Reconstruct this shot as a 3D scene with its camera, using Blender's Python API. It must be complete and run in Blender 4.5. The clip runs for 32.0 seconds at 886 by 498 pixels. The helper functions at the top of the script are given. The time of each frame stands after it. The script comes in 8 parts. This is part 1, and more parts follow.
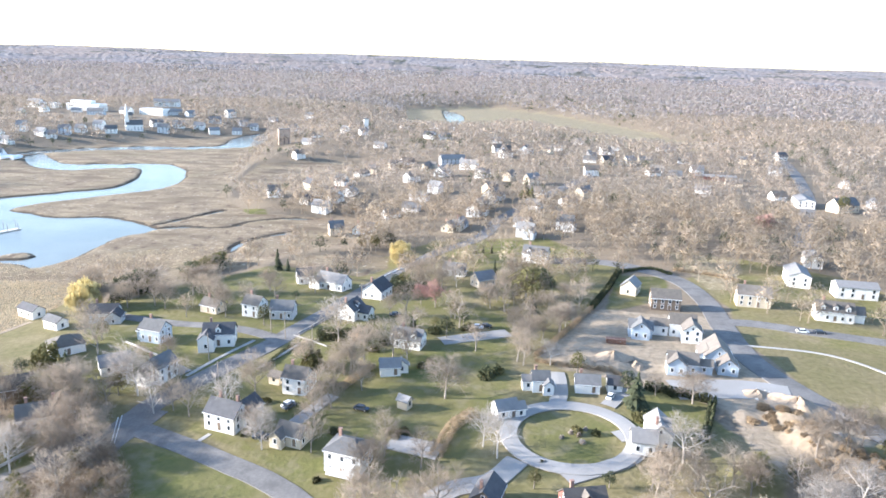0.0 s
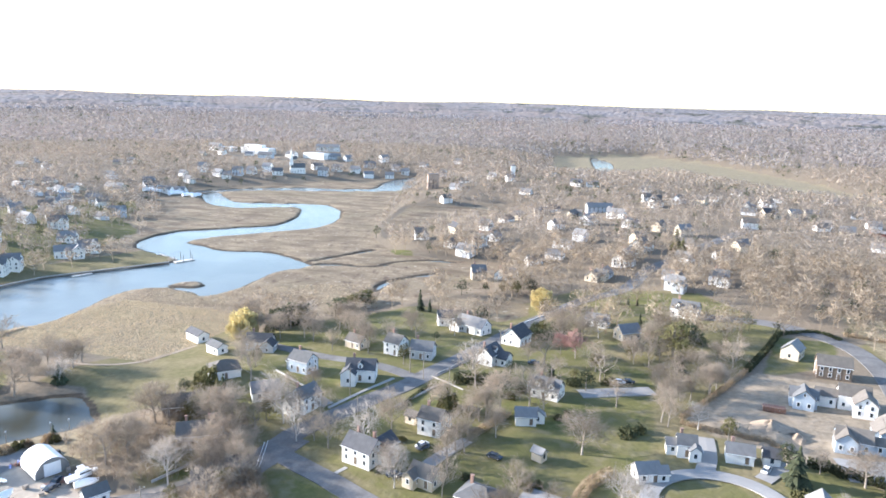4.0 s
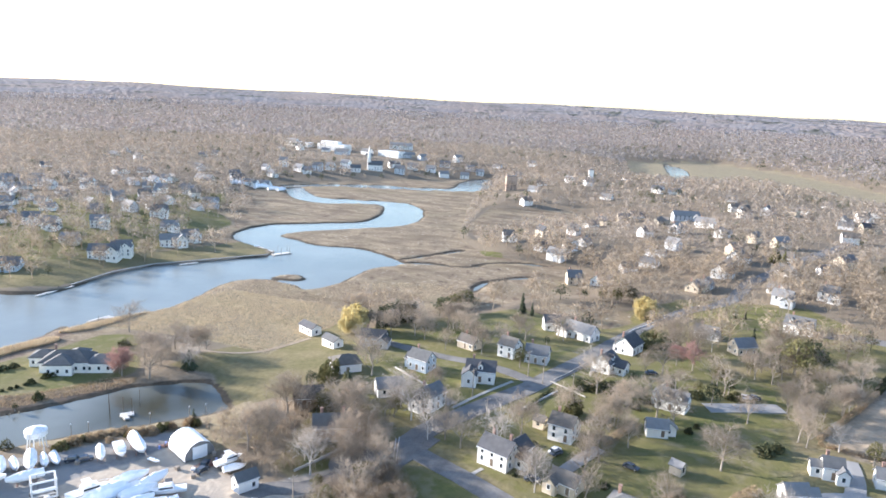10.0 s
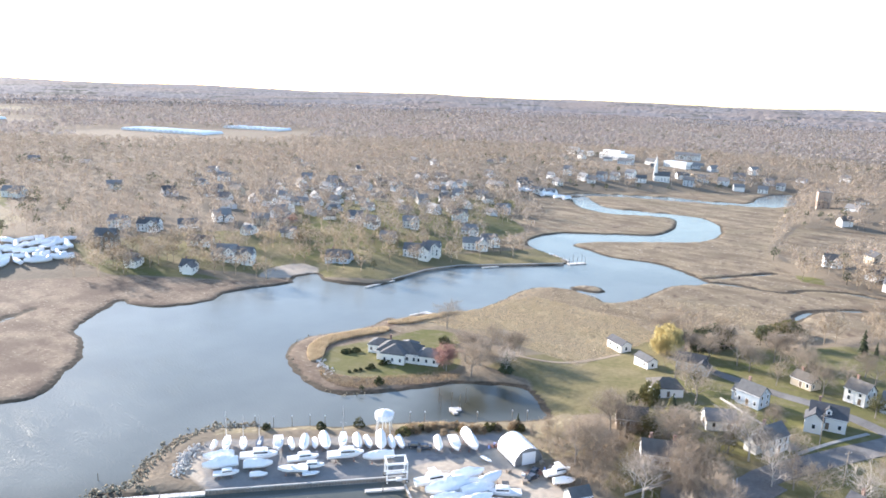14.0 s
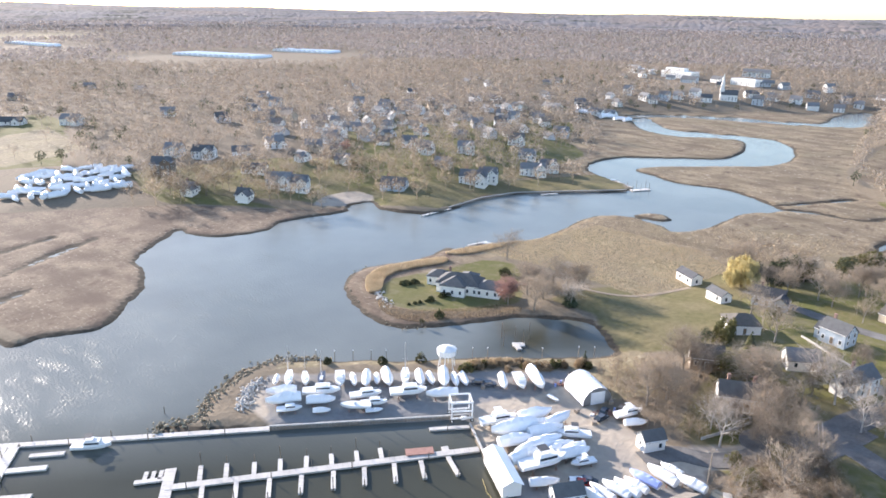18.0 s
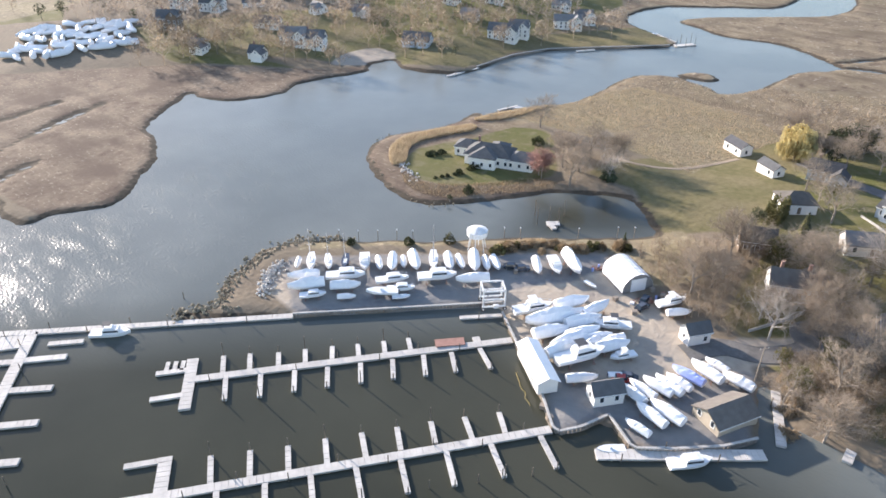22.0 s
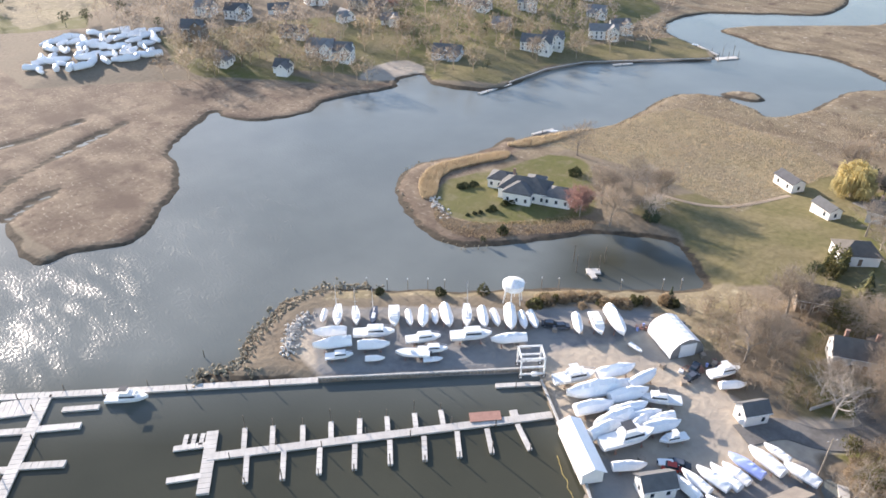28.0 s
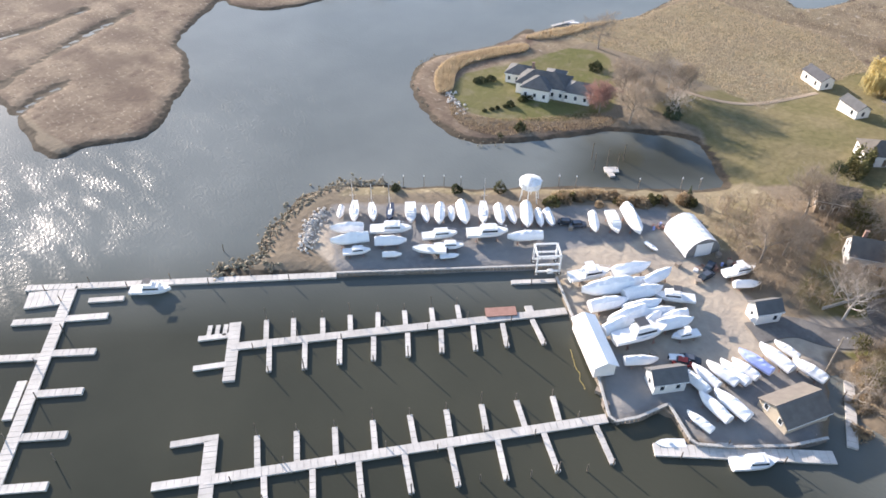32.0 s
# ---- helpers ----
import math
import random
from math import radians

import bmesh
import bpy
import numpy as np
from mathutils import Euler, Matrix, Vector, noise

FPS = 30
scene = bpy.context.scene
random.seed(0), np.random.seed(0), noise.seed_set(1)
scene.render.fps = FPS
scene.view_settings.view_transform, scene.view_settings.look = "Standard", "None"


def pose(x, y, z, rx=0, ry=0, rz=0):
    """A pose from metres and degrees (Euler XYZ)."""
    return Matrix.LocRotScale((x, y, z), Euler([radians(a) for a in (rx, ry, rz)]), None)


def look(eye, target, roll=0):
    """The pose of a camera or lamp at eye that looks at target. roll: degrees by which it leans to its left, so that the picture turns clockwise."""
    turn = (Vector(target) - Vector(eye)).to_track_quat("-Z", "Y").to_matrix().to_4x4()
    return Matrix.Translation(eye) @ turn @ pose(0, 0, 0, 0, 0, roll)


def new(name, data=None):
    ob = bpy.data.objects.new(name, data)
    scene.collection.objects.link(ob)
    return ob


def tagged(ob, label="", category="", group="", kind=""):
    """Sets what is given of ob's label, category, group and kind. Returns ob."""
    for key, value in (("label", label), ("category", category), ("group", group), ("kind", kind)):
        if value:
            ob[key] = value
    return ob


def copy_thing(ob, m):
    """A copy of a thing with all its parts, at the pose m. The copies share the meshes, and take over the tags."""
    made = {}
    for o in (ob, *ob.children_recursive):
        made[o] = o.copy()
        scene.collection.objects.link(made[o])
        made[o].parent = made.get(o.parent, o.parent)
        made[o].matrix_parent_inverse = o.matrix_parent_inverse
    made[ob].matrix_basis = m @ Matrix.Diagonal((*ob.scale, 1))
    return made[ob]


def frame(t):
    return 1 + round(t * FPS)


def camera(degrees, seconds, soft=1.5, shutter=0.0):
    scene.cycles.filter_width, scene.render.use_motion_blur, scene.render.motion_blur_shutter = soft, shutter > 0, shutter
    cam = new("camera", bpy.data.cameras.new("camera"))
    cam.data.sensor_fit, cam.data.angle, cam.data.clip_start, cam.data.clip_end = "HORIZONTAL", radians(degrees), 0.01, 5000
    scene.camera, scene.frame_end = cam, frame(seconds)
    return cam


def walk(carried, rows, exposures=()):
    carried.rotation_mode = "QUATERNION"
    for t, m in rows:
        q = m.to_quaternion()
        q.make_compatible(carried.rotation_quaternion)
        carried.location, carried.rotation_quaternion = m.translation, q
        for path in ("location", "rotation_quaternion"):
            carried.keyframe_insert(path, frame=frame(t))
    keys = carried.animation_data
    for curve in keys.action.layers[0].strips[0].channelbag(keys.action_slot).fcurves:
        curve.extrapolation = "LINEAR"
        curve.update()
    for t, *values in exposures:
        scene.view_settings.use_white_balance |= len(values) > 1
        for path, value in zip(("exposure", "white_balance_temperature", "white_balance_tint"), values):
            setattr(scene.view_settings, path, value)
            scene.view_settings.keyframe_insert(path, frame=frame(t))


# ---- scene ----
cam = camera(64.6, 32.0, 1.65)
METRES, EYE, TILT, LEAN, TURN = 100.0, 100.0, -15.2, -1.8, 0.0
ROWS = [
    (0.0, 0.0, 0.0, 0.0, 0.0, 0.0, -0.0),
    (0.5, 0.0001, 0.0012, 0.0, 1.66, 0.39, -0.44),
    (1.0, 0.0002, 0.0037, -0.0001, 2.96, 1.49, -0.76),
    (1.5, 0.0003, 0.0046, -0.0001, 3.81, 2.79, -0.96),
    (2.0, 0.0002, 0.0047, -0.0002, 4.49, 3.36, -1.11),
    (2.5, 0.0003, 0.0054, -0.0002, 5.0, 3.43, -1.22),
    (3.0, 0.0002, 0.0058, -0.0001, 5.44, 3.47, -1.3),
    (3.5, -0.0001, 0.0078, -0.0, 8.98, 3.46, -2.3),
    (4.0, -0.0, 0.0094, -0.0, 11.5, 3.44, -3.0),
    (4.5, -0.0001, 0.0095, -0.0001, 11.9, 3.46, -3.12),
    (6.5, -0.0464, -0.0012, -0.0013, 12.76, 3.5, -3.95),
    (7.0, -0.0677, -0.0074, -0.0021, 12.9, 3.48, -4.07),
    (7.5, -0.0912, -0.0139, -0.0026, 13.02, 3.46, -4.21),
    (8.0, -0.1174, -0.0206, -0.0042, 13.16, 3.44, -4.41),
    (8.5, -0.1443, -0.0277, -0.0055, 13.32, 3.41, -4.54),
    (9.0, -0.1727, -0.0353, -0.0065, 13.49, 3.36, -4.7),
    (9.5, -0.2023, -0.0424, -0.0074, 13.67, 3.32, -4.8),
    (10.0, -0.237, -0.0532, -0.0092, 15.74, 3.13, -5.55),
    (10.5, -0.2686, -0.059, -0.0109, 17.35, 2.97, -6.07),
    (11.0, -0.3003, -0.0674, -0.0117, 18.79, 2.83, -6.55),
    (11.5, -0.3348, -0.0775, -0.0133, 19.25, 2.8, -6.73),
    (12.0, -0.3753, -0.0877, -0.0157, 20.7, 2.72, -6.97),
    (12.5, -0.4116, -0.0947, -0.0179, 26.45, 2.27, -8.26),
    (13.0, -0.4344, -0.0989, -0.0188, 31.62, 1.64, -9.33),
    (13.5, -0.4479, -0.1033, -0.0196, 35.06, 1.15, -9.92),
    (14.0, -0.4568, -0.1078, -0.0206, 36.83, 0.87, -10.12),
    (14.5, -0.4657, -0.109, -0.0215, 38.26, 0.63, -10.26),
    (16.5, -0.5108, -0.0822, -0.0155, 40.23, -0.1, -10.03),
    (17.0, -0.5257, -0.0734, -0.0138, 40.46, -1.53, -9.95),
    (17.5, -0.5403, -0.061, -0.0118, 40.72, -3.7, -9.89),
    (18.0, -0.5548, -0.0508, -0.0069, 40.98, -6.09, -9.82),
    (18.5, -0.5706, -0.0378, -0.0021, 41.22, -7.78, -9.77),
    (19.0, -0.5864, -0.0258, 0.0023, 41.44, -8.74, -9.75),
    (19.5, -0.6008, -0.0147, 0.0057, 41.64, -9.22, -9.7),
    (20.0, -0.6159, -0.003, 0.009, 41.86, -10.34, -9.67),
    (20.5, -0.6313, 0.0104, 0.0115, 42.09, -12.17, -9.65),
    (21.0, -0.6472, 0.0232, 0.0159, 42.34, -14.7, -9.63),
    (21.5, -0.6642, 0.0363, 0.0214, 42.57, -16.86, -9.61),
    (22.0, -0.6818, 0.05, 0.0262, 42.78, -18.32, -9.59),
    (22.5, -0.7003, 0.0636, 0.0308, 42.98, -19.07, -9.57),
    (23.0, -0.7186, 0.0767, 0.0354, 43.17, -19.22, -9.57),
    (23.5, -0.7366, 0.0893, 0.0412, 43.35, -19.26, -9.59),
    (24.0, -0.7539, 0.0994, 0.0559, 43.54, -19.34, -9.63),
    (24.5, -0.7708, 0.1088, 0.0752, 43.73, -19.45, -9.6),
    (25.0, -0.7881, 0.1178, 0.0947, 43.88, -19.51, -9.56),
    (25.5, -0.8032, 0.1266, 0.1164, 44.0, -19.31, -9.54),
    (26.0, -0.8136, 0.1308, 0.1329, 44.12, -19.18, -9.52),
    (26.5, -0.8198, 0.1332, 0.1405, 44.24, -19.16, -9.43),
    (28.5, -0.8312, 0.1285, 0.144, 44.92, -19.86, -9.83),
    (29.0, -0.8348, 0.126, 0.1422, 45.08, -20.02, -9.73),
    (29.5, -0.8364, 0.1244, 0.141, 45.18, -20.85, -9.75),
    (30.0, -0.8373, 0.1236, 0.1394, 45.31, -22.34, -9.81),
    (30.5, -0.8379, 0.1225, 0.1381, 45.45, -24.52, -9.85),
    (31.0, -0.8392, 0.1219, 0.1373, 45.55, -26.47, -9.86),
    (31.5, -0.8405, 0.1221, 0.1378, 45.66, -27.71, -9.87),
    (32.0, -0.8413, 0.1227, 0.1389, 45.78, -28.23, -9.9),
]
walk(cam, [(t, pose(0, 0, EYE, TILT, LEAN, TURN) @ pose(METRES * x, METRES * y, METRES * z, 90 + pitch, roll, yaw)) for t, x, y, z, yaw, pitch, roll in ROWS],
     [(0.0, 1.92, 6020, 13), (3.0, 1.81, 6020, 13), (9.0, 1.6, 6120, 14), (12.0, 1.62, 6200, 14), (14.0, 1.66, 6290, 15), (18, 1.46, 6400, 17), (19, 1.32, 6450, 17), (21, 1.25, 6500, 16), (24.0, 1.31, 6680, 17), (32.0, 1.33, 6700, 17)])

# ---- light ----
SUN_AZ, SUN_EL = radians(-88.0), radians(16.5)
world = bpy.data.worlds.new("sky")
scene.world = world
world.use_nodes = True
wn = world.node_tree
sky = wn.nodes.new("ShaderNodeTexSky")
sky.sky_type, sky.sun_disc = "NISHITA", False
sky.sun_elevation, sky.sun_rotation = SUN_EL, SUN_AZ
sky.air_density, sky.dust_density, sky.ozone_density = 1.0, 0.5, 1.6
wn.nodes["Background"].inputs["Strength"].default_value = 0.15
wn.links.new(sky.outputs[0], wn.nodes["Background"].inputs["Color"])
sun = new("sun", bpy.data.lights.new("sun", "SUN"))
sun.data.energy, sun.data.angle, sun.data.color = 4.6, radians(0.6), (1.0, 0.92, 0.81)
to_sun = Vector((math.sin(SUN_AZ) * math.cos(SUN_EL), math.cos(SUN_AZ) * math.cos(SUN_EL), math.sin(SUN_EL)))
sun.matrix_world = look(to_sun * 400, (0, 0, 0))

# ---- materials ----
def see_through(nt, col, share):
    """Lets part of the light pass, as through thin stalks, twigs and leaves."""
    b, o = nt.nodes["Principled BSDF"], nt.nodes["Material Output"]
    t, mx = nt.nodes.new("ShaderNodeBsdfTranslucent"), nt.nodes.new("ShaderNodeMixShader")
    nt.links.new(col, t.inputs["Color"])
    mx.inputs[0].default_value = share
    nt.links.new(b.outputs[0], mx.inputs[1]), nt.links.new(t.outputs[0], mx.inputs[2]), nt.links.new(mx.outputs[0], o.inputs["Surface"])


def mat(name, col, rough=0.8, metal=0.0, vary=0.15, scale=1.0, fine=12.0, bump=0.0, per=0.0, stain=None, wave=None, spec=0.4, trans=0.0):
    """A painted or raw surface: base colour with coarse blotches and fine grain, optional relief and a spread from object to object."""
    m = bpy.data.materials.new(name)
    m.use_nodes = True
    nt = m.node_tree
    N, Lk = nt.nodes, nt.links
    b = N["Principled BSDF"]
    b.inputs["Roughness"].default_value, b.inputs["Metallic"].default_value = rough, metal
    b.inputs["Specular IOR Level"].default_value = spec
    tc = N.new("ShaderNodeTexCoord")
    n1, n2 = N.new("ShaderNodeTexNoise"), N.new("ShaderNodeTexNoise")
    for n, s in ((n1, scale), (n2, fine)):
        n.inputs["Scale"].default_value, n.inputs["Detail"].default_value = s, 4
        Lk.new(tc.outputs["Object"], n.inputs["Vector"])
    add = N.new("ShaderNodeMath")
    add.operation = "MULTIPLY_ADD"
    Lk.new(n1.outputs["Fac"], add.inputs[0])
    add.inputs[1].default_value = 1.4
    Lk.new(n2.outputs["Fac"], add.inputs[2])
    mr = N.new("ShaderNodeMapRange")
    mr.inputs["From Min"].default_value, mr.inputs["From Max"].default_value = 0.75, 1.65
    mr.inputs["To Min"].default_value, mr.inputs["To Max"].default_value = 1 - vary, 1 + vary
    Lk.new(add.outputs[0], mr.inputs[0])
    val = mr.outputs[0]
    if per:
        oi, pr, mu = N.new("ShaderNodeObjectInfo"), N.new("ShaderNodeMapRange"), N.new("ShaderNodeMath")
        pr.inputs["To Min"].default_value, pr.inputs["To Max"].default_value = 1 - per, 1 + per
        Lk.new(oi.outputs["Random"], pr.inputs[0])
        mu.operation = "MULTIPLY"
        Lk.new(val, mu.inputs[0]), Lk.new(pr.outputs[0], mu.inputs[1])
        val = mu.outputs[0]
    hs = N.new("ShaderNodeHueSaturation")
    hs.inputs["Color"].default_value = (*col, 1)
    Lk.new(val, hs.inputs["Value"])
    out = hs.outputs[0]
    if stain:
        mx, rp = N.new("ShaderNodeMix"), N.new("ShaderNodeMapRange")
        mx.data_type = "RGBA"
        rp.inputs["From Min"].default_value, rp.inputs["From Max"].default_value = 0.5, 0.72
        n3 = N.new("ShaderNodeTexNoise")
        n3.inputs["Scale"].default_value, n3.inputs["Detail"].default_value = scale * 2.3, 6
        Lk.new(tc.outputs["Object"], n3.inputs["Vector"])
        Lk.new(n3.outputs["Fac"], rp.inputs[0]), Lk.new(rp.outputs[0], mx.inputs[0])
        Lk.new(out, mx.inputs[6])
        mx.inputs[7].default_value = (*stain, 1)
        out = mx.outputs[2]
    Lk.new(out, b.inputs["Base Color"])
    if wave:
        wv, bp = N.new("ShaderNodeTexWave"), N.new("ShaderNodeBump")
        wv.bands_direction, wv.wave_profile = "Z", "SAW"
        wv.inputs["Scale"].default_value = wave
        Lk.new(tc.outputs["Object"], wv.inputs["Vector"])
        bp.inputs["Strength"].default_value, bp.inputs["Distance"].default_value = 0.6, 0.03
        Lk.new(wv.outputs["Fac"], bp.inputs["Height"]), Lk.new(bp.outputs[0], b.inputs["Normal"])
    elif bump:
        bp = N.new("ShaderNodeBump")
        bp.inputs["Strength"].default_value, bp.inputs["Distance"].default_value = 0.7, bump
        Lk.new(add.outputs[0], bp.inputs["Height"]), Lk.new(bp.outputs[0], b.inputs["Normal"])
    if trans:
        see_through(nt, out, trans)
    return m


M = {
    "white": mat("white_siding", (0.82, 0.79, 0.74), 0.6, vary=0.06, scale=0.4, wave=2.2),
    "grey": mat("grey_siding", (0.52, 0.53, 0.54), 0.7, vary=0.12, scale=0.5, wave=2.2, per=0.15),
    "blue": mat("blue_grey_siding", (0.40, 0.46, 0.52), 0.7, vary=0.12, scale=0.5, wave=2.2),
    "tan": mat("tan_siding", (0.55, 0.47, 0.36), 0.7, vary=0.12, scale=0.5, wave=2.2, per=0.12),
    "brown": mat("brown_shingle_siding", (0.20, 0.15, 0.11), 0.85, vary=0.2, scale=0.5, wave=2.6),
    "red": mat("red_siding", (0.22, 0.10, 0.08), 0.8, vary=0.2, scale=0.5, wave=2.4),
    "brick": mat("brick_wall", (0.40, 0.30, 0.235), 0.9, vary=0.3, scale=0.8, fine=8),
    "trim": mat("white_trim", (0.8, 0.79, 0.77), 0.5, vary=0.04),
    "glass": mat("window_glass", (0.03, 0.04, 0.05), 0.06, vary=0.3, spec=0.6),
    "roof": mat("grey_shingles", (0.125, 0.125, 0.125), 0.85, vary=0.22, scale=0.7, fine=9, bump=0.03, per=0.25),
    "roofd": mat("dark_shingles", (0.075, 0.075, 0.08), 0.85, vary=0.25, scale=0.7, fine=9, bump=0.03, per=0.2),
    "roofb": mat("brown_shingles", (0.145, 0.128, 0.11), 0.85, vary=0.22, scale=0.7, fine=9, bump=0.03, per=0.2),
    "roofl": mat("pale_weathered_roof", (0.21, 0.205, 0.20), 0.7, vary=0.15, scale=0.7, fine=9, bump=0.02),
    "roofw": mat("white_membrane_roof", (0.74, 0.74, 0.73), 0.5, vary=0.06),
    "chim": mat("chimney_brick", (0.30, 0.19, 0.15), 0.9, vary=0.3, fine=10),
    "concrete": mat("concrete", (0.45, 0.43, 0.40), 0.85, vary=0.15, stain=(0.3, 0.28, 0.25)),
    "asphalt": mat("worn_asphalt", (0.165, 0.157, 0.147), 0.85, vary=0.3, scale=0.1, fine=1.5, stain=(0.11, 0.105, 0.10)),
    "drive": mat("pale_gravel_drive", (0.29, 0.28, 0.265), 0.9, vary=0.15, scale=0.1, fine=3.0),
    "walk": mat("concrete_walk", (0.36, 0.34, 0.31), 0.9, vary=0.2),
    "line": mat("road_paint", (0.7, 0.7, 0.66), 0.7),
    "bark": mat("bark", (0.29, 0.25, 0.21), 0.95, vary=0.3, scale=0.6, fine=4, per=0.25),
    "birch": mat("pale_bark", (0.48, 0.44, 0.40), 0.9, vary=0.2, scale=0.6, fine=4),
    "twig": mat("bare_twigs", (0.33, 0.27, 0.21), 0.95, trans=0.35, vary=0.3, scale=0.15, per=0.3),
    "twigp": mat("pale_twigs", (0.40, 0.355, 0.31), 0.95, trans=0.45, vary=0.2, scale=0.15, per=0.1),
    "bud": mat("pink_budding_twigs", (0.36, 0.22, 0.19), 0.95, trans=0.4, vary=0.25, scale=0.2),
    "willow": mat("yellow_willow_strands", (0.58, 0.48, 0.23), 0.9, trans=0.5, vary=0.25, scale=0.3),
    "conifer": mat("conifer_needles", (0.062, 0.072, 0.038), 0.95, trans=0.3, vary=0.4, scale=0.5, fine=3, per=0.3),
    "conifero": mat("olive_conifer_needles", (0.12, 0.11, 0.045), 0.95, trans=0.3, vary=0.4, scale=0.5, fine=3, per=0.2),
    "hedge": mat("hedge_leaves", (0.07, 0.075, 0.035), 0.95, trans=0.3, vary=0.4, scale=0.8, fine=4, per=0.2),
    "reed": mat("dry_reed_stalks", (0.48, 0.385, 0.26), 0.95, trans=0.45, vary=0.25, scale=0.2, fine=1.5),
    "rock": mat("shore_rock", (0.29, 0.24, 0.165), 0.9, vary=0.35, scale=0.5, fine=3, per=0.3),
    "rockw": mat("pale_rock", (0.52, 0.48, 0.43), 0.9, vary=0.25, scale=0.5, fine=3, per=0.2),
    "dock": mat("weathered_dock_boards", (0.52, 0.49, 0.45), 0.85, vary=0.2, scale=0.4, fine=5, per=0.1),
    "docks": mat("dock_frame_timber", (0.22, 0.19, 0.16), 0.9, vary=0.3),
    "pile": mat("timber_pile", (0.17, 0.14, 0.11), 0.9, vary=0.3, scale=0.5, fine=5),
    "wrap": mat("white_shrink_wrap", (0.82, 0.82, 0.82), 0.35, vary=0.05, scale=0.7, fine=3, bump=0.05, per=0.05),
    "wrapb": mat("blue_shrink_wrap", (0.35, 0.42, 0.75), 0.4, vary=0.08, scale=0.7, bump=0.04),
    "gel": mat("white_gelcoat", (0.80, 0.80, 0.79), 0.25, vary=0.04, per=0.05),
    "geld": mat("navy_gelcoat", (0.05, 0.06, 0.09), 0.25, vary=0.08),
    "boot": mat("antifouling_paint", (0.10, 0.11, 0.16), 0.7, vary=0.15, per=0.3),
    "canvas": mat("dark_canvas", (0.06, 0.065, 0.075), 0.8, vary=0.15),
    "alu": mat("aluminium", (0.62, 0.62, 0.63), 0.35, metal=0.8, vary=0.06),
    "steel": mat("white_painted_steel", (0.76, 0.76, 0.75), 0.45, vary=0.06, stain=(0.6, 0.55, 0.48)),
    "wire": mat("cable", (0.04, 0.04, 0.04), 0.6),
    "rust": mat("rust_red_paint", (0.33, 0.18, 0.14), 0.8, vary=0.2),
    "skip": mat("rusty_skip_steel", (0.16, 0.085, 0.06), 0.8, vary=0.3, stain=(0.25, 0.2, 0.17)),
    "tyre": mat("rubber", (0.03, 0.03, 0.03), 0.8),
    "dirt": mat("bare_earth", (0.32, 0.25, 0.18), 0.95, vary=0.2, scale=0.2, fine=2, bump=0.1),
    "brush": mat("dry_brush", (0.33, 0.25, 0.16), 0.95, trans=0.3, vary=0.3, scale=0.5, per=0.25),
    "carw": mat("white_car_paint", (0.75, 0.75, 0.75), 0.25, vary=0.03, per=0.1),
    "card": mat("dark_car_paint", (0.07, 0.08, 0.10), 0.25, vary=0.05, per=0.5),
    "carr": mat("red_car_paint", (0.35, 0.04, 0.03), 0.3, vary=0.05),
    "boom": mat("yellow_plastic", (0.34, 0.26, 0.07), 0.6, vary=0.2),
    "wood": mat("weathered_wood", (0.30, 0.25, 0.20), 0.9, vary=0.25),
}


def blend(nt, fac, a, b):
    mx = nt.nodes.new("ShaderNodeMix")
    mx.data_type = "RGBA"
    for sock, v in ((mx.inputs[0], fac), (mx.inputs[6], a), (mx.inputs[7], b)):
        if isinstance(v, (tuple, float)):
            sock.default_value = v if isinstance(v, float) else (*v, 1)
        else:
            nt.links.new(v, sock)
    return mx.outputs[2]


def fractal(nt, vec, scale, lo=0.35, hi=0.65, detail=5, stretch=None):
    n, r = nt.nodes.new("ShaderNodeTexNoise"), nt.nodes.new("ShaderNodeMapRange")
    n.inputs["Scale"].default_value, n.inputs["Detail"].default_value = scale, detail
    if stretch:
        mp = nt.nodes.new("ShaderNodeMapping")
        mp.inputs["Scale"].default_value = stretch
        nt.links.new(vec, mp.inputs["Vector"])
        vec = mp.outputs[0]
    nt.links.new(vec, n.inputs["Vector"])
    r.inputs["From Min"].default_value, r.inputs["From Max"].default_value = lo, hi
    nt.links.new(n.outputs["Fac"], r.inputs[0])
    return r.outputs[0]


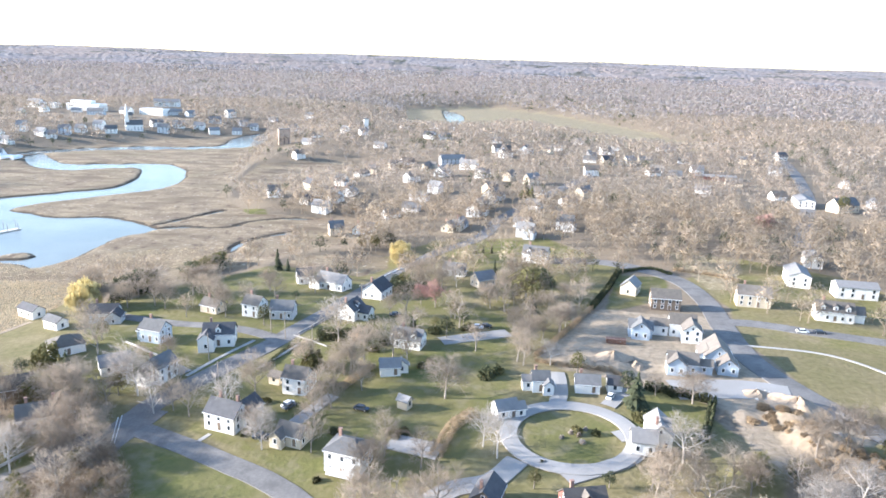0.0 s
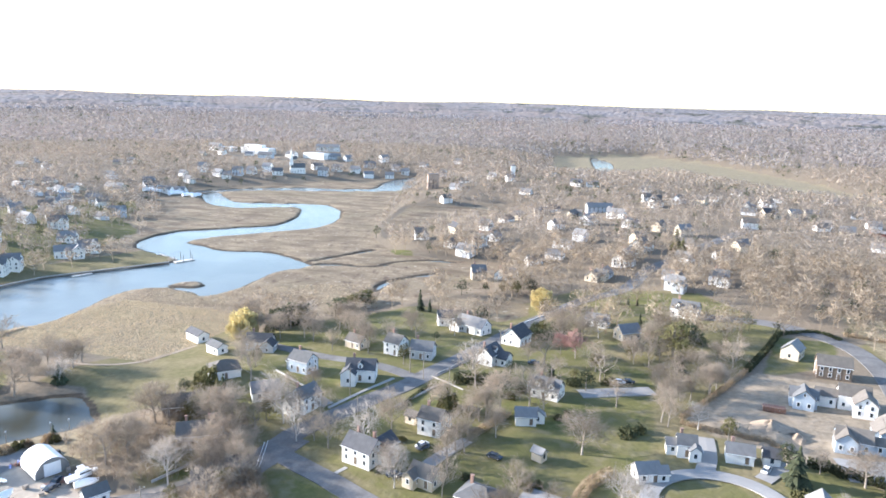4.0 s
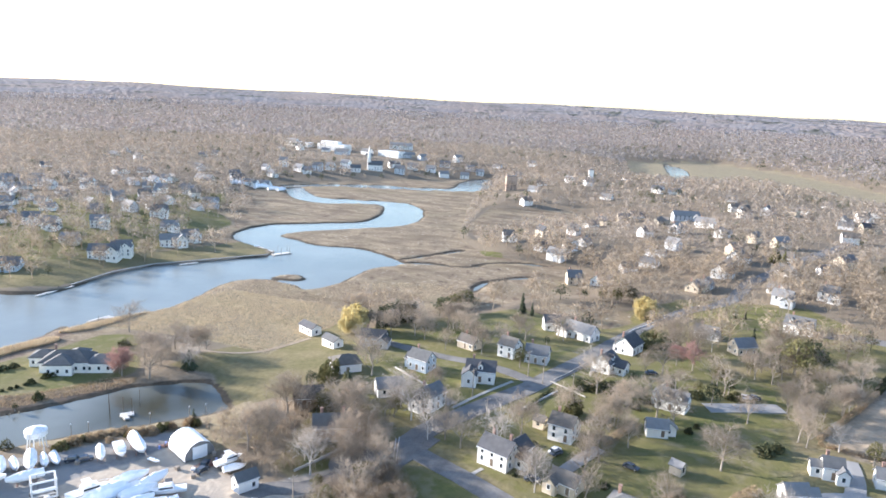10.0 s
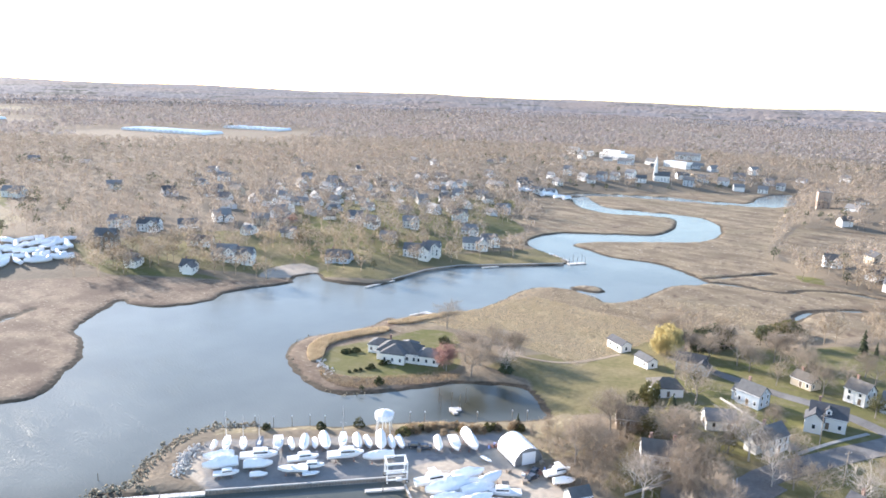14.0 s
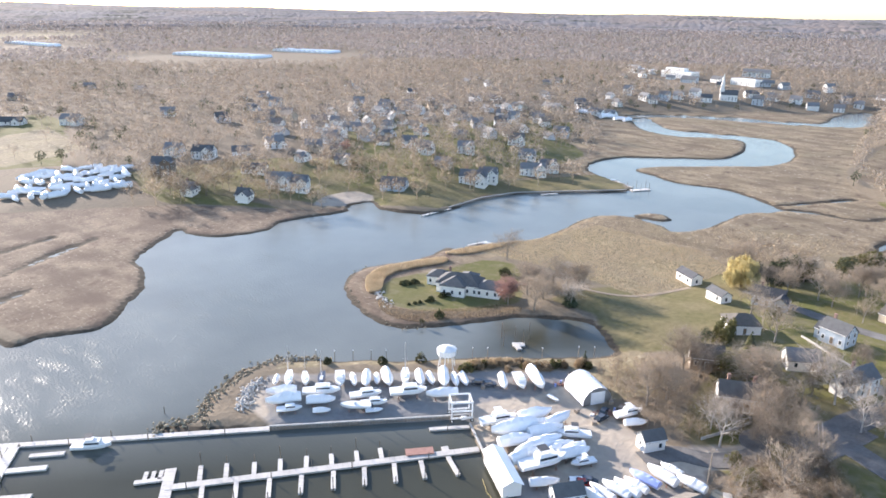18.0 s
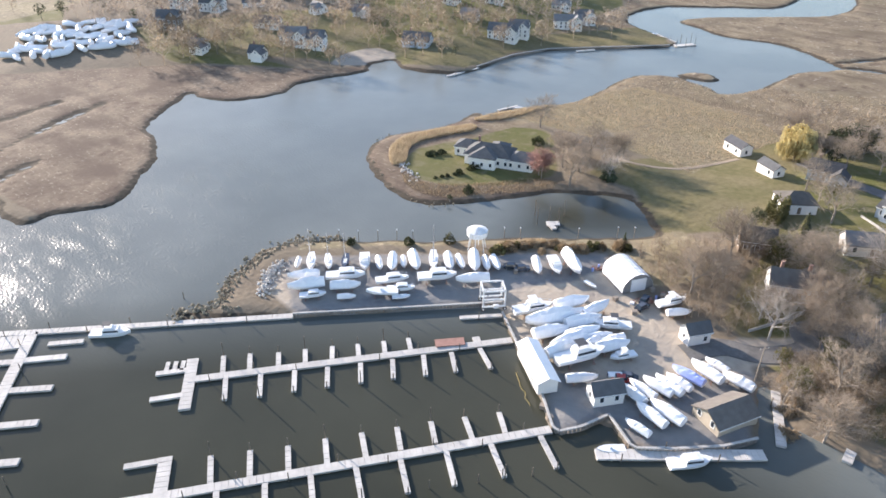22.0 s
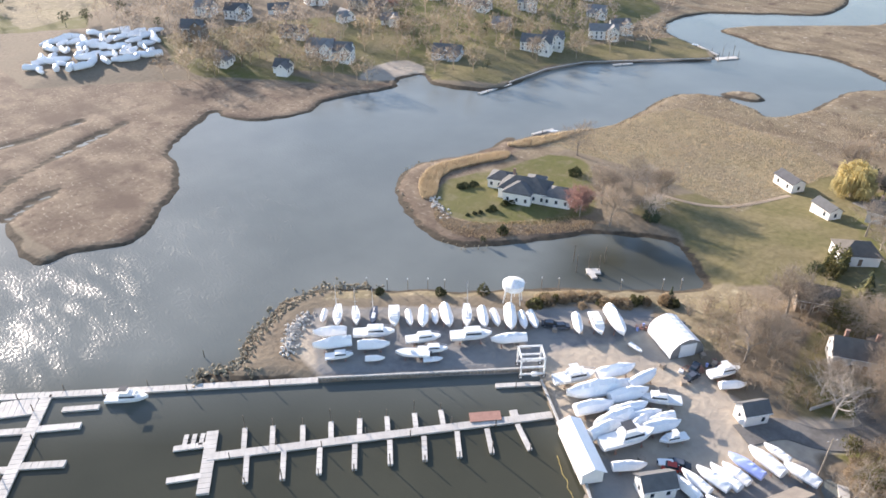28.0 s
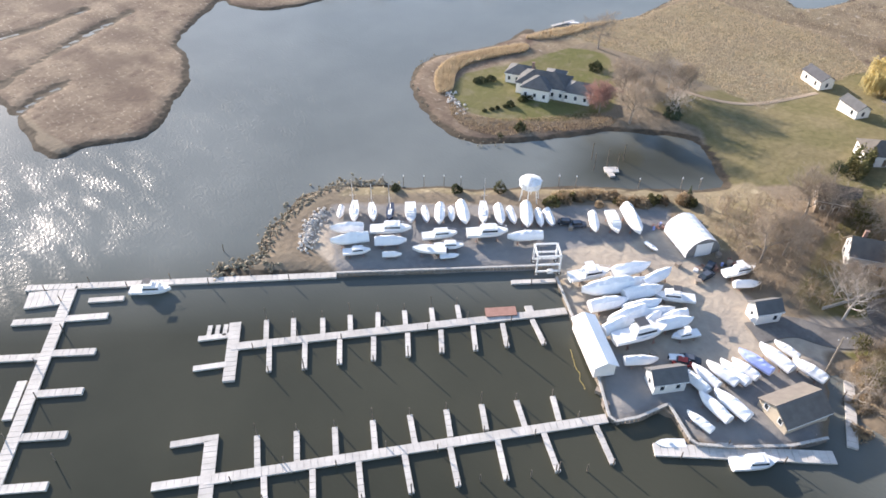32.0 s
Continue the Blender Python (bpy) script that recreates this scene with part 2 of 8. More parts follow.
def ground_material():
    m = bpy.data.materials.new("land")
    m.use_nodes = True
    nt = m.node_tree
    b = nt.nodes["Principled BSDF"]
    b.inputs["Roughness"].default_value = 0.95
    b.inputs["Specular IOR Level"].default_value = 0.15
    vec = nt.nodes.new("ShaderNodeTexCoord").outputs["Object"]

    def zone(name):
        a = nt.nodes.new("ShaderNodeAttribute")
        a.attribute_name = name
        return a.outputs["Fac"]
    big, mid, fine = fractal(nt, vec, 0.012), fractal(nt, vec, 0.07), fractal(nt, vec, 0.6, 0.3, 0.7)
    streak = fractal(nt, vec, 0.045, 0.38, 0.64, 8, (1.0, 1.5, 1.0))
    turf = blend(nt, mid, blend(nt, fine, (0.125, 0.118, 0.045), (0.185, 0.165, 0.072)), blend(nt, fine, (0.165, 0.138, 0.075), (0.24, 0.195, 0.115)))
    litter = blend(nt, mid, blend(nt, fine, (0.165, 0.13, 0.092), (0.25, 0.198, 0.142)), (0.20, 0.162, 0.115))
    lawn = blend(nt, mid, blend(nt, fine, (0.100, 0.105, 0.034), (0.145, 0.14, 0.052)), blend(nt, fine, (0.18, 0.155, 0.075), (0.13, 0.12, 0.047)))
    lawn = blend(nt, fractal(nt, vec, 0.19, 0.52, 0.7, 7), lawn, (0.19, 0.165, 0.095))
    marsh = blend(nt, streak, blend(nt, fine, (0.15, 0.115, 0.08), (0.22, 0.168, 0.115)), blend(nt, fine, (0.255, 0.2, 0.13), (0.33, 0.262, 0.172)))
    marsh = blend(nt, fractal(nt, vec, 0.021, 0.5, 0.68), marsh, (0.215, 0.175, 0.112))
    marsh = blend(nt, fractal(nt, vec, 0.3, 0.6, 0.72, 6), marsh, (0.40, 0.345, 0.27))
    marsh = blend(nt, fractal(nt, vec, 0.55, 0.6, 0.72, 8, (1.6, 0.8, 1.0)), marsh, (0.13, 0.095, 0.065))
    marsh = blend(nt, fractal(nt, vec, 0.16, 0.56, 0.7, 7, (1.0, 0.7, 1.0)), marsh, (0.12, 0.085, 0.062))
    meadow = blend(nt, mid, blend(nt, fine, (0.125, 0.112, 0.05), (0.175, 0.153, 0.074)), blend(nt, fine, (0.16, 0.134, 0.07), (0.22, 0.18, 0.10)))
    heath = blend(nt, streak, blend(nt, fine, (0.125, 0.092, 0.066), (0.185, 0.136, 0.098)), blend(nt, fine, (0.205, 0.155, 0.11), (0.275, 0.212, 0.15)))
    heath = blend(nt, fractal(nt, vec, 0.16, 0.56, 0.7, 7, (1.0, 0.7, 1.0)), heath, (0.11, 0.075, 0.057))
    heath = blend(nt, fractal(nt, vec, 0.45, 0.58, 0.7, 8, (1.0, 2.0, 1.0)), heath, (0.33, 0.27, 0.205))
    heath = blend(nt, fractal(nt, vec, 0.33, 0.62, 0.72, 8, (2.2, 0.8, 1.0)), heath, (0.085, 0.062, 0.045))
    heath = blend(nt, fractal(nt, vec, 0.055, 0.48, 0.66, 8, (0.8, 1.4, 1.0)), heath, (0.115, 0.082, 0.062))
    marsh = blend(nt, fractal(nt, vec, 0.05, 0.5, 0.68, 8, (0.6, 1.5, 1.0)), marsh, (0.15, 0.112, 0.075))
    mud = blend(nt, fine, (0.055, 0.045, 0.033), (0.10, 0.08, 0.058))
    field = blend(nt, mid, blend(nt, fine, (0.24, 0.195, 0.12), (0.34, 0.28, 0.175)), blend(nt, fine, (0.18, 0.152, 0.085), (0.26, 0.215, 0.13)))
    field = blend(nt, streak, field, (0.23, 0.188, 0.125))
    field = blend(nt, fractal(nt, vec, 0.5, 0.56, 0.72, 8), field, (0.40, 0.34, 0.225))
    field = blend(nt, fractal(nt, vec, 0.28, 0.58, 0.72, 8), field, (0.15, 0.12, 0.075))
    gravel = blend(nt, mid, blend(nt, fine, (0.40, 0.335, 0.26), (0.50, 0.425, 0.33)), (0.32, 0.28, 0.235))
    yard = blend(nt, mid, blend(nt, fine, (0.17, 0.165, 0.165), (0.23, 0.225, 0.22)), (0.27, 0.255, 0.235))
    dirt = blend(nt, mid, blend(nt, fine, (0.29, 0.228, 0.16), (0.39, 0.312, 0.225)), blend(nt, fine, (0.20, 0.165, 0.115), (0.31, 0.255, 0.19)))
    col = litter
    for name, c in (("turf", turf), ("lawn", lawn), ("marsh", marsh), ("meadow", meadow), ("field", field), ("heath", heath), ("dirt", dirt), ("gravel", gravel), ("yard", yard), ("mud", mud)):
        r = nt.nodes.new("ShaderNodeMapRange")
        j = nt.nodes.new("ShaderNodeMath")
        j.operation = "MULTIPLY_ADD"
        nt.links.new(mid, j.inputs[0])
        j.inputs[1].default_value = 0.35
        nt.links.new(zone(name), j.inputs[2])
        nt.links.new(j.outputs[0], r.inputs[0])
        r.inputs["From Min"].default_value, r.inputs["From Max"].default_value = 0.55, 0.78
        col = blend(nt, r.outputs[0], col, c)
    nt.links.new(col, b.inputs["Base Color"])
    bp = nt.nodes.new("ShaderNodeBump")
    bp.inputs["Strength"].default_value, bp.inputs["Distance"].default_value = 0.7, 0.14
    nt.links.new(fine, bp.inputs["Height"]), nt.links.new(bp.outputs[0], b.inputs["Normal"])
    return m


def water_material():
    m = bpy.data.materials.new("estuary_water")
    m.use_nodes = True
    nt = m.node_tree
    b = nt.nodes["Principled BSDF"]
    vec = nt.nodes.new("ShaderNodeTexCoord").outputs["Object"]
    shallow = fractal(nt, vec, 0.02, 0.4, 0.65)
    # darker, stiller water: the boat basin, and the cove's painted-in shade
    darkened = nt.nodes.new("ShaderNodeAttribute")
    darkened.attribute_name = "darkened_water"
    river = blend(nt, shallow, (0.14, 0.152, 0.142), (0.178, 0.19, 0.176))
    basin = blend(nt, shallow, (0.042, 0.043, 0.031), (0.058, 0.058, 0.042))
    nt.links.new(blend(nt, darkened.outputs["Fac"], river, basin), b.inputs["Base Color"])
    b.inputs["Roughness"].default_value, b.inputs["IOR"].default_value = 0.1, 1.33
    b.inputs["Specular IOR Level"].default_value = 0.3
    wind = nt.nodes.new("ShaderNodeAttribute")
    wind.attribute_name = "ruffled"
    lift = nt.nodes.new("ShaderNodeMath")
    lift.operation = "MULTIPLY_ADD"
    gust = nt.nodes.new("ShaderNodeMath")
    gust.operation = "MULTIPLY"
    nt.links.new(wind.outputs["Fac"], gust.inputs[0]), nt.links.new(fractal(nt, vec, 0.1, 0.38, 0.66, 8, (0.7, 2.2, 1.0)), gust.inputs[1])
    nt.links.new(gust.outputs[0], lift.inputs[0])
    lift.inputs[1].default_value = 2.2
    still = nt.nodes.new("ShaderNodeMapRange")
    still.inputs["To Min"].default_value, still.inputs["To Max"].default_value = 0.85, 0.25
    nt.links.new(darkened.outputs["Fac"], still.inputs[0]), nt.links.new(still.outputs[0], lift.inputs[2])
    wave = nt.nodes.new("ShaderNodeMath")
    wave.operation = "MULTIPLY"
    nt.links.new(fractal(nt, vec, 1.0, 0.15, 0.85, 4, (0.8, 1.5, 1.0)), wave.inputs[0]), nt.links.new(lift.outputs[0], wave.inputs[1])
    bp = nt.nodes.new("ShaderNodeBump")
    bp.inputs["Strength"].default_value, bp.inputs["Distance"].default_value = 0.5, 0.13
    nt.links.new(wave.outputs[0], bp.inputs["Height"]), nt.links.new(bp.outputs[0], b.inputs["Normal"])
    calm = nt.nodes.new("ShaderNodeMapRange")
    calm.inputs["To Min"].default_value, calm.inputs["To Max"].default_value = 0.05, 0.11
    nt.links.new(fractal(nt, vec, 0.03, 0.35, 0.65, 4, (1.0, 2.2, 1.0)), calm.inputs[0])
    rough = nt.nodes.new("ShaderNodeMath")
    rough.operation = "MULTIPLY_ADD"
    nt.links.new(gust.outputs[0], rough.inputs[0]), nt.links.new(calm.outputs[0], rough.inputs[2]), nt.links.new(rough.outputs[0], b.inputs["Roughness"])
    rough.inputs[1].default_value = 0.3
    return m


M["land"], M["water"] = ground_material(), water_material()

# ---- shape of the land ----
def pts(*v):
    return np.array(v, float).reshape(-1, 2)


def smooth(p, closed=False, n=5):
    """A rounded line through the given corners."""
    q = np.vstack([p[-1:], p, p[:2]]) if closed else np.vstack([2 * p[:1] - p[1:2], p, 2 * p[-1:] - p[-2:-1]])
    out = []
    for a, b, c, d in zip(q[:-3], q[1:-2], q[2:-1], q[3:]):
        for t in np.arange(n) / n:
            out.append(0.5 * (2 * b + (c - a) * t + (2 * a - 5 * b + 4 * c - d) * t * t + (3 * b - a - 3 * c + d) * t ** 3))
    return np.array(out if closed else out + [p[-1]])


def inside(p, poly):
    x, y, r = p[:, 0], p[:, 1], np.zeros(len(p), bool)
    for (x0, y0), (x1, y1) in zip(poly, np.roll(poly, -1, 0)):
        if y0 != y1:
            r ^= ((y0 > y) != (y1 > y)) & (x < (x1 - x0) * (y - y0) / (y1 - y0) + x0)
    return r


def dist(p, line, closed=False):
    best = np.full(len(p), 1e9)
    ends = np.roll(line, -1, 0) if closed else line[1:]
    for a, b in zip(line, ends):
        v = b - a
        t = np.clip(((p - a) @ v) / max(v @ v, 1e-9), 0, 1)
        best = np.minimum(best, ((p - a - t[:, None] * v) ** 2).sum(1))
    return np.sqrt(best)


west_bank = smooth(pts(-460, 40, -380, 52, -289.8, 50.6, -282.4, 61.1, -276.1, 72.3, -277.1, 77.3, -285.7, 86.8, -298.1, 99.8, -316.5, 110.6, -330.9, 115.0,
    -343.3, 126.3, -349.8, 138.0, -356.9, 147.9, -347.2, 149.0, -333.5, 156.7, -329.0, 174.8, -335.7, 189.3, -331.2, 206.6, -327.3, 222.5,
    -335.0, 233.7, -332.4, 248.1, -318.3, 241.1, -304.6, 244.2, -293.6, 253.9, -291.9, 269.7, -294.1, 296.3, -287.7, 319.5, -270.8, 340.8,
    -245.2, 373.2, -251.2, 387.4, -269.6, 394.6, -295.9, 411.0, -302.6, 445.3, -298.8, 467.3))
meander_west = smooth(pts(-270.6, 491.4, -243.3, 517.6, -241.9, 547.6, -249.6, 584.6, -264.2, 611.1, -278.3, 607.9, -315.2, 588.5,
    -346.9, 598.7, -368.6, 624.6, -390.2, 655.7))
meander_east = smooth(pts(-384.7, 680.1, -358.9, 646.2, -330.5, 621.9, -296.0, 627.5, -264.4, 635.9, -235.6, 626.4, -214.0, 587.8, -205.5, 546.0,
    -210.4, 515.0, -229.4, 492.0, -257.3, 462.5, -269.3, 444.3, -267.4, 430.7, -251.0, 423.5, -230.9, 417.1, -205.6, 420.3, -186.8, 414.3,
    -168.0, 399.8, -162.3, 395.7))
east_bank = smooth(pts(-165.2, 386.4, -175.2, 373.0, -177.6, 348.1, -180.6, 327.2, -187.5, 313.7, -196.3, 318.1, -211.3, 322.6, -220.6, 322.1,
    -229.0, 313.6, -230.8, 297.1, -228.3, 275.1, -230.3, 254.5, -238.6, 235.6, -245.6, 224.2, -246.8, 214.2))
island_shore = smooth(pts(-250.9, 220.0, -248.7, 204.8, -252.4, 190.6, -257.3, 178.3, -256.7, 168.2, -249.6, 158.5, -239.6, 151.6, -223.8, 144.4, -212.4, 142.9, -204.7, 144.6, -199.9, 151.6, -194.8, 160.7,
    -187.3, 172.6, -179.8, 182.0, -168.0, 191.1, -160.7, 191.5, -153.0, 185.2))
strip_shore = smooth(pts(-145.4, 176.7, -149.8, 170.4, -163.6, 156.6, -174.0, 145.5, -184.3, 134.5, -194.7, 123.5, -205.6, 113.0, -213.7, 105.9, -216.8, 100.7, -217.9, 92.4,
    -214.2, 82.1, -210.7, 74.9, -205.8, 70.3, -205.2, 66.1, -208.2, 61.2, -206.0, 60.7, -197.7, 69.0))
quay = pts(-187.5, 79.8, -158.5, 114.1, -154.9, 118.5, -152.0, 115.3, -141.9, 108.2, -139.2, 106.3, -127.9, 98.8, -120.8, 92.7, -119.2, 92.7, -116.9, 96.5, -114.8, 103.2,
    -107.6, 99.2, -106.2, 99.3, -101.4, 103.6, -94.6, 111.2, -90.8, 117.6, -97.6, 133.1, -95.6, 136.0, -91.7, 133.6, -87.7, 126.7, -83.6, 126.5, -78.9, 126.5, -74.5, 126.5, -67.8, 126.1)
south = pts(-62, 112, -55, 70, -40, -250, -900, -500, -900, -30)
SHORE = np.vstack([west_bank, meander_west, meander_east, east_bank, island_shore, strip_shore, quay, south])
north_channel = smooth(pts(-405.1, 681.6, -374.3, 717.1, -326.4, 747.1, -274.2, 759.0, -243.5, 777.0, -247.4, 837.8, -243.0, 888.9, -224.1, 904.0, -208.0, 846.0,
    -208.9, 783.5, -228.4, 761.6, -269.1, 742.4, -318.4, 726.1, -366.7, 700.7, -392.6, 671.0), True)
far_pond = smooth(pts(4.3, 1422.4, 36.0, 1333.0, 39.4, 1198.1, 17.9, 1157.8, 7.1, 1256.2), True)
CREEKS = [(smooth(pts(-167.2, 393.3, -151.1, 401.1, -125.2, 403.1, -116.1, 419.2, -98.0, 431.2, -82.1, 431.8)), 0.9), (smooth(pts(-107.3, 351.0, -106.8, 367.2, -99.8, 381.8, -85.5, 396.9)), 0.9),
          (smooth(pts(-181.4, 387.4, -170.5, 400.0, -155.6, 423.2, -139.4, 450.8)), 0.6), (smooth(pts(-329.4, 42.2, -348.1, 69.3, -361.0, 94.5, -369.5, 113.9)), 0.45),
          (smooth(pts(-300.9, 34.1, -317.3, 55.1, -327.1, 72.9)), 0.3), (smooth(pts(-379.1, 60.2, -378.3, 79.9, -384.7, 101.9)), 0.7)]
ISLET = smooth(pts(-216.0, 327.5, -212.5, 335.0, -205.5, 339.0, -198.5, 333.5, -201.5, 327.0, -209.5, 325.0), True)


def water_side(p):
    """Metres to the nearest shore: positive over water, negative over land."""
    out = np.full(len(p), -1e9)
    for poly in (SHORE, north_channel, far_pond):
        d = dist(p, poly, True)
        out = np.maximum(out, np.where(inside(p, poly), d, -d))
    for line, w in CREEKS:
        out = np.maximum(out, w - dist(p, line))
    d = dist(p, ISLET, True)
    return np.where(inside(p, ISLET), -d, np.where(d < 30, np.minimum(out, d), out))


ZONES = {
    "marsh": [pts(-900, -30, -900, 120, -442.2, 98.0, -426.8, 124.0, -398.6, 163.7, -377.4, 183.8, -339.5, 213.1, -329.9, 235.6, -232.6, 149.2, -239.8, 63.4),
              pts(-319.6, 454.4, -361.2, 489.0, -409.3, 594.6, -419.7, 704.3, -340.1, 783.2, -231.2, 938.3, -202.1, 763.8, -182.6, 667.8, -163.9, 533.0, -152.9, 489.3,
                  -122.0, 441.1, -77.5, 435.7, -47.4, 423.9, -48.2, 375.4, -79.3, 346.5, -94.7, 319.0, -113.8, 304.6, -131.6, 292.2, -152.0, 278.9, -160.6, 284.8,
                  -173.5, 252.9, -225.0, 239.6, -231.5, 194.0, -245.7, 165.0, -265.6, 165.0, -299.0, 285.4),
              pts(-75.4, 328.6, -70.2, 344.4, -50.8, 349.7, -24.2, 346.3, -22.9, 329.3, -35.1, 314.2, -57.5, 321.0),
              pts(-73.7, 1403.2, 97.6, 1568.2, 229.9, 1384.7, 322.1, 1089.5, 341.7, 903.2, 312.1, 840.5, 242.9, 860.9, 176.9, 1004.9, 73.9, 1167.5, -54.1, 1121.6),
              pts(-50, 1010, 70, 1000, 90, 1170, -60, 1150),
              pts(-167.9, 652.3, -88.2, 688.8, -40.7, 643.8, -113.6, 541.9, -139.5, 491.5, -159.8, 533.7)],
    "field": [pts(-244.3, 222.7, -219.0, 295.6, -164.1, 293.0, -146.2, 276.4, -157.7, 222.8, -192.3, 227.4), pts(119.5, 349.2, 151.1, 332.8, 129.3, 285.9, 116.7, 284.8, 116.0, 320.3),
              smooth(pts(-235.9, 155.6, -245.2, 169.5, -245.0, 186.0, -238.8, 203.0, -246.6, 187.7, -254.6, 175.8, -249.5, 161.8, -224.5, 146.2, -207.4, 147.3, -197.3, 163.7, -187.0, 177.7, -191.6, 183.9, -208.9, 161.3, -220.9, 153.7), True),
              pts(-2177.6, 512.8, -2130.6, 815.9, -1921.5, 888.0, -1864.5, 433.7), pts(-637.2, 137.0, -658.1, 201.2, -549.9, 186.6, -543.8, 129.6),
              pts(-212.5, 106.9, -149.8, 170.4, -149.8, 162.2, -171.2, 142.1, -202.6, 110.5, -211.8, 98.8)],
    "gravel": [pts(-205.2, 80.2, -207.8, 95.8, -192.5, 113.3, -167.6, 137.6, -150.4, 155.2, -132.8, 144.8, -120.7, 141.0, -108.9, 140.9, -95.7, 157.3, -91.9, 147.3, -99.3, 138.3, -92.4, 115.3,
                   -106.0, 100.0, -115.1, 103.1, -119.4, 92.9, -142.1, 108.1, -154.5, 117.4, -187.7, 80.7)],
    "yard": [pts(-208.6, 94.6, -192.5, 113.3, -167.6, 137.6, -149.1, 155.8, -144.5, 151.2, -147.4, 138.5, -157.3, 124.9, -157.4, 114.7, -187.4, 80.5, -199.5, 86.2), pts(-132.1, 104.7, -116.3, 114.9, -99.0, 137.5, -92.0, 115.7, -106.0, 99.9, -115.1, 103.1, -119.1, 93.4)],
    "lawn": [smooth(pts(-234.5, 163.0, -240.3, 177.1, -238.5, 196.9, -231.5, 212.0, -216.5, 220.0, -198.4, 200.2, -191.0, 186.5, -195.4, 174.1, -206.6, 161.1, -217.8, 154.6, -227.5, 156.9), True)],
}


def elev(p):
    """How far the dry land rises above the marsh, growing away from the wet and low ground."""
    s = np.maximum(0, -water_side(p))
    for poly in ZONES["marsh"] + ZONES["gravel"] + [ZONES["field"][0], ZONES["field"][2], ZONES["field"][5], ZONES["lawn"][0]]:
        s = np.where(inside(p, poly), 0, np.minimum(s, dist(p, poly, True)))
    return 9 * (1 - np.exp(-s / 75)) * (0.75 + np.clip(p[:, 1], 0, 1500) / 900)


ZONES["field"] += [ZONES["marsh"][3], pts(-150, 171.5, -150, 160, -133, 150.5, -122, 158, -126, 178, -140, 182)]
# the higher ground
ZONES["meadow"] = [pts(-181.6, 196.3, -174.1, 224.2, -163.7, 262.9, -142.0, 275.0, -119.1, 215.3, -129.3, 188.1, -145.7, 174.7, -164.1, 196.8),
                   pts(110.0, 235.5, 151.9, 217.9, 171.6, 210.2, 124.0, 143.6, 121.9, 168.9, 112.0, 187.6, 109.5, 220.3), pts(-171.2, 259.9, -147.3, 244.9, -110.5, 204.8, -110.0, 186.9, -144.6, 189.0, -186.0, 249.3)]
ZONES["turf"] = [pts(-112, 150, -88, 136, -20, 118, 75, 122, 84, 150, 78, 172, 62, 192, 34, 208, 62, 262, 88, 312, 60, 372, 0, 372, -30, 345, -78, 326, -135, 262, -120, 200),
                 pts(106, 150, 150, 130, 200, 215, 190, 300, 150, 335, 112, 300, 116, 262, 108, 225, 118, 180), pts(-470, 175, -425, 165, -350, 222, -312, 250, -300, 320, -255, 385, -300, 420, -380, 330, -440, 260)]
ZONES["lawn"] += [pts(79.9, 304.1, 103.6, 302.2, 96.6, 272.6, 66.7, 256.7),
             pts(-171.2, 259.9, -127.0, 260.6, -75.4, 328.6, -33.6, 301.2, -46.9, 260.9, -55.8, 223.1, -77.6, 188.5, -105.4, 184.3, -133.5, 198.4),
             pts(-65.1, 167.1, -52.8, 210.3, -38.2, 247.4, -18.3, 299.8, 27.9, 250.2, 22.2, 188.2, 5.1, 146.0, -25.5, 137.7, -49.3, 158.8),
             pts(1.8, 367.1, 56.8, 367.4, 75.7, 339.6, 49.2, 311.8, 7.5, 335.8),
             pts(24.1, 148.3, 25.4, 172.1, 37.5, 180.1, 48.7, 166.6, 40.4, 148.4), pts(55.7, 189.0, 81.5, 186.4, 70.9, 161.5, 52.6, 158.5),
             pts(-108.5, 156.9, -74.1, 159.6, -49.4, 149.6, -35.8, 138.1, -98.0, 139.5), 
             pts(-435.5, 163.7, -416.9, 183.7, -354.1, 202.5, -374.4, 188.7, -401.5, 165.3), pts(-318.2, 245.2, -332.2, 271.9, -323.8, 311.5, -271.4, 416.5, -248.4, 373.8, -293.9, 316.9, -295.7, 260.5),
             pts(-475.4, 342.3, -458.7, 453.7, -411.5, 577.7, -296.5, 415.6, -323.5, 300.9, -358.7, 261.4), pts(-651.2, 145.1, -741.0, 223.5, -676.1, 222.1, -514.6, 155.5, -549.0, 116.0),
             pts(-132.8, 453.6, -113.2, 449.7, -100.0, 409.3, -118.3, 414.3)]
ZONES["gravel"] += [smooth(pts(-347.6, 219.5, -358.9, 244.5, -349.2, 257.1, -328.3, 245.6, -334.0, 231.4), True)]
ZONES["dirt"] = [pts(34.4, 213.0, 48.5, 236.0, 63.6, 259.5, 81.8, 254.2, 103.0, 252.0, 101.7, 216.8, 111.3, 189.3, 121.7, 163.1, 82.8, 150.0, 81.9, 168.7, 80.3, 179.1, 69.8, 187.7, 58.1, 193.8, 40.1, 203.2)]

WEST_VILLAGE = pts(-414.5, 151.9, -505.2, 201.3, -516.0, 376.4, -420.5, 623.6, -259.4, 394.0, -302.6, 306.9, -312.5, 243.8, -351.0, 222.3)
TIP = pts(-318.2, 245.2, -332.2, 271.9, -323.8, 311.5, -271.4, 416.5, -247.5, 374.7, -290.1, 322.8, -297.3, 300.2, -295.7, 260.5)
ZONES["meadow"] += [TIP]
ZONES["field"][2] = smooth(pts(-250, 155, -262, 172, -252, 196, -250, 222, -240, 216, -236, 190, -240, 172, -232, 158, -215, 150, -203, 160, -188, 180, -182, 174, -198, 146, -222, 141), True)
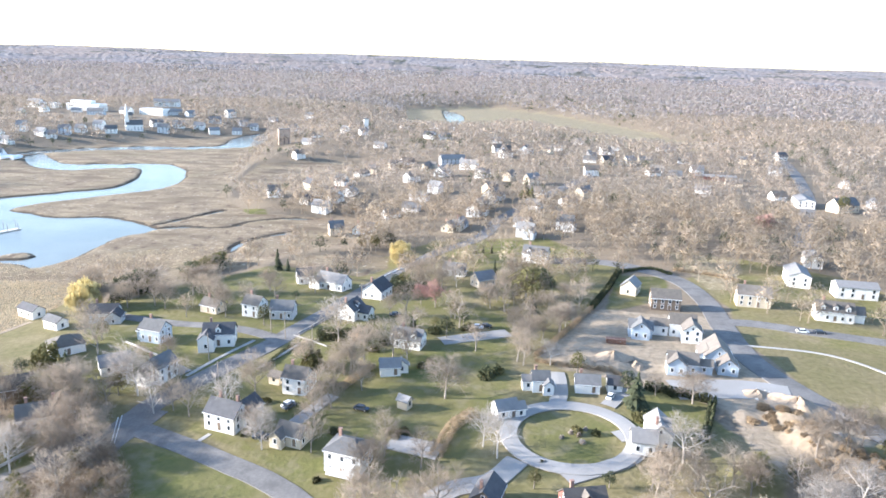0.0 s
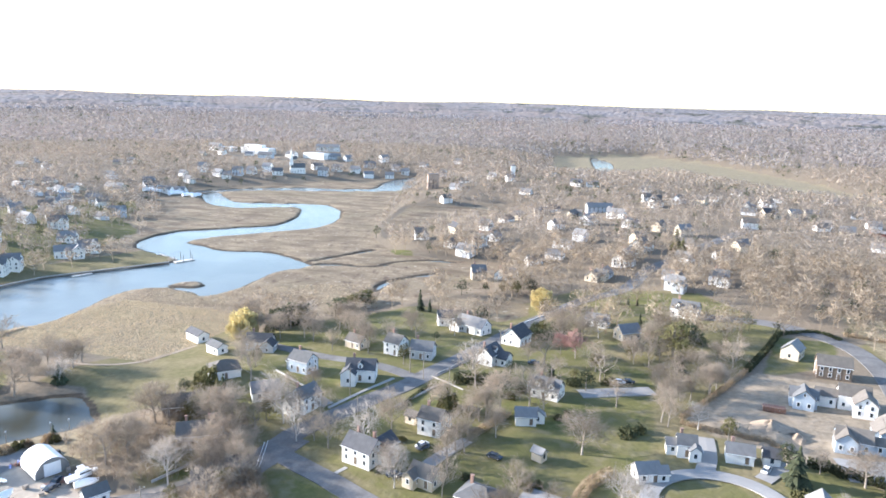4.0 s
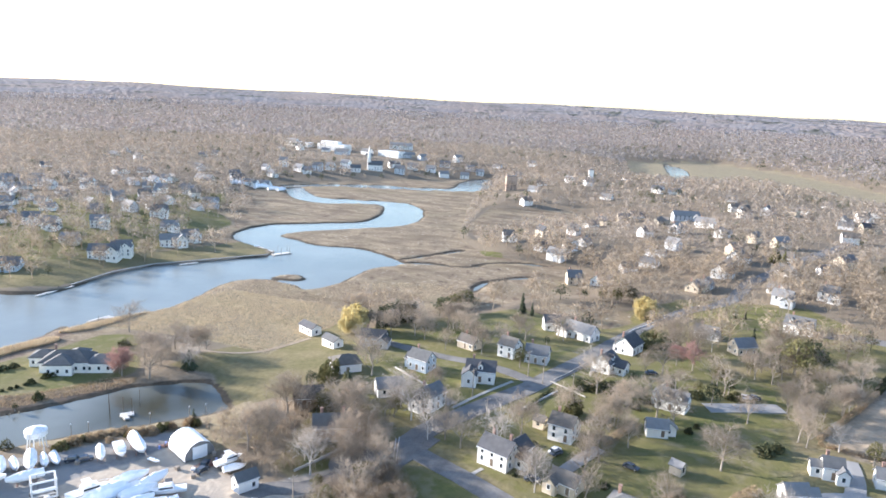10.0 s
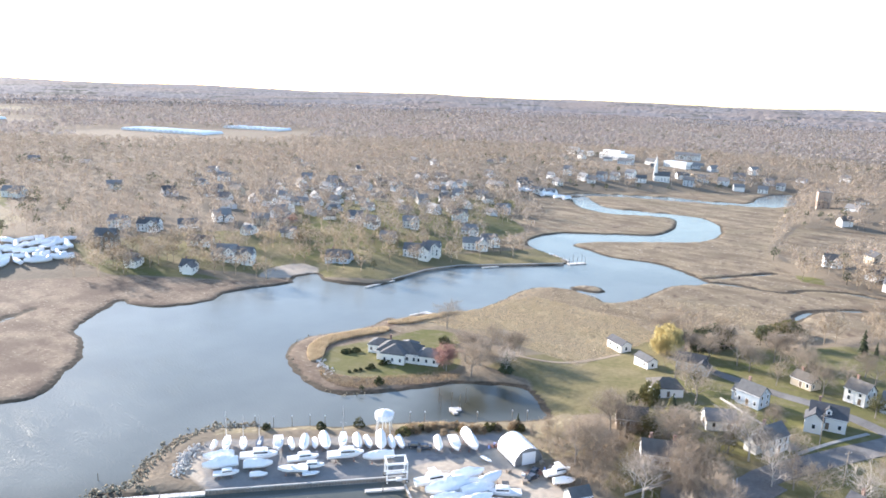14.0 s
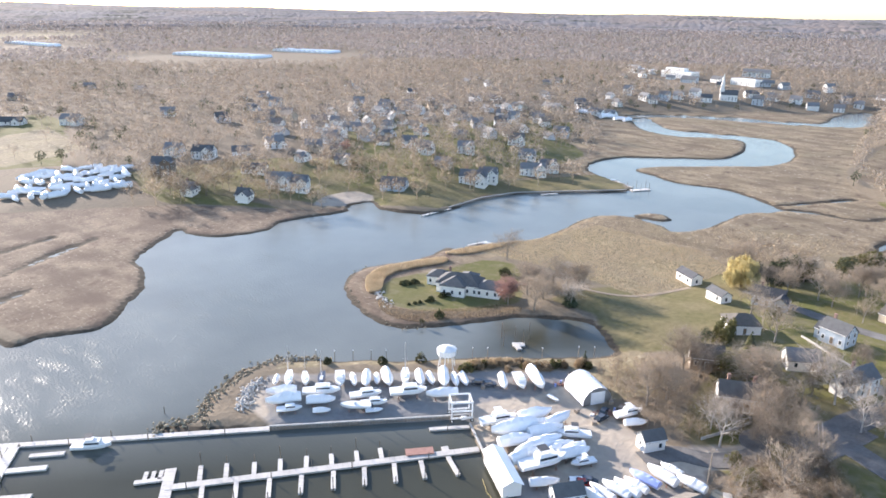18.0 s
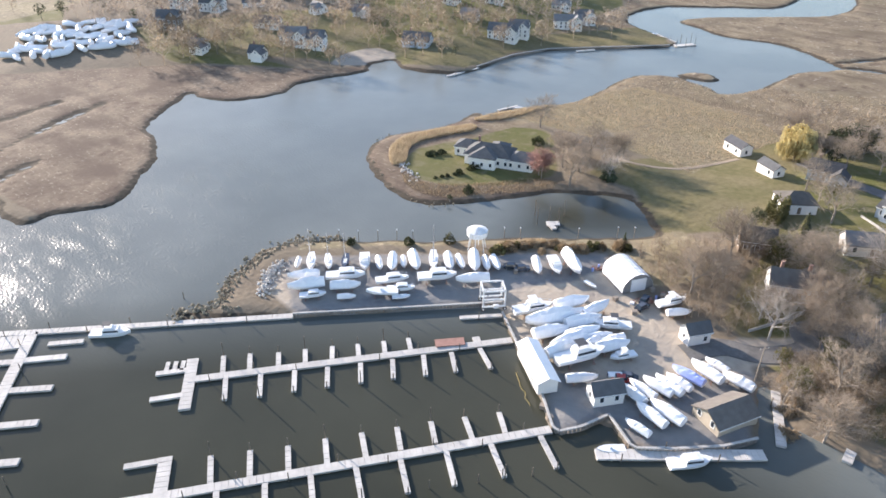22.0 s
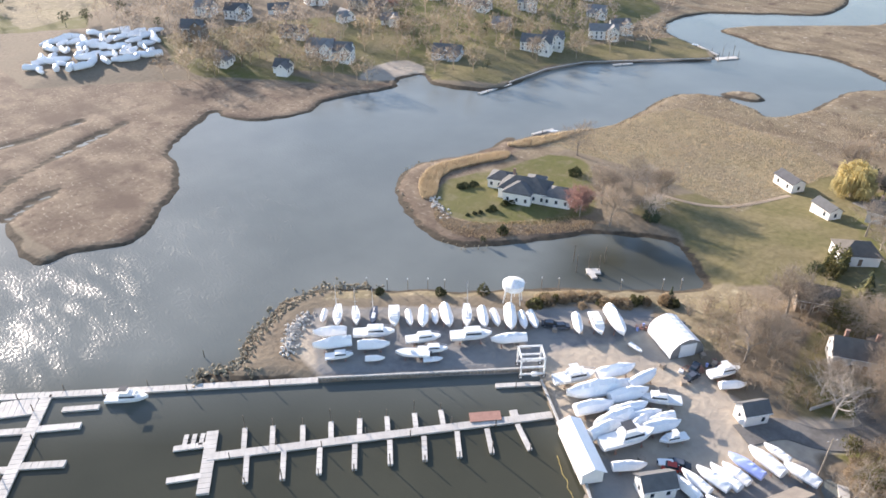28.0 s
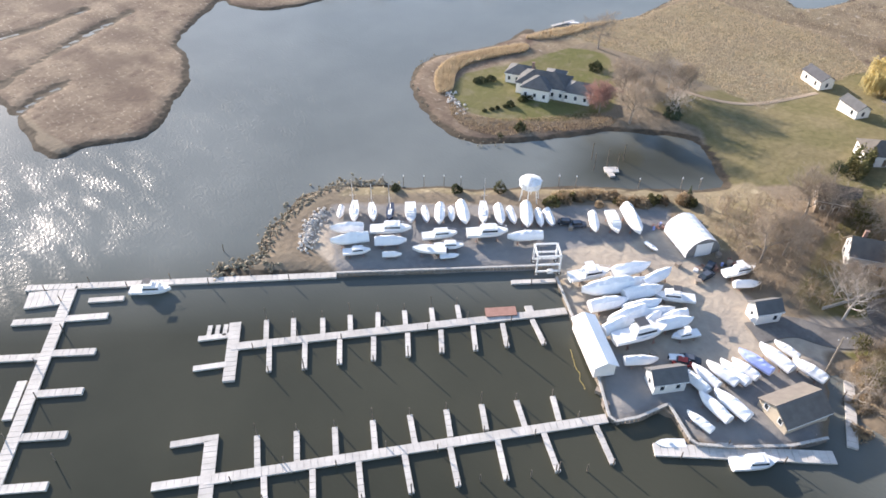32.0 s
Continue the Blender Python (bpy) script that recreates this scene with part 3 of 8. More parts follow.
ZONES["heath"] = [ZONES["marsh"][0], ZONES["field"][2]]


def axis(lo, hi, step, far_lo, far_hi, grow=1.09):
    mid = list(np.arange(lo, hi + step / 2, step))
    out, s, v = [], step, lo
    while v > far_lo:
        s *= grow
        v -= s
        out.append(max(v, far_lo))
    s, v, up = step, hi, []
    while v < far_hi:
        s *= grow
        v += s
        up.append(min(v, far_hi))
    return np.array(out[::-1] + mid + up)


def hills(x, y):
    """Height of the wooded upland that closes the view far inland."""
    r = np.hypot(x, y)
    s = np.clip((r - 1500) / 3300, 0, 1)
    return s * s * (3 - 2 * s) * (70 + 5 * np.sin(x / 610 + 1.3) * np.cos(y / 830) + 5 * np.sin((x + y) / 290))


def land_height(p, d):
    x, y = p[:, 0], p[:, 1]
    bumps = 0.10 * np.sin(x / 7.3) * np.cos(y / 9.1) + 0.16 * np.sin(x / 23 + 2) * np.sin(y / 31)
    bank = np.clip((-d + 0.5) / 2.6, 0, 1)
    return -0.9 - np.clip(d, 0, 6) * 0.25 + bank * (0.8 + bumps) + hills(x, y) + elev(p)


GRID = {}


def ground_at(x, y):
    """The land's height at places in the plan."""
    x, y = np.asarray(x, float), np.asarray(y, float)
    i, j = np.clip(np.searchsorted(GRID["x"], x) - 1, 0, len(GRID["x"]) - 2), np.clip(np.searchsorted(GRID["y"], y) - 1, 0, len(GRID["y"]) - 2)
    u, v = (x - GRID["x"][i]) / (GRID["x"][i + 1] - GRID["x"][i]), (y - GRID["y"][j]) / (GRID["y"][j + 1] - GRID["y"][j])
    z = GRID["z"]
    out = z[j, i] * (1 - u) * (1 - v) + z[j, i + 1] * u * (1 - v) + z[j + 1, i] * (1 - u) * v + z[j + 1, i + 1] * u * v
    return out if out.ndim else float(out)


def make_ground():
    xs, ys = axis(-480, 200, 2.4, -5200, 4600), axis(30, 520, 2.4, -1500, 5200, 1.05)
    gx, gy = np.meshgrid(xs, ys)
    p = np.column_stack([gx.ravel(), gy.ravel()])
    d = water_side(p)
    quayside = dist(p, quay) < 4
    x, y = p[:, 0], p[:, 1]
    ragged = 0.8 * np.sin(x / 2.9 + 2 * np.sin(y / 4.3)) * np.sin(y / 3.3 + 1.5 * np.sin(x / 5.1)) + 0.7 * np.sin(x / 8.7 + 1.3 * np.sin(y / 7.9))
    d = np.where(quayside | (np.abs(d) > 14), d, d + ragged)
    z = land_height(p, d)
    mound = np.zeros(len(p))
    for mx, my, r, h in ((99.1, 162.4, 8, 4.2), (98.0, 172.4, 7, 3.4), (103.6, 157.2, 8, 4.0), (78.0, 144.5, 8, 3.6), (56.4, 206.6, 9, 2.4), (49.6, 208.5, 8, 1.8), (106.5, 149.9, 11, 3.0), (85.2, 175.0, 6, 1.2)):
        q = np.hypot(p[:, 0] - mx, p[:, 1] - my)
        mound = np.maximum(mound, h * np.clip(1 - (q / r) ** 2, 0, 1) ** 1.3 * (0.75 + 0.5 * np.sin(p[:, 0] * 1.1) * np.sin(p[:, 1] * 0.9)))
    z = z + mound
    nx, ny = len(xs), len(ys)
    i = (np.arange(ny - 1)[:, None] * nx + np.arange(nx - 1)).ravel()
    me = bpy.data.meshes.new("ground")
    me.vertices.add(len(p)), me.loops.add(4 * len(i)), me.polygons.add(len(i))
    me.vertices.foreach_set("co", np.column_stack([p, z]).ravel())
    me.loops.foreach_set("vertex_index", np.column_stack([i, i + 1, i + nx + 1, i + nx]).ravel())
    me.polygons.foreach_set("loop_start", 4 * np.arange(len(i)))
    me.update(calc_edges=True)
    me.polygons.foreach_set("use_smooth", np.ones(len(i), bool))
    for name, polys in ZONES.items():
        w = np.zeros(len(p))
        for poly in polys:
            e = dist(p, poly, True)
            w = np.maximum(w, np.clip(0.5 + np.where(inside(p, poly), e, -e) / 6, 0, 1))
        me.attributes.new(name, "FLOAT", "POINT").data.foreach_set("value", w.astype(np.float32))
    me.attributes.new("mud", "FLOAT", "POINT").data.foreach_set("value", np.where(quayside, 0, np.clip(1.0 + (d + 0.5) / 2.0, 0, 1)).astype(np.float32))
    GRID.update(x=xs, y=ys, z=z.reshape(ny, nx))
    me.materials.append(M["land"])
    return tagged(new("ground", me), "tidal land of tan marsh, lawns and leaf litter", "ground", kind="structure")


ground = make_ground()


def make_water():
    xs, ys = axis(-420, 0, 5, -2600, 900, 1.25), axis(-60, 420, 5, -1500, 3800, 1.25)
    gx, gy = np.meshgrid(xs, ys)
    p = np.column_stack([gx.ravel(), gy.ravel()])
    nx, ny = len(xs), len(ys)
    i = (np.arange(ny - 1)[:, None] * nx + np.arange(nx - 1)).ravel()
    me = bpy.data.meshes.new("water")
    me.from_pydata(np.column_stack([p, np.full(len(p), -0.9)]).tolist(), [], np.column_stack([i, i + 1, i + nx + 1, i + nx]).tolist())
    basin = pts(-258.7, -15.7, -230.2, 26.0, -186.9, 79.3, -151.8, 116.1, -60, 110, -40, -300, -700, -300)
    e = dist(p, basin, True)
    darkened = np.clip(0.5 + np.where(inside(p, basin), e, -e) / 30, 0, 1)
    # the cove's shade and tree reflections are put into the water colour
    cove = pts(-185.6, 167.7, -166.3, 188.3, -146.7, 185.6, -144.7, 176.0, -173.6, 145.1)
    e = dist(p, cove, True)
    darkened = np.maximum(darkened, np.clip(0.5 + np.where(inside(p, cove), e, -e) / 16, 0, 1))
    me.attributes.new("darkened_water", "FLOAT", "POINT").data.foreach_set("value", darkened.astype(np.float32))
    gust = np.zeros(len(p))
    for ga, gb, wide, force in ((pts(-252, 52), pts(-262, 112), 26, 0.72), (pts(-240, 28), pts(-228, 80), 18, 0.5), (pts(-296, 99.8), pts(-298, 150), 26, 0.35)):
        gust = np.maximum(gust, force * np.exp(-(dist(p, np.vstack([ga, gb])) / wide) ** 2))
    me.attributes.new("ruffled", "FLOAT", "POINT").data.foreach_set("value", gust.astype(np.float32))
    me.materials.append(M["water"])
    return tagged(new("water", me), "blue-grey tidal river water with fine ripples", "water", kind="structure")


make_water()


def ribbon(name, line, width, material, label, z=0.06, kind="structure", category="road", lift=0.12):
    """A strip of paving along a line, with a rounded crown and sunk edges."""
    line = smooth(line, n=10)
    t = np.gradient(line, axis=0)
    n = np.column_stack([-t[:, 1], t[:, 0]]) / np.maximum(np.hypot(t[:, 0], t[:, 1]), 1e-6)[:, None]
    wob = 1 + 0.012 * np.sin(np.arange(len(line)) * 0.9)
    cols = [(-0.5, -0.25), (-0.49, 0.0), (0.0, 0.08), (0.49, 0.0), (0.5, -0.25)]
    v = []
    for l, nn, w in zip(line, n, wob):
        for c, dz in cols:
            q = l + nn * width * w * c
            v.append((*q, ground_at(*q) + z + lift + dz))
    f = [(5 * i + k, 5 * i + k + 1, 5 * i + k + 6, 5 * i + k + 5) for i in range(len(line) - 1) for k in range(4)]
    me = bpy.data.meshes.new(name)
    me.from_pydata(v, [], [q[::-1] for q in f])
    me.materials.append(material)
    return tagged(new(name, me), label, category, kind=kind)


ROADS = [
    ("main_street", pts(-84.2, 150.7, -81.6, 172.2, -77.5, 183.8, -65.3, 203.2, -52.2, 224.1, -38.0, 260.5, -19.5, 319.7, -1.0, 349.9, 23.6, 375.3, 39.6, 418.8, 71.7, 477.0, 126.8, 573.8), 8.0, "asphalt", "worn grey asphalt village street"),
    ("lower_lane", pts(-80.9, 169.4, -67.7, 161.8, -50.1, 151.8, -38.7, 144.9, -29.0, 136.2, -19.5, 123.1), 6.4, "asphalt", "grey asphalt lane curving past lawns"),
    ("cross_lane", pts(-54.1, 224.1, -65.3, 229.9, -78.3, 233.5, -93.7, 237.0, -113.3, 244.5, -132.5, 253.6), 5.0, "asphalt", "narrow asphalt side lane"),
    ("upper_road", pts(51.5, 328.6, 78.3, 324.8, 96.8, 312.9, 107.9, 294.6, 109.8, 268.8, 105.9, 240.8, 103.6, 215.4, 107.0, 194.7, 113.3, 177.7, 121.5, 160.5, 134.1, 139.6), 9.0, "asphalt", "pale asphalt road sweeping round a bend"),
    ("east_road", pts(104.9, 246.5, 119.9, 244.3, 137.2, 236.9, 158.6, 228.8, 179.9, 221.9), 7.0, "asphalt", "asphalt branch road past houses"),
    ("marina_lane", pts(-113.1, 131.7, -108.2, 139.3, -100.2, 143.0, -93.8, 152.2, -96.8, 158.7, -88.7, 165.9), 6.0, "asphalt", "asphalt lane leading to the boatyard"),
    ("far_road", pts(191.9, 355.6, 227.1, 423.2, 266.4, 497.9, 322.0, 639.0, 374.2, 793.1), 9.0, "asphalt", "shaded road cut through woods"),
]
for nm, line, w, mt, lab in ROADS:
    ribbon(nm, line, w, M[mt], lab)
ribbon("road_junction", pts(-85.5, 159.0, -82.0, 168.0, -78.5, 178.0), 11.0, M["asphalt"], "broad worn asphalt where two lanes meet", z=0.045)
a = np.linspace(0, 2 * math.pi, 25)
cx, cy = 36.2, 163.0
ribbon("circle_drive", np.column_stack([cx + 16.2 * np.cos(a), cy + 15.7 * np.sin(a)]), 4.6, M["drive"], "pale ring drive round a lawn", category="driveway", z=0.34)
for line, w in ((pts(21.1, 151.8, 14.3, 143.7, 5.1, 140.5, -2.5, 133.5), 6), (pts(34.9, 178.4, 37.3, 188.5, 38.2, 199.6), 5), (pts(49.2, 178.7, 57.4, 189.1), 4.5), (pts(47.8, 162.4, 55.9, 165.3), 5),
                (pts(31.5, 143.8, 46.4, 150.8, 51.9, 155.9), 5), (pts(70.9, 189.5, 93.1, 190.4, 105.2, 187.3), 12),
                (pts(-37.0, 169.2, -32.5, 177.9, -28.7, 184.2), 4), (pts(-10.7, 160.9, 2.4, 155.6), 7), (pts(-76.2, 198.7, -83.4, 204.1), 4), (pts(2.2, 223.2, 26.2, 232.3), 7)):
    ribbon("driveway", line, w, M["drive"], "pale gravel driveway", category="driveway", z=0.14)
ribbon("footpath", pts(106.0, 224.0, 124.8, 220.2, 135.2, 214.6, 143.2, 203.8, 147.0, 190.0), 1.3, M["walk"], "pale gravel path curving over park grass", category="path", z=0.02)
ribbon("field_track", pts(-182.7, 212.2, -168.6, 216.7, -159.9, 226.4, -150.8, 245.4), 1.9, M["dirt"], "worn earth track over rough grass", category="track", z=-0.04)

for line in (pts(-85.5, 174.5, -81.5, 160.6), pts(-86.2, 173.6, -82.5, 161.1)):
    ribbon("road_line", line, 0.18, M["line"], "worn white line painted on asphalt", category="road marking", z=0.14)

# ---- building kit ----
class Shape:
    """Vertices and faces gathered into one mesh; each face may name a material slot."""
    def __init__(self):
        self.v, self.f, self.s = [], [], []

    def poly(self, verts, faces, m=None, slot=0):
        k = len(self.v)
        self.v += [tuple(m @ Vector(p)) if m else tuple(p) for p in verts]
        self.f += [tuple(k + i for i in f) for f in faces]
        self.s += [slot] * len(faces)
        return self

    def box(self, w, d, h, at=(0, 0, 0), m=None, slot=0, taper=1.0):
        """A block that stands on the point at."""
        x, y, z = at
        a, b = w / 2, d / 2
        v = [(x - a, y - b, z), (x + a, y - b, z), (x + a, y + b, z), (x - a, y + b, z)]
        v += [(x + (p[0] - x) * taper, y + (p[1] - y) * taper, z + h) for p in v]
        return self.poly(v, [(3, 2, 1, 0), (4, 5, 6, 7), (0, 1, 5, 4), (1, 2, 6, 5), (2, 3, 7, 6), (3, 0, 4, 7)], m, slot)

    def tube(self, a, b, r0, r1, n=6, slot=0, cap=True):
        a, b = Vector(a), Vector(b)
        w = (b - a).normalized()
        u = w.orthogonal().normalized()
        t = w.cross(u)
        ring = [(math.cos(2 * math.pi * i / n), math.sin(2 * math.pi * i / n)) for i in range(n)]
        v = [a + r0 * (c * u + s * t) for c, s in ring] + [b + r1 * (c * u + s * t) for c, s in ring]
        f = [(i, (i + 1) % n, n + (i + 1) % n, n + i) for i in range(n)]
        if cap:
            f += [tuple(range(n - 1, -1, -1)), tuple(range(n, 2 * n))]
        return self.poly(v, f, None, slot)

    def loft(self, rings, slot=0, closed=True, ends=True):
        k, n = len(self.v), len(rings[0])
        self.v += [tuple(p) for r in rings for p in r]
        for i in range(len(rings) - 1):
            for j in range(n if closed else n - 1):
                a, b = k + i * n + j, k + i * n + (j + 1) % n
                self.f.append((a, b, b + n, a + n))
                self.s.append(slot)
        if ends:
            self.f += [tuple(range(k + n - 1, k - 1, -1)), tuple(range(k + (len(rings) - 1) * n, k + len(rings) * n))]
            self.s += [slot, slot]
        return self

    def mesh(self, name, *mats, shade=False):
        me = bpy.data.meshes.new(name)
        me.from_pydata(self.v, [], self.f)
        for m in mats:
            me.materials.append(m)
        if len(mats) > 1:
            me.polygons.foreach_set("material_index", self.s)
        if shade:
            me.polygons.foreach_set("use_smooth", [True] * len(self.f))
        me.update()
        return me


def part(name, data, parent, label="", m=None):
    """Links a mesh as one part under a thing or a part."""
    ob = new(name, data)
    ob.parent = parent
    if m is not None:
        ob.matrix_basis = m
    if label:
        ob["label"] = label
    return ob


def thing(name, label, category, group="", m=None, data=None):
    ob = tagged(new(name, data), label, category, group)
    if m is not None:
        ob.matrix_basis = m
    return ob


WIN = {}


def window_mesh(w, h):
    key = (round(w, 1), round(h, 1))
    if key not in WIN:
        f, g = Shape(), Shape()
        ring = lambda x0, z0, x1, z1, y: [(x0, y, z0), (x1, y, z0), (x1, y, z1), (x0, y, z1)]
        f.loft([ring(-w / 2 - 0.1, -0.12, w / 2 + 0.1, h + 0.12, 0.06), ring(-w / 2 - 0.1, -0.12, w / 2 + 0.1, h + 0.12, -0.05), ring(-w / 2 + 0.06, 0.04, w / 2 - 0.06, h - 0.04, -0.05), ring(-w / 2 + 0.06, 0.04, w / 2 - 0.06, h - 0.04, 0.06)], ends=False)
        g.box(w - 0.1, 0.03, h, (0, 0.01, 0))
        WIN[key] = f.mesh("window_frame", M["trim"]), g.mesh("pane", M["glass"])
    return WIN[key]


def wall_shape(s, w, d, h, rise, gable, base):
    a, b = w / 2, d / 2
    v = [(-a, -b, base), (a, -b, base), (a, b, base), (-a, b, base), (-a, -b, h), (a, -b, h), (a, b, h), (-a, b, h)]
    f = [(3, 2, 1, 0), (0, 1, 5, 4), (2, 3, 7, 6)]
    if gable:
        v += [(-a, 0, h + rise), (a, 0, h + rise)]
        f += [(1, 2, 6, 9, 5), (3, 0, 4, 8, 7)]
    else:
        f += [(1, 2, 6, 5), (3, 0, 4, 7)]
    return v, f


def roof_shape(w, d, h, rise, kind, over=0.35, th=0.22):
    s = Shape()
    a, b = w / 2 + over, d / 2 + over
    drop = rise * over / (d / 2)
    if kind == "gable":
        sec = [(-b, h - drop), (0, h + rise), (b, h - drop), (b, h - drop + th), (0, h + rise + th * 1.2), (-b, h - drop + th)]
        s.loft([[(x, y, z) for y, z in sec] for x in (-a, a)])
    elif kind == "hip":
        r = max(0.1, a - b * 0.9)
        s.poly([(-a, -b, h - 0.05), (a, -b, h - 0.05), (a, b, h - 0.05), (-a, b, h - 0.05), (-a, -b, h + th), (a, -b, h + th), (a, b, h + th), (-a, b, h + th), (-r, 0, h + rise), (r, 0, h + rise)],
               [(3, 2, 1, 0), (0, 1, 5, 4), (1, 2, 6, 5), (2, 3, 7, 6), (3, 0, 4, 7), (4, 5, 9, 8), (5, 6, 9), (6, 7, 8, 9), (7, 4, 8)])
    else:
        s.box(w + 0.3, d + 0.3, 0.35, (0, 0, h))
    return s


def block(parent, m, w, d, h, rise, kind, wall, roof, detail, rnd, door=False, storeys=1, base=-1.6, sides=(0, 1, 2, 3)):
    """One volume of a house: walls, roof, windows and perhaps a door."""
    v, f = wall_shape(None, w, d, h, rise, kind == "gable", base)
    part("wall", Shape().poly(v, f).mesh("wall", wall), parent, m=m)
    part("roof", roof_shape(w, d, h, rise, kind).mesh("roof", roof), parent, m=m)
    if not detail:
        return
    fr, pane = window_mesh(0.95, 1.35)
    if detail > 1:
        part("trim", Shape().box(w + 0.5, 0.06, 0.22, (0, -d / 2 - 0.36, h - 0.2)).mesh("trim", M["trim"]), parent, "white eaves board", m)
    world_m = parent.matrix_basis @ m
    for side in sides:
        face = world_m @ pose(0, 0, 0, 0, 0, 90 * side)
        if (face.to_3x3() @ Vector((0, -1, 0))).dot(Vector((-60, 20, 0)) - world_m.translation) < -0.15 * (world_m.translation - Vector((-60, 20, 0))).length:
            continue
        span, off = (w, d / 2) if side % 2 == 0 else (d, w / 2)
        n = max(1, int(span / (2.6 if detail > 1 else 3.4)))
        for st in range(storeys):
            z = 0.75 + st * 2.1
            if z + 1.35 > h + (rise * 0.3 if side % 2 else -0.05):
                continue
            for i in range(n):
                x = (i + 0.5) * span / n - span / 2
                if door and side == 0 and st == 0 and i == n // 2:
                    part("door", Shape().box(1.0, 0.08, 2.1).box(1.3, 0.06, 2.25, (0, 0.03, 0), slot=1).mesh("door", M["brown"], M["trim"]), parent, "panelled front door", m @ pose(x, -off - 0.03, 0.1))
                    continue
                if rnd.random() < 0.08:
                    continue
                wm = m @ pose(0, 0, 0, 0, 0, 90 * side) @ pose(x, -off - 0.03, z)
                if detail == 1:
                    part("window", pane, parent, m=wm @ pose(0, -0.02, 0))
                    continue
                win = part("window", fr, parent, m=wm)
                part("pane", pane, win)
    if kind == "gable" and rise > 2.2 and detail > 1:
        fr2, pane2 = window_mesh(0.7, 1.0)
        for side in (1, 3):
            win = part("window", fr2, parent, m=m @ pose(0, 0, 0, 0, 0, 90 * side) @ pose(0, -w / 2 - 0.03, h + rise * 0.18))
            part("pane", pane2, win)


HOUSE_NO = [0]


def house(x, y, yaw, w, d, st=2, wall="white", roof="roof", kind="gable", wings=(), chim=1, dormers=0, detail=2, label="", porch=0, category="house", group="", pitch=0.42, hgt=None):
    """A house with its ridge along its width; yaw in degrees; wings are (dx, dy, w, d, height, turn)."""
    HOUSE_NO[0] += 1
    rnd = random.Random(HOUSE_NO[0] * 7 + 1)
    words = {"white": "white clapboard", "grey": "grey shingled", "blue": "blue-grey clapboard", "tan": "tan clapboard", "brown": "brown shingled", "red": "red painted", "brick": "brick"}[wall]
    rw = {"roof": "grey shingle roof", "roofd": "dark shingle roof", "roofb": "brown shingle roof", "roofl": "pale weathered roof", "roofw": "flat white roof"}[roof]
    if not label:
        label = f"{words} {('one', 'two', 'three')[min(st, 3) - 1]}-storey house, {rw}" + (", dormers" if dormers else "") + (", side wing" if wings else "")
    ob = thing("house" if category == "house" else category.replace(" ", "_"), label, category, group, pose(x, y, ground_at(x, y) + 0.3, 0, 0, yaw))
    h = hgt or 2.15 * st + 0.35
    rise = {"gable": d * pitch, "hip": d * pitch * 0.75, "flat": 0}[kind]
    I4 = Matrix.Identity(4)
    block(ob, I4, w, d, h, rise, kind, M[wall], M[roof], detail, rnd, detail > 0 and category == "house", max(1, st))
    for dx, dy, ww, wd, wh, turn in wings:
        block(ob, pose(dx, dy, 0, 0, 0, turn), ww, wd, wh, 0 if kind == "flat" else wd * (0.4 if kind == "gable" else 0.3), kind, M[wall], M[roof], detail, rnd, False, max(1, int(wh / 2.1)))
    for i in range(chim):
        cxx = (-0.28, 0.3, 0.05)[i % 3] * w
        c = part("chimney", Shape().box(0.75, 0.6, rise * 0.7 + 1.1, (0, 0, h + rise * 0.4)).box(0.88, 0.72, 0.16, (0, 0, h + rise * 1.1 + 1.0)).mesh("chimney", M["chim"]), ob, m=pose(cxx, 0.15 * d, 0))
    for i in range(dormers):
        dx = (i + 0.5) * w / dormers - w / 2
        dm = pose(dx, -d * 0.27, h + rise * 0.12)
        dorm = part("dormer", Shape().poly(*wall_shape(None, 2.2, 1.7, 1.5, 0.8, True, -0.4), m=pose(0, 0, 0, 0, 0, 90)).mesh("dormer", M[wall]), ob, m=dm)
        part("roof", roof_shape(2.6, 1.7, 1.5, 0.8, "gable", 0.2, 0.14).mesh("roof", M[roof]), dorm, m=pose(0, 0.2, 0, 0, 0, 90))
        part("window", window_mesh(0.8, 1.0)[0], dorm, m=pose(0, -1.13, 0.3))
        part("pane", window_mesh(0.8, 1.0)[1], dorm, m=pose(0, -1.13, 0.3))
    if porch:
        p = Shape().box(w * 0.7, 2.2, 0.3, (0, 0, -0.3)).box(w * 0.7 + 0.4, 2.5, 0.18, (0, 0, 2.5))
        pr = part("porch", p.mesh("porch", M["trim"]), ob, "white porch with posts", pose(0, -d / 2 - 1.1, 0.2))
        for i in range(4):
            part("post", Shape().box(0.16, 0.16, 2.5).mesh("post", M["trim"]), pr, m=pose((i / 3 - 0.5) * w * 0.66, -0.95, 0))
    return ob


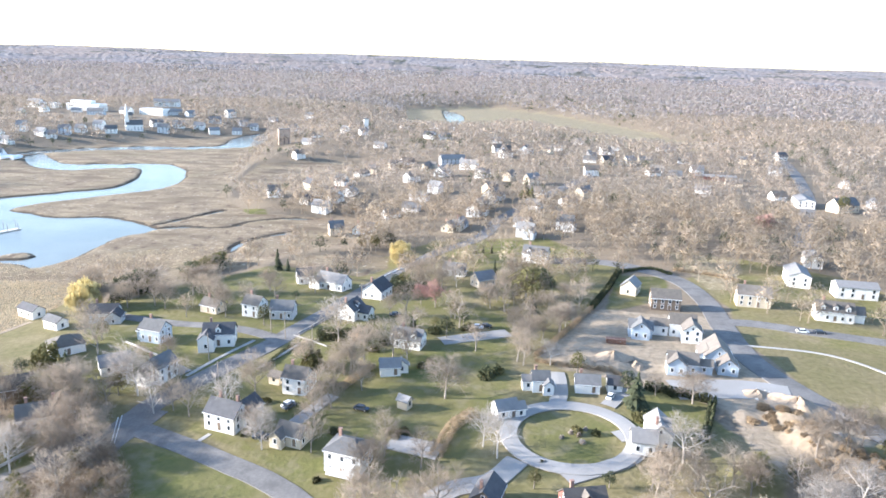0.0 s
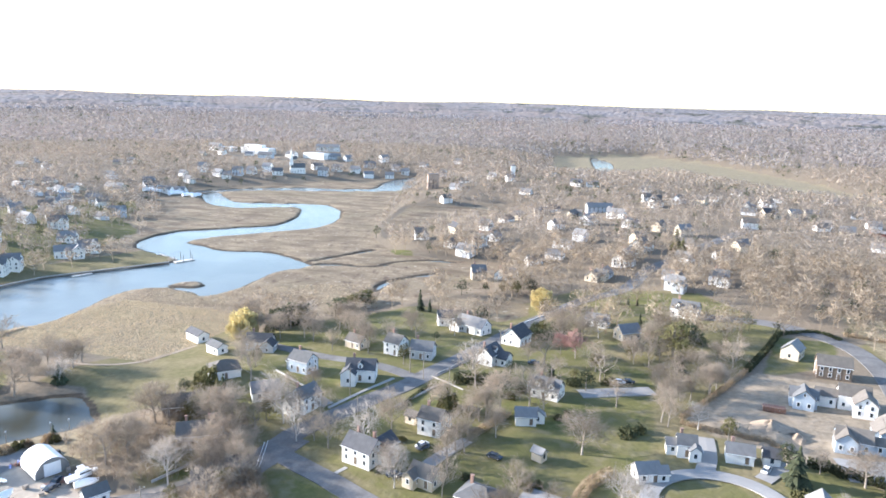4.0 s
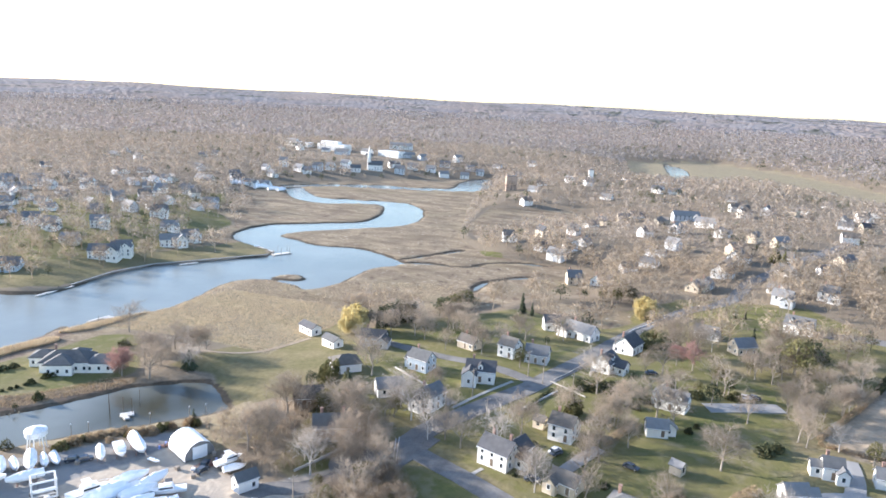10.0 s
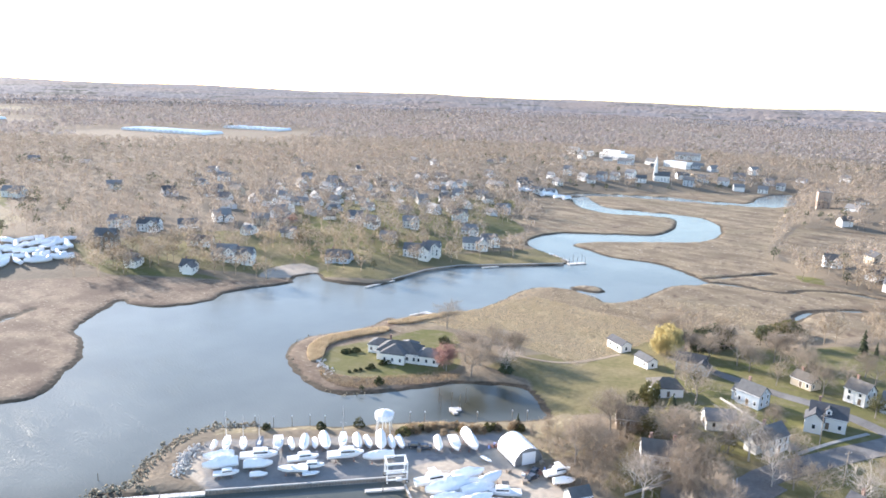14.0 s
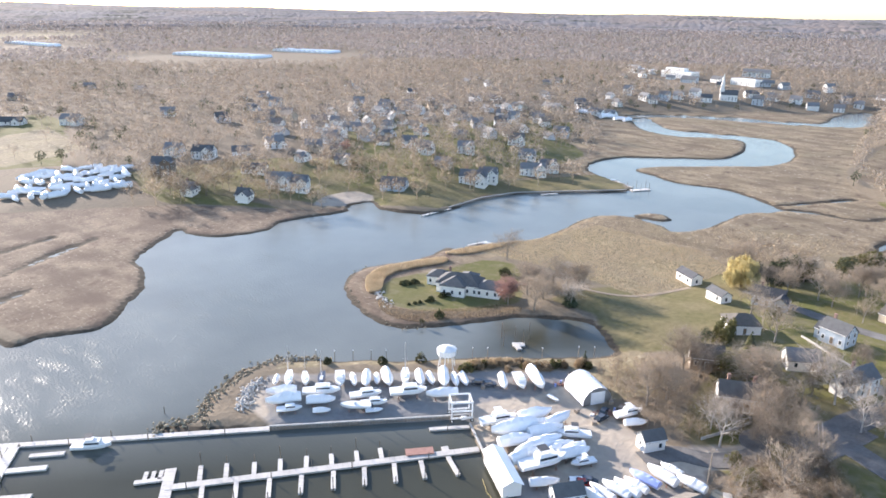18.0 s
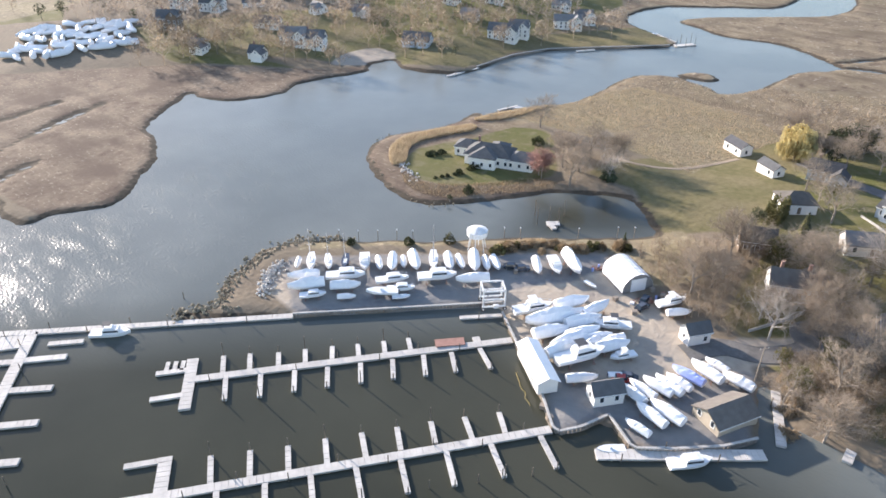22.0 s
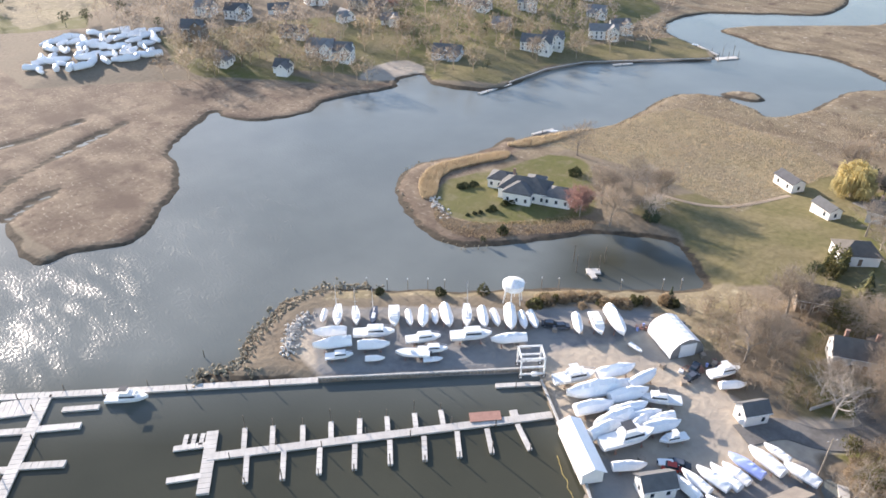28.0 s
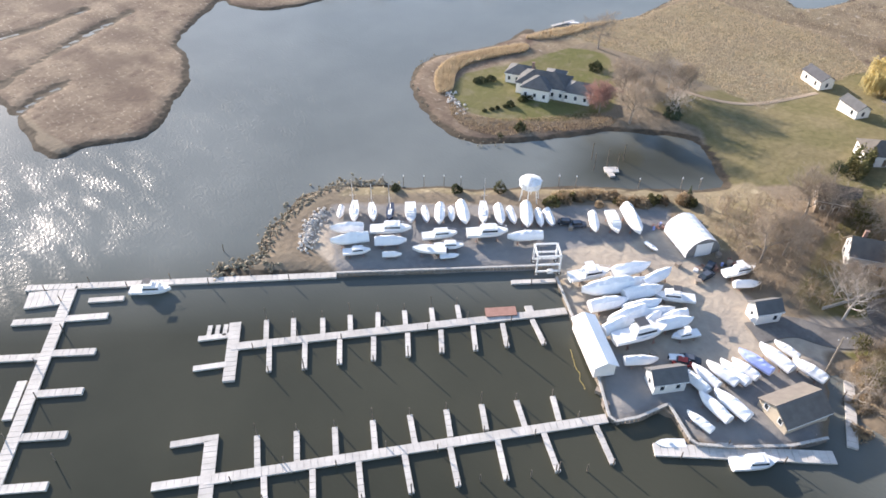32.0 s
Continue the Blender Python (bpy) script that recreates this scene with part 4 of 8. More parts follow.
# ---- plant kit ----
def branching(seed, height, spread, levels=3, kids=5, trunk_r=0.26, clear=0.3, lean=0.06):
    """The limbs of a leafless tree and the ends where its twigs begin."""
    rnd = random.Random(seed)
    s, tips = Shape(), []
    up = Vector((0, 0, 1))

    def grow(a, way, length, r, lev):
        b = a + way * length * 0.5
        bend = (way + Vector((rnd.uniform(-1, 1), rnd.uniform(-1, 1), rnd.uniform(-0.15, 0.5))) * 0.25).normalized()
        c = b + bend * length * 0.5
        n = 6 if lev == 0 else 3
        if lev < levels:
            s.tube(a, b, r, r * 0.75, n, cap=False)
            s.tube(b, c, r * 0.75, r * 0.4, n, cap=False)
        else:
            u = way.orthogonal().normalized() * r
            s.poly([a - u, a + u, c], [(0, 1, 2)])
            s.poly([a - u.cross(way), a + u.cross(way), c], [(0, 1, 2)])
        if lev >= levels:
            tips.append((b, bend, length)), tips.append((c, bend, length))
            return
        count = kids + 3 if lev == 0 else kids if lev == 1 else max(2, kids - 1)
        turn = rnd.uniform(0, 6.28)
        for k in range(count):
            f = (k + rnd.random()) / count
            f = clear + (1 - clear) * f if lev == 0 else 0.25 + 0.75 * f
            q = a.lerp(b, f * 2) if f < 0.5 else b.lerp(c, f * 2 - 1)
            an = turn + k * 2.4 + rnd.uniform(-0.5, 0.5)
            side = way.orthogonal().normalized()
            side = (math.cos(an) * side + math.sin(an) * way.cross(side)).normalized()
            w = (way * (0.3 + 0.6 * f) + side * spread * rnd.uniform(0.7, 1.1) + up * 0.28).normalized()
            grow(q, w, length * rnd.uniform(0.5, 0.7) * (1.1 - 0.3 * f), max(0.03, r * (0.52 - 0.12 * f)), lev + 1)
    grow(Vector((0, 0, -0.4)), Vector((rnd.uniform(-lean, lean), rnd.uniform(-lean, lean), 1)).normalized(), height * 0.66, trunk_r, 0)
    return s, tips


def twigs(tips, seed, per=5, length=1.2, wide=0.022, droop=0.0):
    """Fine forked twigs at the ends of the limbs."""
    rnd = random.Random(seed)
    s = Shape()
    for a, way, ln in tips:
        for k in range(per):
            w = (way + Vector((rnd.gauss(0, 1), rnd.gauss(0, 1), rnd.gauss(0.2, 0.8) - droop)) * 0.7).normalized()
            q = a - way * ln * rnd.uniform(0.0, 0.45)
            e = q + w * length * rnd.uniform(0.5, 1.2)
            u = w.orthogonal().normalized() * wide * rnd.uniform(0.7, 1.4)
            if droop:
                e2 = e + Vector((w.x * 0.3, w.y * 0.3, -droop * length * rnd.uniform(0.6, 1.6)))
                s.poly([q, e - u, e2, e + u], [(0, 1, 2, 3)])
            else:
                h = q.lerp(e, rnd.uniform(0.3, 0.6))
                v = u.cross(w).normalized()
                g = h + (w + v * rnd.choice((-0.8, 0.8))).normalized() * length * 0.5
                s.poly([q - u, q + u, e], [(0, 1, 2)])
                s.poly([h - u, h + u, g], [(0, 1, 2)])
    return s


def fir_shape(seed, height, r, tiers=11, per=11, flat=0.35):
    """An evergreen as tiers of ragged drooping sprays."""
    rnd = random.Random(seed)
    s = Shape()
    for i in range(tiers):
        f = i / tiers
        z = height * (0.06 + 0.92 * f)
        rad = r * (1 - f) ** 0.8 * rnd.uniform(0.8, 1.15) + 0.15
        for k in range(max(4, int(per * (1.15 - f)))):
            a = rnd.uniform(0, 2 * math.pi)
            q = rad * rnd.uniform(0.65, 1.2)
            c, n = math.cos(a), math.sin(a)
            wd = 0.35 * rad * rnd.uniform(0.6, 1.2) + 0.12
            tip = (c * q, n * q, z - q * flat * rnd.uniform(0.4, 1.3))
            top = (0, 0, z + height / tiers * rnd.uniform(0.7, 1.4))
            l, rr = (c * q * 0.55 - n * wd, n * q * 0.55 + c * wd, z - 0.1 * q), (c * q * 0.55 + n * wd, n * q * 0.55 - c * wd, z - 0.1 * q)
            mid = (c * q * 0.55, n * q * 0.55, z + 0.22 * q)
            s.poly([top, l, tip, rr, mid], [(0, 1, 4), (0, 4, 3), (1, 2, 4), (4, 2, 3)])
    return s


def clump_shape(seed, rx, ry, h, n=240, leaf=0.35, thin=0.8):
    """A shrub: many small leaf clumps in a rounded, uneven shell."""
    rnd = random.Random(seed)
    s = Shape()
    for i in range(n):
        a, e = rnd.uniform(0, 2 * math.pi), math.asin(rnd.uniform(-0.1, 1))
        lump = 1 + 0.22 * math.sin(3 * a + seed) * math.cos(2 * e + seed)
        q = rnd.uniform(0.72, 1.05) * lump
        c = Vector((math.cos(a) * math.cos(e) * rx * q, math.sin(a) * math.cos(e) * ry * q, max(0.05, math.sin(e) * h * q)))
        u = Vector((rnd.gauss(0, 1), rnd.gauss(0, 1), rnd.gauss(0, 1))).normalized()
        v = u.orthogonal().normalized()
        l = leaf * rnd.uniform(0.6, 1.5)
        s.poly([c - u * l, c + v * l * thin, c + u * l, c - v * l * thin + Vector((0, 0, l * 0.3 * thin))], [(0, 1, 2, 3)])
    return s


def template(seed, twig_n, limb_n, tw=0.28, tl=2.2, flat=0.5, lobes=6, low=0.0):
    """A cheap tree of unit height for distant woods: a trunk, limbs and a crown of several lobes of fine triangles."""
    rnd = random.Random(seed)
    tri = [((-0.022, 0, 0), (0.022, 0, 0), (0, 0, 0.75)), ((0, -0.022, 0), (0, 0.022, 0), (0, 0, 0.75))]
    nor = [(0, -1, 0), (1, 0, 0)]
    for i in range(limb_n):
        a, z = rnd.uniform(0, 6.28), rnd.uniform(0.2, 0.5)
        e = Vector((math.cos(a) * 0.3, math.sin(a) * 0.3, z + rnd.uniform(0.2, 0.4)))
        tri.append(((0, 0, z), (0.0, 0.0, z + 0.03), tuple(e)))
        nor.append(tuple(Vector((-e.y, e.x, 0)).normalized()))
    heads = [(Vector((rnd.uniform(-0.06, 0.06), rnd.uniform(-0.06, 0.06), 0.72 - low * 0.3)), 0.27)]
    for k in range(lobes):
        a, q = k * 6.28 / lobes + rnd.uniform(-0.4, 0.4), rnd.uniform(0.16, 0.28)
        heads.append((Vector((math.cos(a) * q, math.sin(a) * q, rnd.uniform(0.46, 0.72) - low * 0.3)), rnd.uniform(0.15, 0.23)))
    for i in range(twig_n):
        o, r = heads[0] if rnd.random() < 0.25 else rnd.choice(heads)
        d = Vector((rnd.gauss(0, 1), rnd.gauss(0, 1), rnd.gauss(0.45, 0.9))).normalized()
        c = o + d * r * rnd.uniform(0.7, 1.08)
        if rnd.random() < flat:
            n = (d + Vector((rnd.gauss(0, 0.3), rnd.gauss(0, 0.3), rnd.gauss(0, 0.3)))).normalized()
            u = n.orthogonal().normalized()
            u = (u * math.cos(i) + n.cross(u) * math.sin(i)) * tl / 12 * rnd.uniform(0.4, 1.0)
            v = n.cross(u).normalized() * tw / 12 * rnd.uniform(0.9, 2.0)
        else:
            u = (d + Vector((rnd.gauss(0, 0.4), rnd.gauss(0, 0.4), rnd.gauss(0.3, 0.3)))).normalized() * tl / 12 * rnd.uniform(0.5, 1.2)
            v = u.orthogonal().normalized() * tw / 12 * rnd.uniform(0.5, 1.2)
        face = v.cross(u)
        if face.dot(d) < 0:
            v = -v
        out = (d * 0.75 + (c - Vector((0, 0, 0.45))).normalized() * 0.6 + Vector((rnd.gauss(0, 0.18), rnd.gauss(0, 0.18), rnd.gauss(0, 0.18)))).normalized()
        tri.append((tuple(c - u * 0.5 - v), tuple(c - u * 0.5 + v), tuple(c + u * 0.6)))
        nor.append(tuple(out))
    return np.stack([np.array(tri), np.repeat(np.array(nor, float)[:, None], 3, 1)])


TREES = {}


def proto(key):
    """Trunk and crown meshes of one kind of tree, made once."""
    if key in TREES:
        return TREES[key]
    kind, i = key
    sd = i * 31 + sum(map(ord, kind))
    if kind in ("bare", "pale", "bud"):
        s, tips = branching(sd, 12, 0.85 + 0.12 * (i % 3), 3, 4 + i % 2, 0.24, 0.26 + 0.06 * (i % 3))
        bark = M["birch"] if kind == "pale" else M["bark"]
        tw = {"bare": "twig", "pale": "twigp", "bud": "bud"}[kind]
        TREES[key] = s.mesh("trunk", bark), twigs(tips, sd, 7, 2.0, 0.017 if kind != "bud" else 0.04).mesh("crown", M[tw])
    elif kind == "willow":
        s, tips = branching(sd, 10, 0.9, 2, 6, 0.4, 0.3)
        TREES[key] = s.mesh("trunk", M["bark"]), twigs(tips, sd, 34, 1.5, 0.12, 1.7).mesh("crown", M["willow"])
    elif kind == "pine":
        tri = template(sd, 620, 10, 0.17, 1.15, 0.55, 9, 0.42)
        me = bpy.data.meshes.new("crown")
        me.from_pydata((tri[0, 12:].reshape(-1, 3) * np.array([8.0, 8.0, 10.0])).tolist(), [], np.arange(3 * (tri.shape[1] - 12)).reshape(-1, 3).tolist())
        me.attributes.new("custom_normal", "FLOAT_VECTOR", "POINT").data.foreach_set("vector", tri[1, 12:].ravel().astype(np.float32))
        me.materials.append(M["conifer" if i % 2 else "conifero"])
        TREES[key] = Shape().tube((0, 0, -0.3), (0, 0, 7), 0.24, 0.08, 6).mesh("trunk", M["bark"]), me
    elif kind in ("fir", "cedar"):
        wide = 2.6 if kind == "fir" else 1.7
        m = M["conifer" if (i % 3) else "conifero"] if kind == "fir" else M["conifer"]
        TREES[key] = Shape().tube((0, 0, -0.3), (0, 0, 7), 0.22, 0.05, 6).mesh("trunk", M["bark"]), fir_shape(sd, 10, wide, 13, 13).mesh("crown", m)
    return TREES[key]


def tree(kind, i, x, y, height, yaw=0.0, wide=1.0, label="", z=None):
    base = {"bare": 13.2, "pale": 13.2, "bud": 13.2, "willow": 11.0, "fir": 10.2, "cedar": 10.2, "pine": 10.0}[kind]
    trunk, crown = proto((kind, i))
    k = height / base
    name, lab, cat = {"bare": ("bare_tree", "leafless grey-brown deciduous tree with fine twigs", "tree"), "pale": ("pale_tree", "leafless pale-barked tree with spreading limbs", "tree"),
                      "bud": ("budding_tree", "deciduous tree with pinkish spring buds", "tree"), "willow": ("willow", "weeping willow with yellow spring strands", "tree"),
                      "fir": ("evergreen_tree", "dark green conifer with drooping boughs", "tree"), "cedar": ("cedar", "slender dark green cedar", "tree"), "pine": ("pine", "broad ragged dark green pine", "tree")}[kind]
    ob = thing(name, label or lab, cat, "", pose(x, y, ground_at(x, y) if z is None else z, 0, 0, yaw) @ Matrix.Diagonal((k * wide, k * wide, k, 1)))
    part("trunk", trunk, ob)
    part("crown", crown, ob)
    return ob


def shrub(x, y, r, h, mt="hedge", seed=0, label="rounded evergreen garden shrub", name="shrub"):
    return thing(name, label, "shrub", "", pose(x, y, ground_at(x, y), 0, 0, seed * 50), clump_shape(seed, r, r * 0.85, h, int(110 + 90 * r), 0.14 + 0.08 * r).mesh(name, M[mt]) if mt != "brush" else clump_shape(seed, r, r * 0.85, h, int(150 + 150 * r), 0.3 + 0.14 * r, 0.12).mesh(name, M[mt]))


def hedge(line, h, w, mt="hedge", label="clipped dark green boundary hedge"):
    """A hedge of many leaf clumps along a line."""
    line = smooth(line, n=6)
    rnd = random.Random(len(line))
    s = Shape()
    for a, b in zip(line[:-1], line[1:]):
        L = float(np.hypot(*(b - a)))
        for i in range(int(L * (22 if mt != "brush" else 44) * h)):
            f, u = rnd.random(), rnd.uniform(-1, 1)
            p = a + (b - a) * f
            z = rnd.uniform(0, 1)
            q = w / 2 * math.sqrt(max(0, 1 - 0.7 * z * z)) * (1 if u > 0 else -1) * rnd.uniform(0.7, 1.1) if rnd.random() < 0.7 else u * w / 2
            n = np.array([-(b - a)[1], (b - a)[0]]) / max(L, 0.01)
            c = Vector((p[0] + n[0] * q, p[1] + n[1] * q, 0))
            c.z = ground_at(c.x, c.y) + z * h * rnd.uniform(0.85, 1.08)
            d1 = Vector((rnd.gauss(0, 1), rnd.gauss(0, 1), rnd.gauss(0, 1))).normalized() * rnd.uniform(0.2, 0.45)
            d2 = d1.orthogonal() * (0.8 if mt != "brush" else 0.14)
            d1 = d1 * (1.0 if mt != "brush" else 1.6)
            s.poly([c - d1, c + d2, c + d1, c - d2], [(0, 1, 2, 3)])
    return thing("hedge", label, "hedge", "", None, s.mesh("hedge", M[mt]))


def low_wall(line, h, w, mt, label, name="low_wall"):
    """A low wall or fence of straight lengths that follows the ground."""
    line = smooth(line, n=5)
    s = Shape()
    for a, b in zip(line[:-1], line[1:]):
        n = np.array([-(b - a)[1], (b - a)[0]])
        n = n / max(np.hypot(*n), 0.01) * w / 2
        z0, z1 = ground_at(*a) - 0.3, ground_at(*b) - 0.3
        s.poly([(*(a - n), z0), (*(b - n), z1), (*(b + n), z1), (*(a + n), z0), (*(a - n), z0 + h + 0.3), (*(b - n), z1 + h + 0.3), (*(b + n), z1 + h + 0.3), (*(a + n), z0 + h + 0.3)],
               [(3, 2, 1, 0), (4, 5, 6, 7), (0, 1, 5, 4), (1, 2, 6, 5), (2, 3, 7, 6), (3, 0, 4, 7)])
    return tagged(new(name, s.mesh(name, M[mt])), label, "wall", kind="structure")


WHEEL, RIM = Shape().tube((0, -0.11, 0), (0, 0.11, 0), 0.33, 0.33, 12).mesh("tyre", M["tyre"]), Shape().tube((0, -0.115, 0), (0, 0.115, 0), 0.2, 0.2, 10).mesh("rim", M["alu"])


def car(x, y, yaw, paint="carw", tall=1.0):
    """A parked car: lofted body, glazed cabin and four wheels."""
    ob = thing("car", {"carw": "white", "card": "dark", "carr": "red"}[paint] + " car parked on a gravel drive", "car", "", pose(x, y, ground_at(x, y) + 0.12, 0, 0, yaw))
    prof = [(-2.2, 0.45, 0.75, 0.8), (-2.1, 0.35, 0.9, 0.86), (-0.9, 0.3, 0.95, 0.9), (0.8, 0.3, 0.95, 0.9), (1.9, 0.33, 0.82, 0.84), (2.2, 0.42, 0.7, 0.7)]
    part("body", Shape().loft([[(px, -hw, lo), (px, hw, lo), (px, hw * 0.96, hi), (px, -hw * 0.96, hi)] for px, lo, hi, hw in prof]).mesh("body", M[paint]), ob)
    part("cabin", Shape().loft([[(px, -hw, 0.92), (px, hw, 0.92), (px * 0.8 - 0.05, hw * 0.82, 1.42 * tall), (px * 0.8 - 0.05, -hw * 0.82, 1.42 * tall)] for px, hw in ((-1.6, 0.8), (-0.4, 0.86), (1.1, 0.8))]).mesh("cabin", M["glass"]), ob, "dark glazed cabin")
    part("roof", Shape().box(1.8, 1.35, 0.05, (-0.25, 0, 1.41 * tall)).mesh("roof", M[paint]), ob)
    for sx in (-1.35, 1.35):
        for sy in (-0.8, 0.8):
            w = part("wheel", WHEEL, ob, m=pose(sx, sy, 0.33))
            part("rim", RIM, w)
    return ob

# ---- houses of the village by the street ----
V = -22.0
house(-54.6, 168.7, V, 9.5, 7.0, 2, "white", "roofd", hgt=4.3, wings=((3.2, 4.5, 6.0, 6.0, 4.2, 90), (6.2, 2.5, 4.0, 4.0, 3.0, 0)), chim=2, label="white clapboard farmhouse with dark roof and wing")
house(-19.9, 150.6, V + 4, 9.5, 7.5, 2, "grey", "roof", "hip", chim=1, porch=1, hgt=4.9, label="tall pale grey house with hipped roof and porch")
house(-35.4, 161.2, V, 7.5, 5.5, 1, "tan", "roofb", wings=((-2.5, -2.8, 3.6, 3.6, 2.5, 90),), chim=0, hgt=2.6)
house(-39.5, 187.7, V + 8, 7.2, 6.2, 2, "white", "roofb", wings=((1.5, 4.2, 3.5, 3.5, 2.6, 0),), chim=1)
house(-46.9, 192.4, V, 3.6, 3.0, 1, "tan", "roofb", chim=0, detail=1, label="small wooden garden shed", category="shed", hgt=2.3)
house(-13.4, 198.4, V + 30, 6.2, 5.0, 1, "white", "roofl", chim=0, wings=((3.6, 0.4, 2.6, 4.0, 2.4, 90),))
house(-8.3, 219.1, V + 5, 9.5, 7.0, 1, "white", "roof", dormers=2, chim=1, wings=((-4.0, 1.5, 4.6, 5.5, 3.4, 90),), hgt=3.0)
house(-31.3, 246.7, V + 90, 8.5, 7.0, 1, "white", "roofd", dormers=1, chim=1, wings=((1.0, -5.0, 5.5, 5.0, 3.0, 90),), hgt=3.8)
house(-24.2, 275.8, V + 90, 10.0, 8.5, 1, "white", "roofd", dormers=0, chim=1, hgt=3.6)
house(-44.3, 287.8, V - 5, 14.0, 7.5, 1, "white", "roofl", chim=1, hgt=3.4, wings=((-6, -3, 5.5, 5.0, 3.0, 90),))
house(-57.9, 295.2, V + 40, 7.0, 6.5, 1, "white", "roof", chim=0, hgt=3.6)
house(-94.5, 222.0, V + 4, 8.2, 6.2, 2, "blue", "roof", chim=1, hgt=4.2, wings=((-4.8, 0.5, 3.2, 4.5, 2.6, 0),))
house(-72.2, 220.1, V + 30, 10.0, 7.0, 1, "white", "roofd", dormers=1, chim=1, hgt=4.0, wings=((-3.5, -4.0, 6.0, 5.0, 3.6, 90),))
house(-67.2, 246.5, V, 7.0, 6.5, 2, "white", "roofb", chim=1, hgt=4.4)
house(-56.4, 245.2, V + 20, 8.5, 7.0, 1, "grey", "roof", chim=1, hgt=3.2)
house(-84.1, 250.4, V - 4, 8.0, 5.5, 1, "tan", "roofb", chim=1)
house(-154.1, 252.0, V - 8, 9.5, 5.0, 1, "white", "roofd", chim=0, hgt=3.0, pitch=0.3, detail=1, label="long white garage with grey roof", category="garage")
house(-136.7, 237.0, V - 8, 8.0, 4.6, 1, "white", "roof", chim=0, hgt=2.8, pitch=0.3, detail=1, label="long grey shed with low roof", category="shed")
house(-121.5, 243.0, V + 30, 10.0, 6.5, 1, "grey", "roofd", chim=1, hgt=3.2, wings=((4.5, -3.5, 5.5, 5.0, 2.9, 90),))
house(-120.5, 213.1, V + 60, 10.0, 8.5, 1, "white", "roofb", "hip", chim=0, hgt=3.0)
house(-98.4, 199.7, V + 55, 9.0, 6.0, 1, "white", "roofl", chim=0, hgt=2.8, detail=1)
house(-82.9, 195.8, V + 90, 8.0, 6.5, 2, "white", "roof", chim=1, hgt=4.6, wings=((-4.5, 1.5, 4.0, 4.0, 2.6, 0),))
house(-104.8, 169.6, V + 50, 11.0, 7.0, 2, "white", "roofb", chim=2, hgt=3.7, wings=((5.5, 2.0, 6.0, 5.5, 4.0, 90),), label="white two-storey house with white chimneys")
house(-119.8, 183.9, V + 50, 9.0, 7.0, 1, "brown", "roofb", chim=0, hgt=3.2)
house(-7.8, 178.0, V - 10, 3.4, 2.6, 1, "tan", "roofl", chim=0, detail=1, hgt=2.3, label="pale green garden shed in a lawn", category="shed")
# houses round the circle drive
house(31.5, 189.1, 0, 5.0, 5.0, 1, "white", "roof", chim=1, hgt=3.4, wings=((-3.6, 0.5, 3.2, 3.6, 2.4, 0), (2.0, -2.6, 3.4, 3.0, 2.8, 90)))
house(45.3, 188.7, -6, 7.0, 5.0, 1, "white", "roof", chim=1, hgt=2.5)
house(53.4, 189.0, -6, 4.2, 4.2, 1, "white", "roofd", chim=0, detail=1, hgt=2.4, label="white double garage beside a cottage", category="garage")
house(19.8, 173.5, 20, 6.0, 5.0, 1, "white", "roofl", chim=0, wings=((3.6, -1, 3, 3.6, 2.4, 0),))
house(57.8, 160.7, 80, 9.5, 6.0, 1, "white", "roofl", chim=1, hgt=4.0, dormers=1, wings=((-5.0, 4.0, 6.0, 5.5, 3.2, 90),))
house(33.3, 132.4, 10, 9.0, 6.5, 1, "red", "roofb", chim=1, hgt=2.8, dormers=1)
house(12.7, 134.4, 70, 8.0, 6.0, 1, "brown", "roofd", chim=1, hgt=3.4)
# new houses on the building site
house(72.9, 232.8, -12, 8.0, 6.0, 1, "blue", "roof", chim=0, hgt=3.0, wings=((0, -1.6, 6.5, 6.0, 3.8, 90),), label="pale blue new cottage with gabled front")
house(88.2, 234.5, -12, 9.0, 7.0, 2, "white", "roofb", chim=0, hgt=4.2, wings=((2.5, -5.5, 7.0, 6.5, 4.2, 90), (-8.0, -1.0, 6.0, 5.0, 3.0, 0)))
house(78.0, 203.3, -12, 9.0, 6.5, 1, "blue", "roofb", chim=0, hgt=3.0, wings=((-2.0, -2.0, 6.0, 5.5, 3.4, 90), (6.5, 0.0, 5.0, 4.0, 2.5, 0)), label="grey-blue new cottage with gabled front")
house(91.3, 210.3, 78, 11.0, 8.5, 1, "blue", "roofb", chim=0, hgt=3.6, wings=((-7.0, -2.2, 7.0, 6.0, 2.8, 0), (0.5, 3.0, 7.0, 5.0, 2.8, 0)), label="grey-blue new house with two stepped gables")
house(90.3, 261.4, -8, 11.0, 7.0, 2, "brown", "roofb", chim=0, hgt=4.6)
house(81.7, 280.0, 60, 8.0, 6.5, 1, "tan", "roofl", chim=0, detail=1, hgt=3.6, label="tan barn with gabled end", category="barn")
house(127.1, 266.2, -14, 12.5, 7.5, 2, "tan", "roofb", chim=1, hgt=4.6)
house(151.8, 251.9, -16, 13.0, 7.5, 1, "white", "roofb", dormers=3, chim=1, hgt=3.6, wings=((8.0, 1.0, 5.0, 6.0, 3.0, 0),))
house(159.9, 297.2, 72, 17.0, 9.0, 2, "white", "roofl", chim=0, detail=1, pitch=0.22, label="long white apartment block with pale roof")
house(180.8, 324.5, 72, 12.0, 7.5, 2, "white", "roofl", chim=0, detail=1, pitch=0.22, label="long white apartment block with pale roof")
house(175.6, 279.4, -10, 16.0, 8.0, 2, "white", "roofl", chim=0, detail=1, pitch=0.22, label="long white apartment block with pale roof")
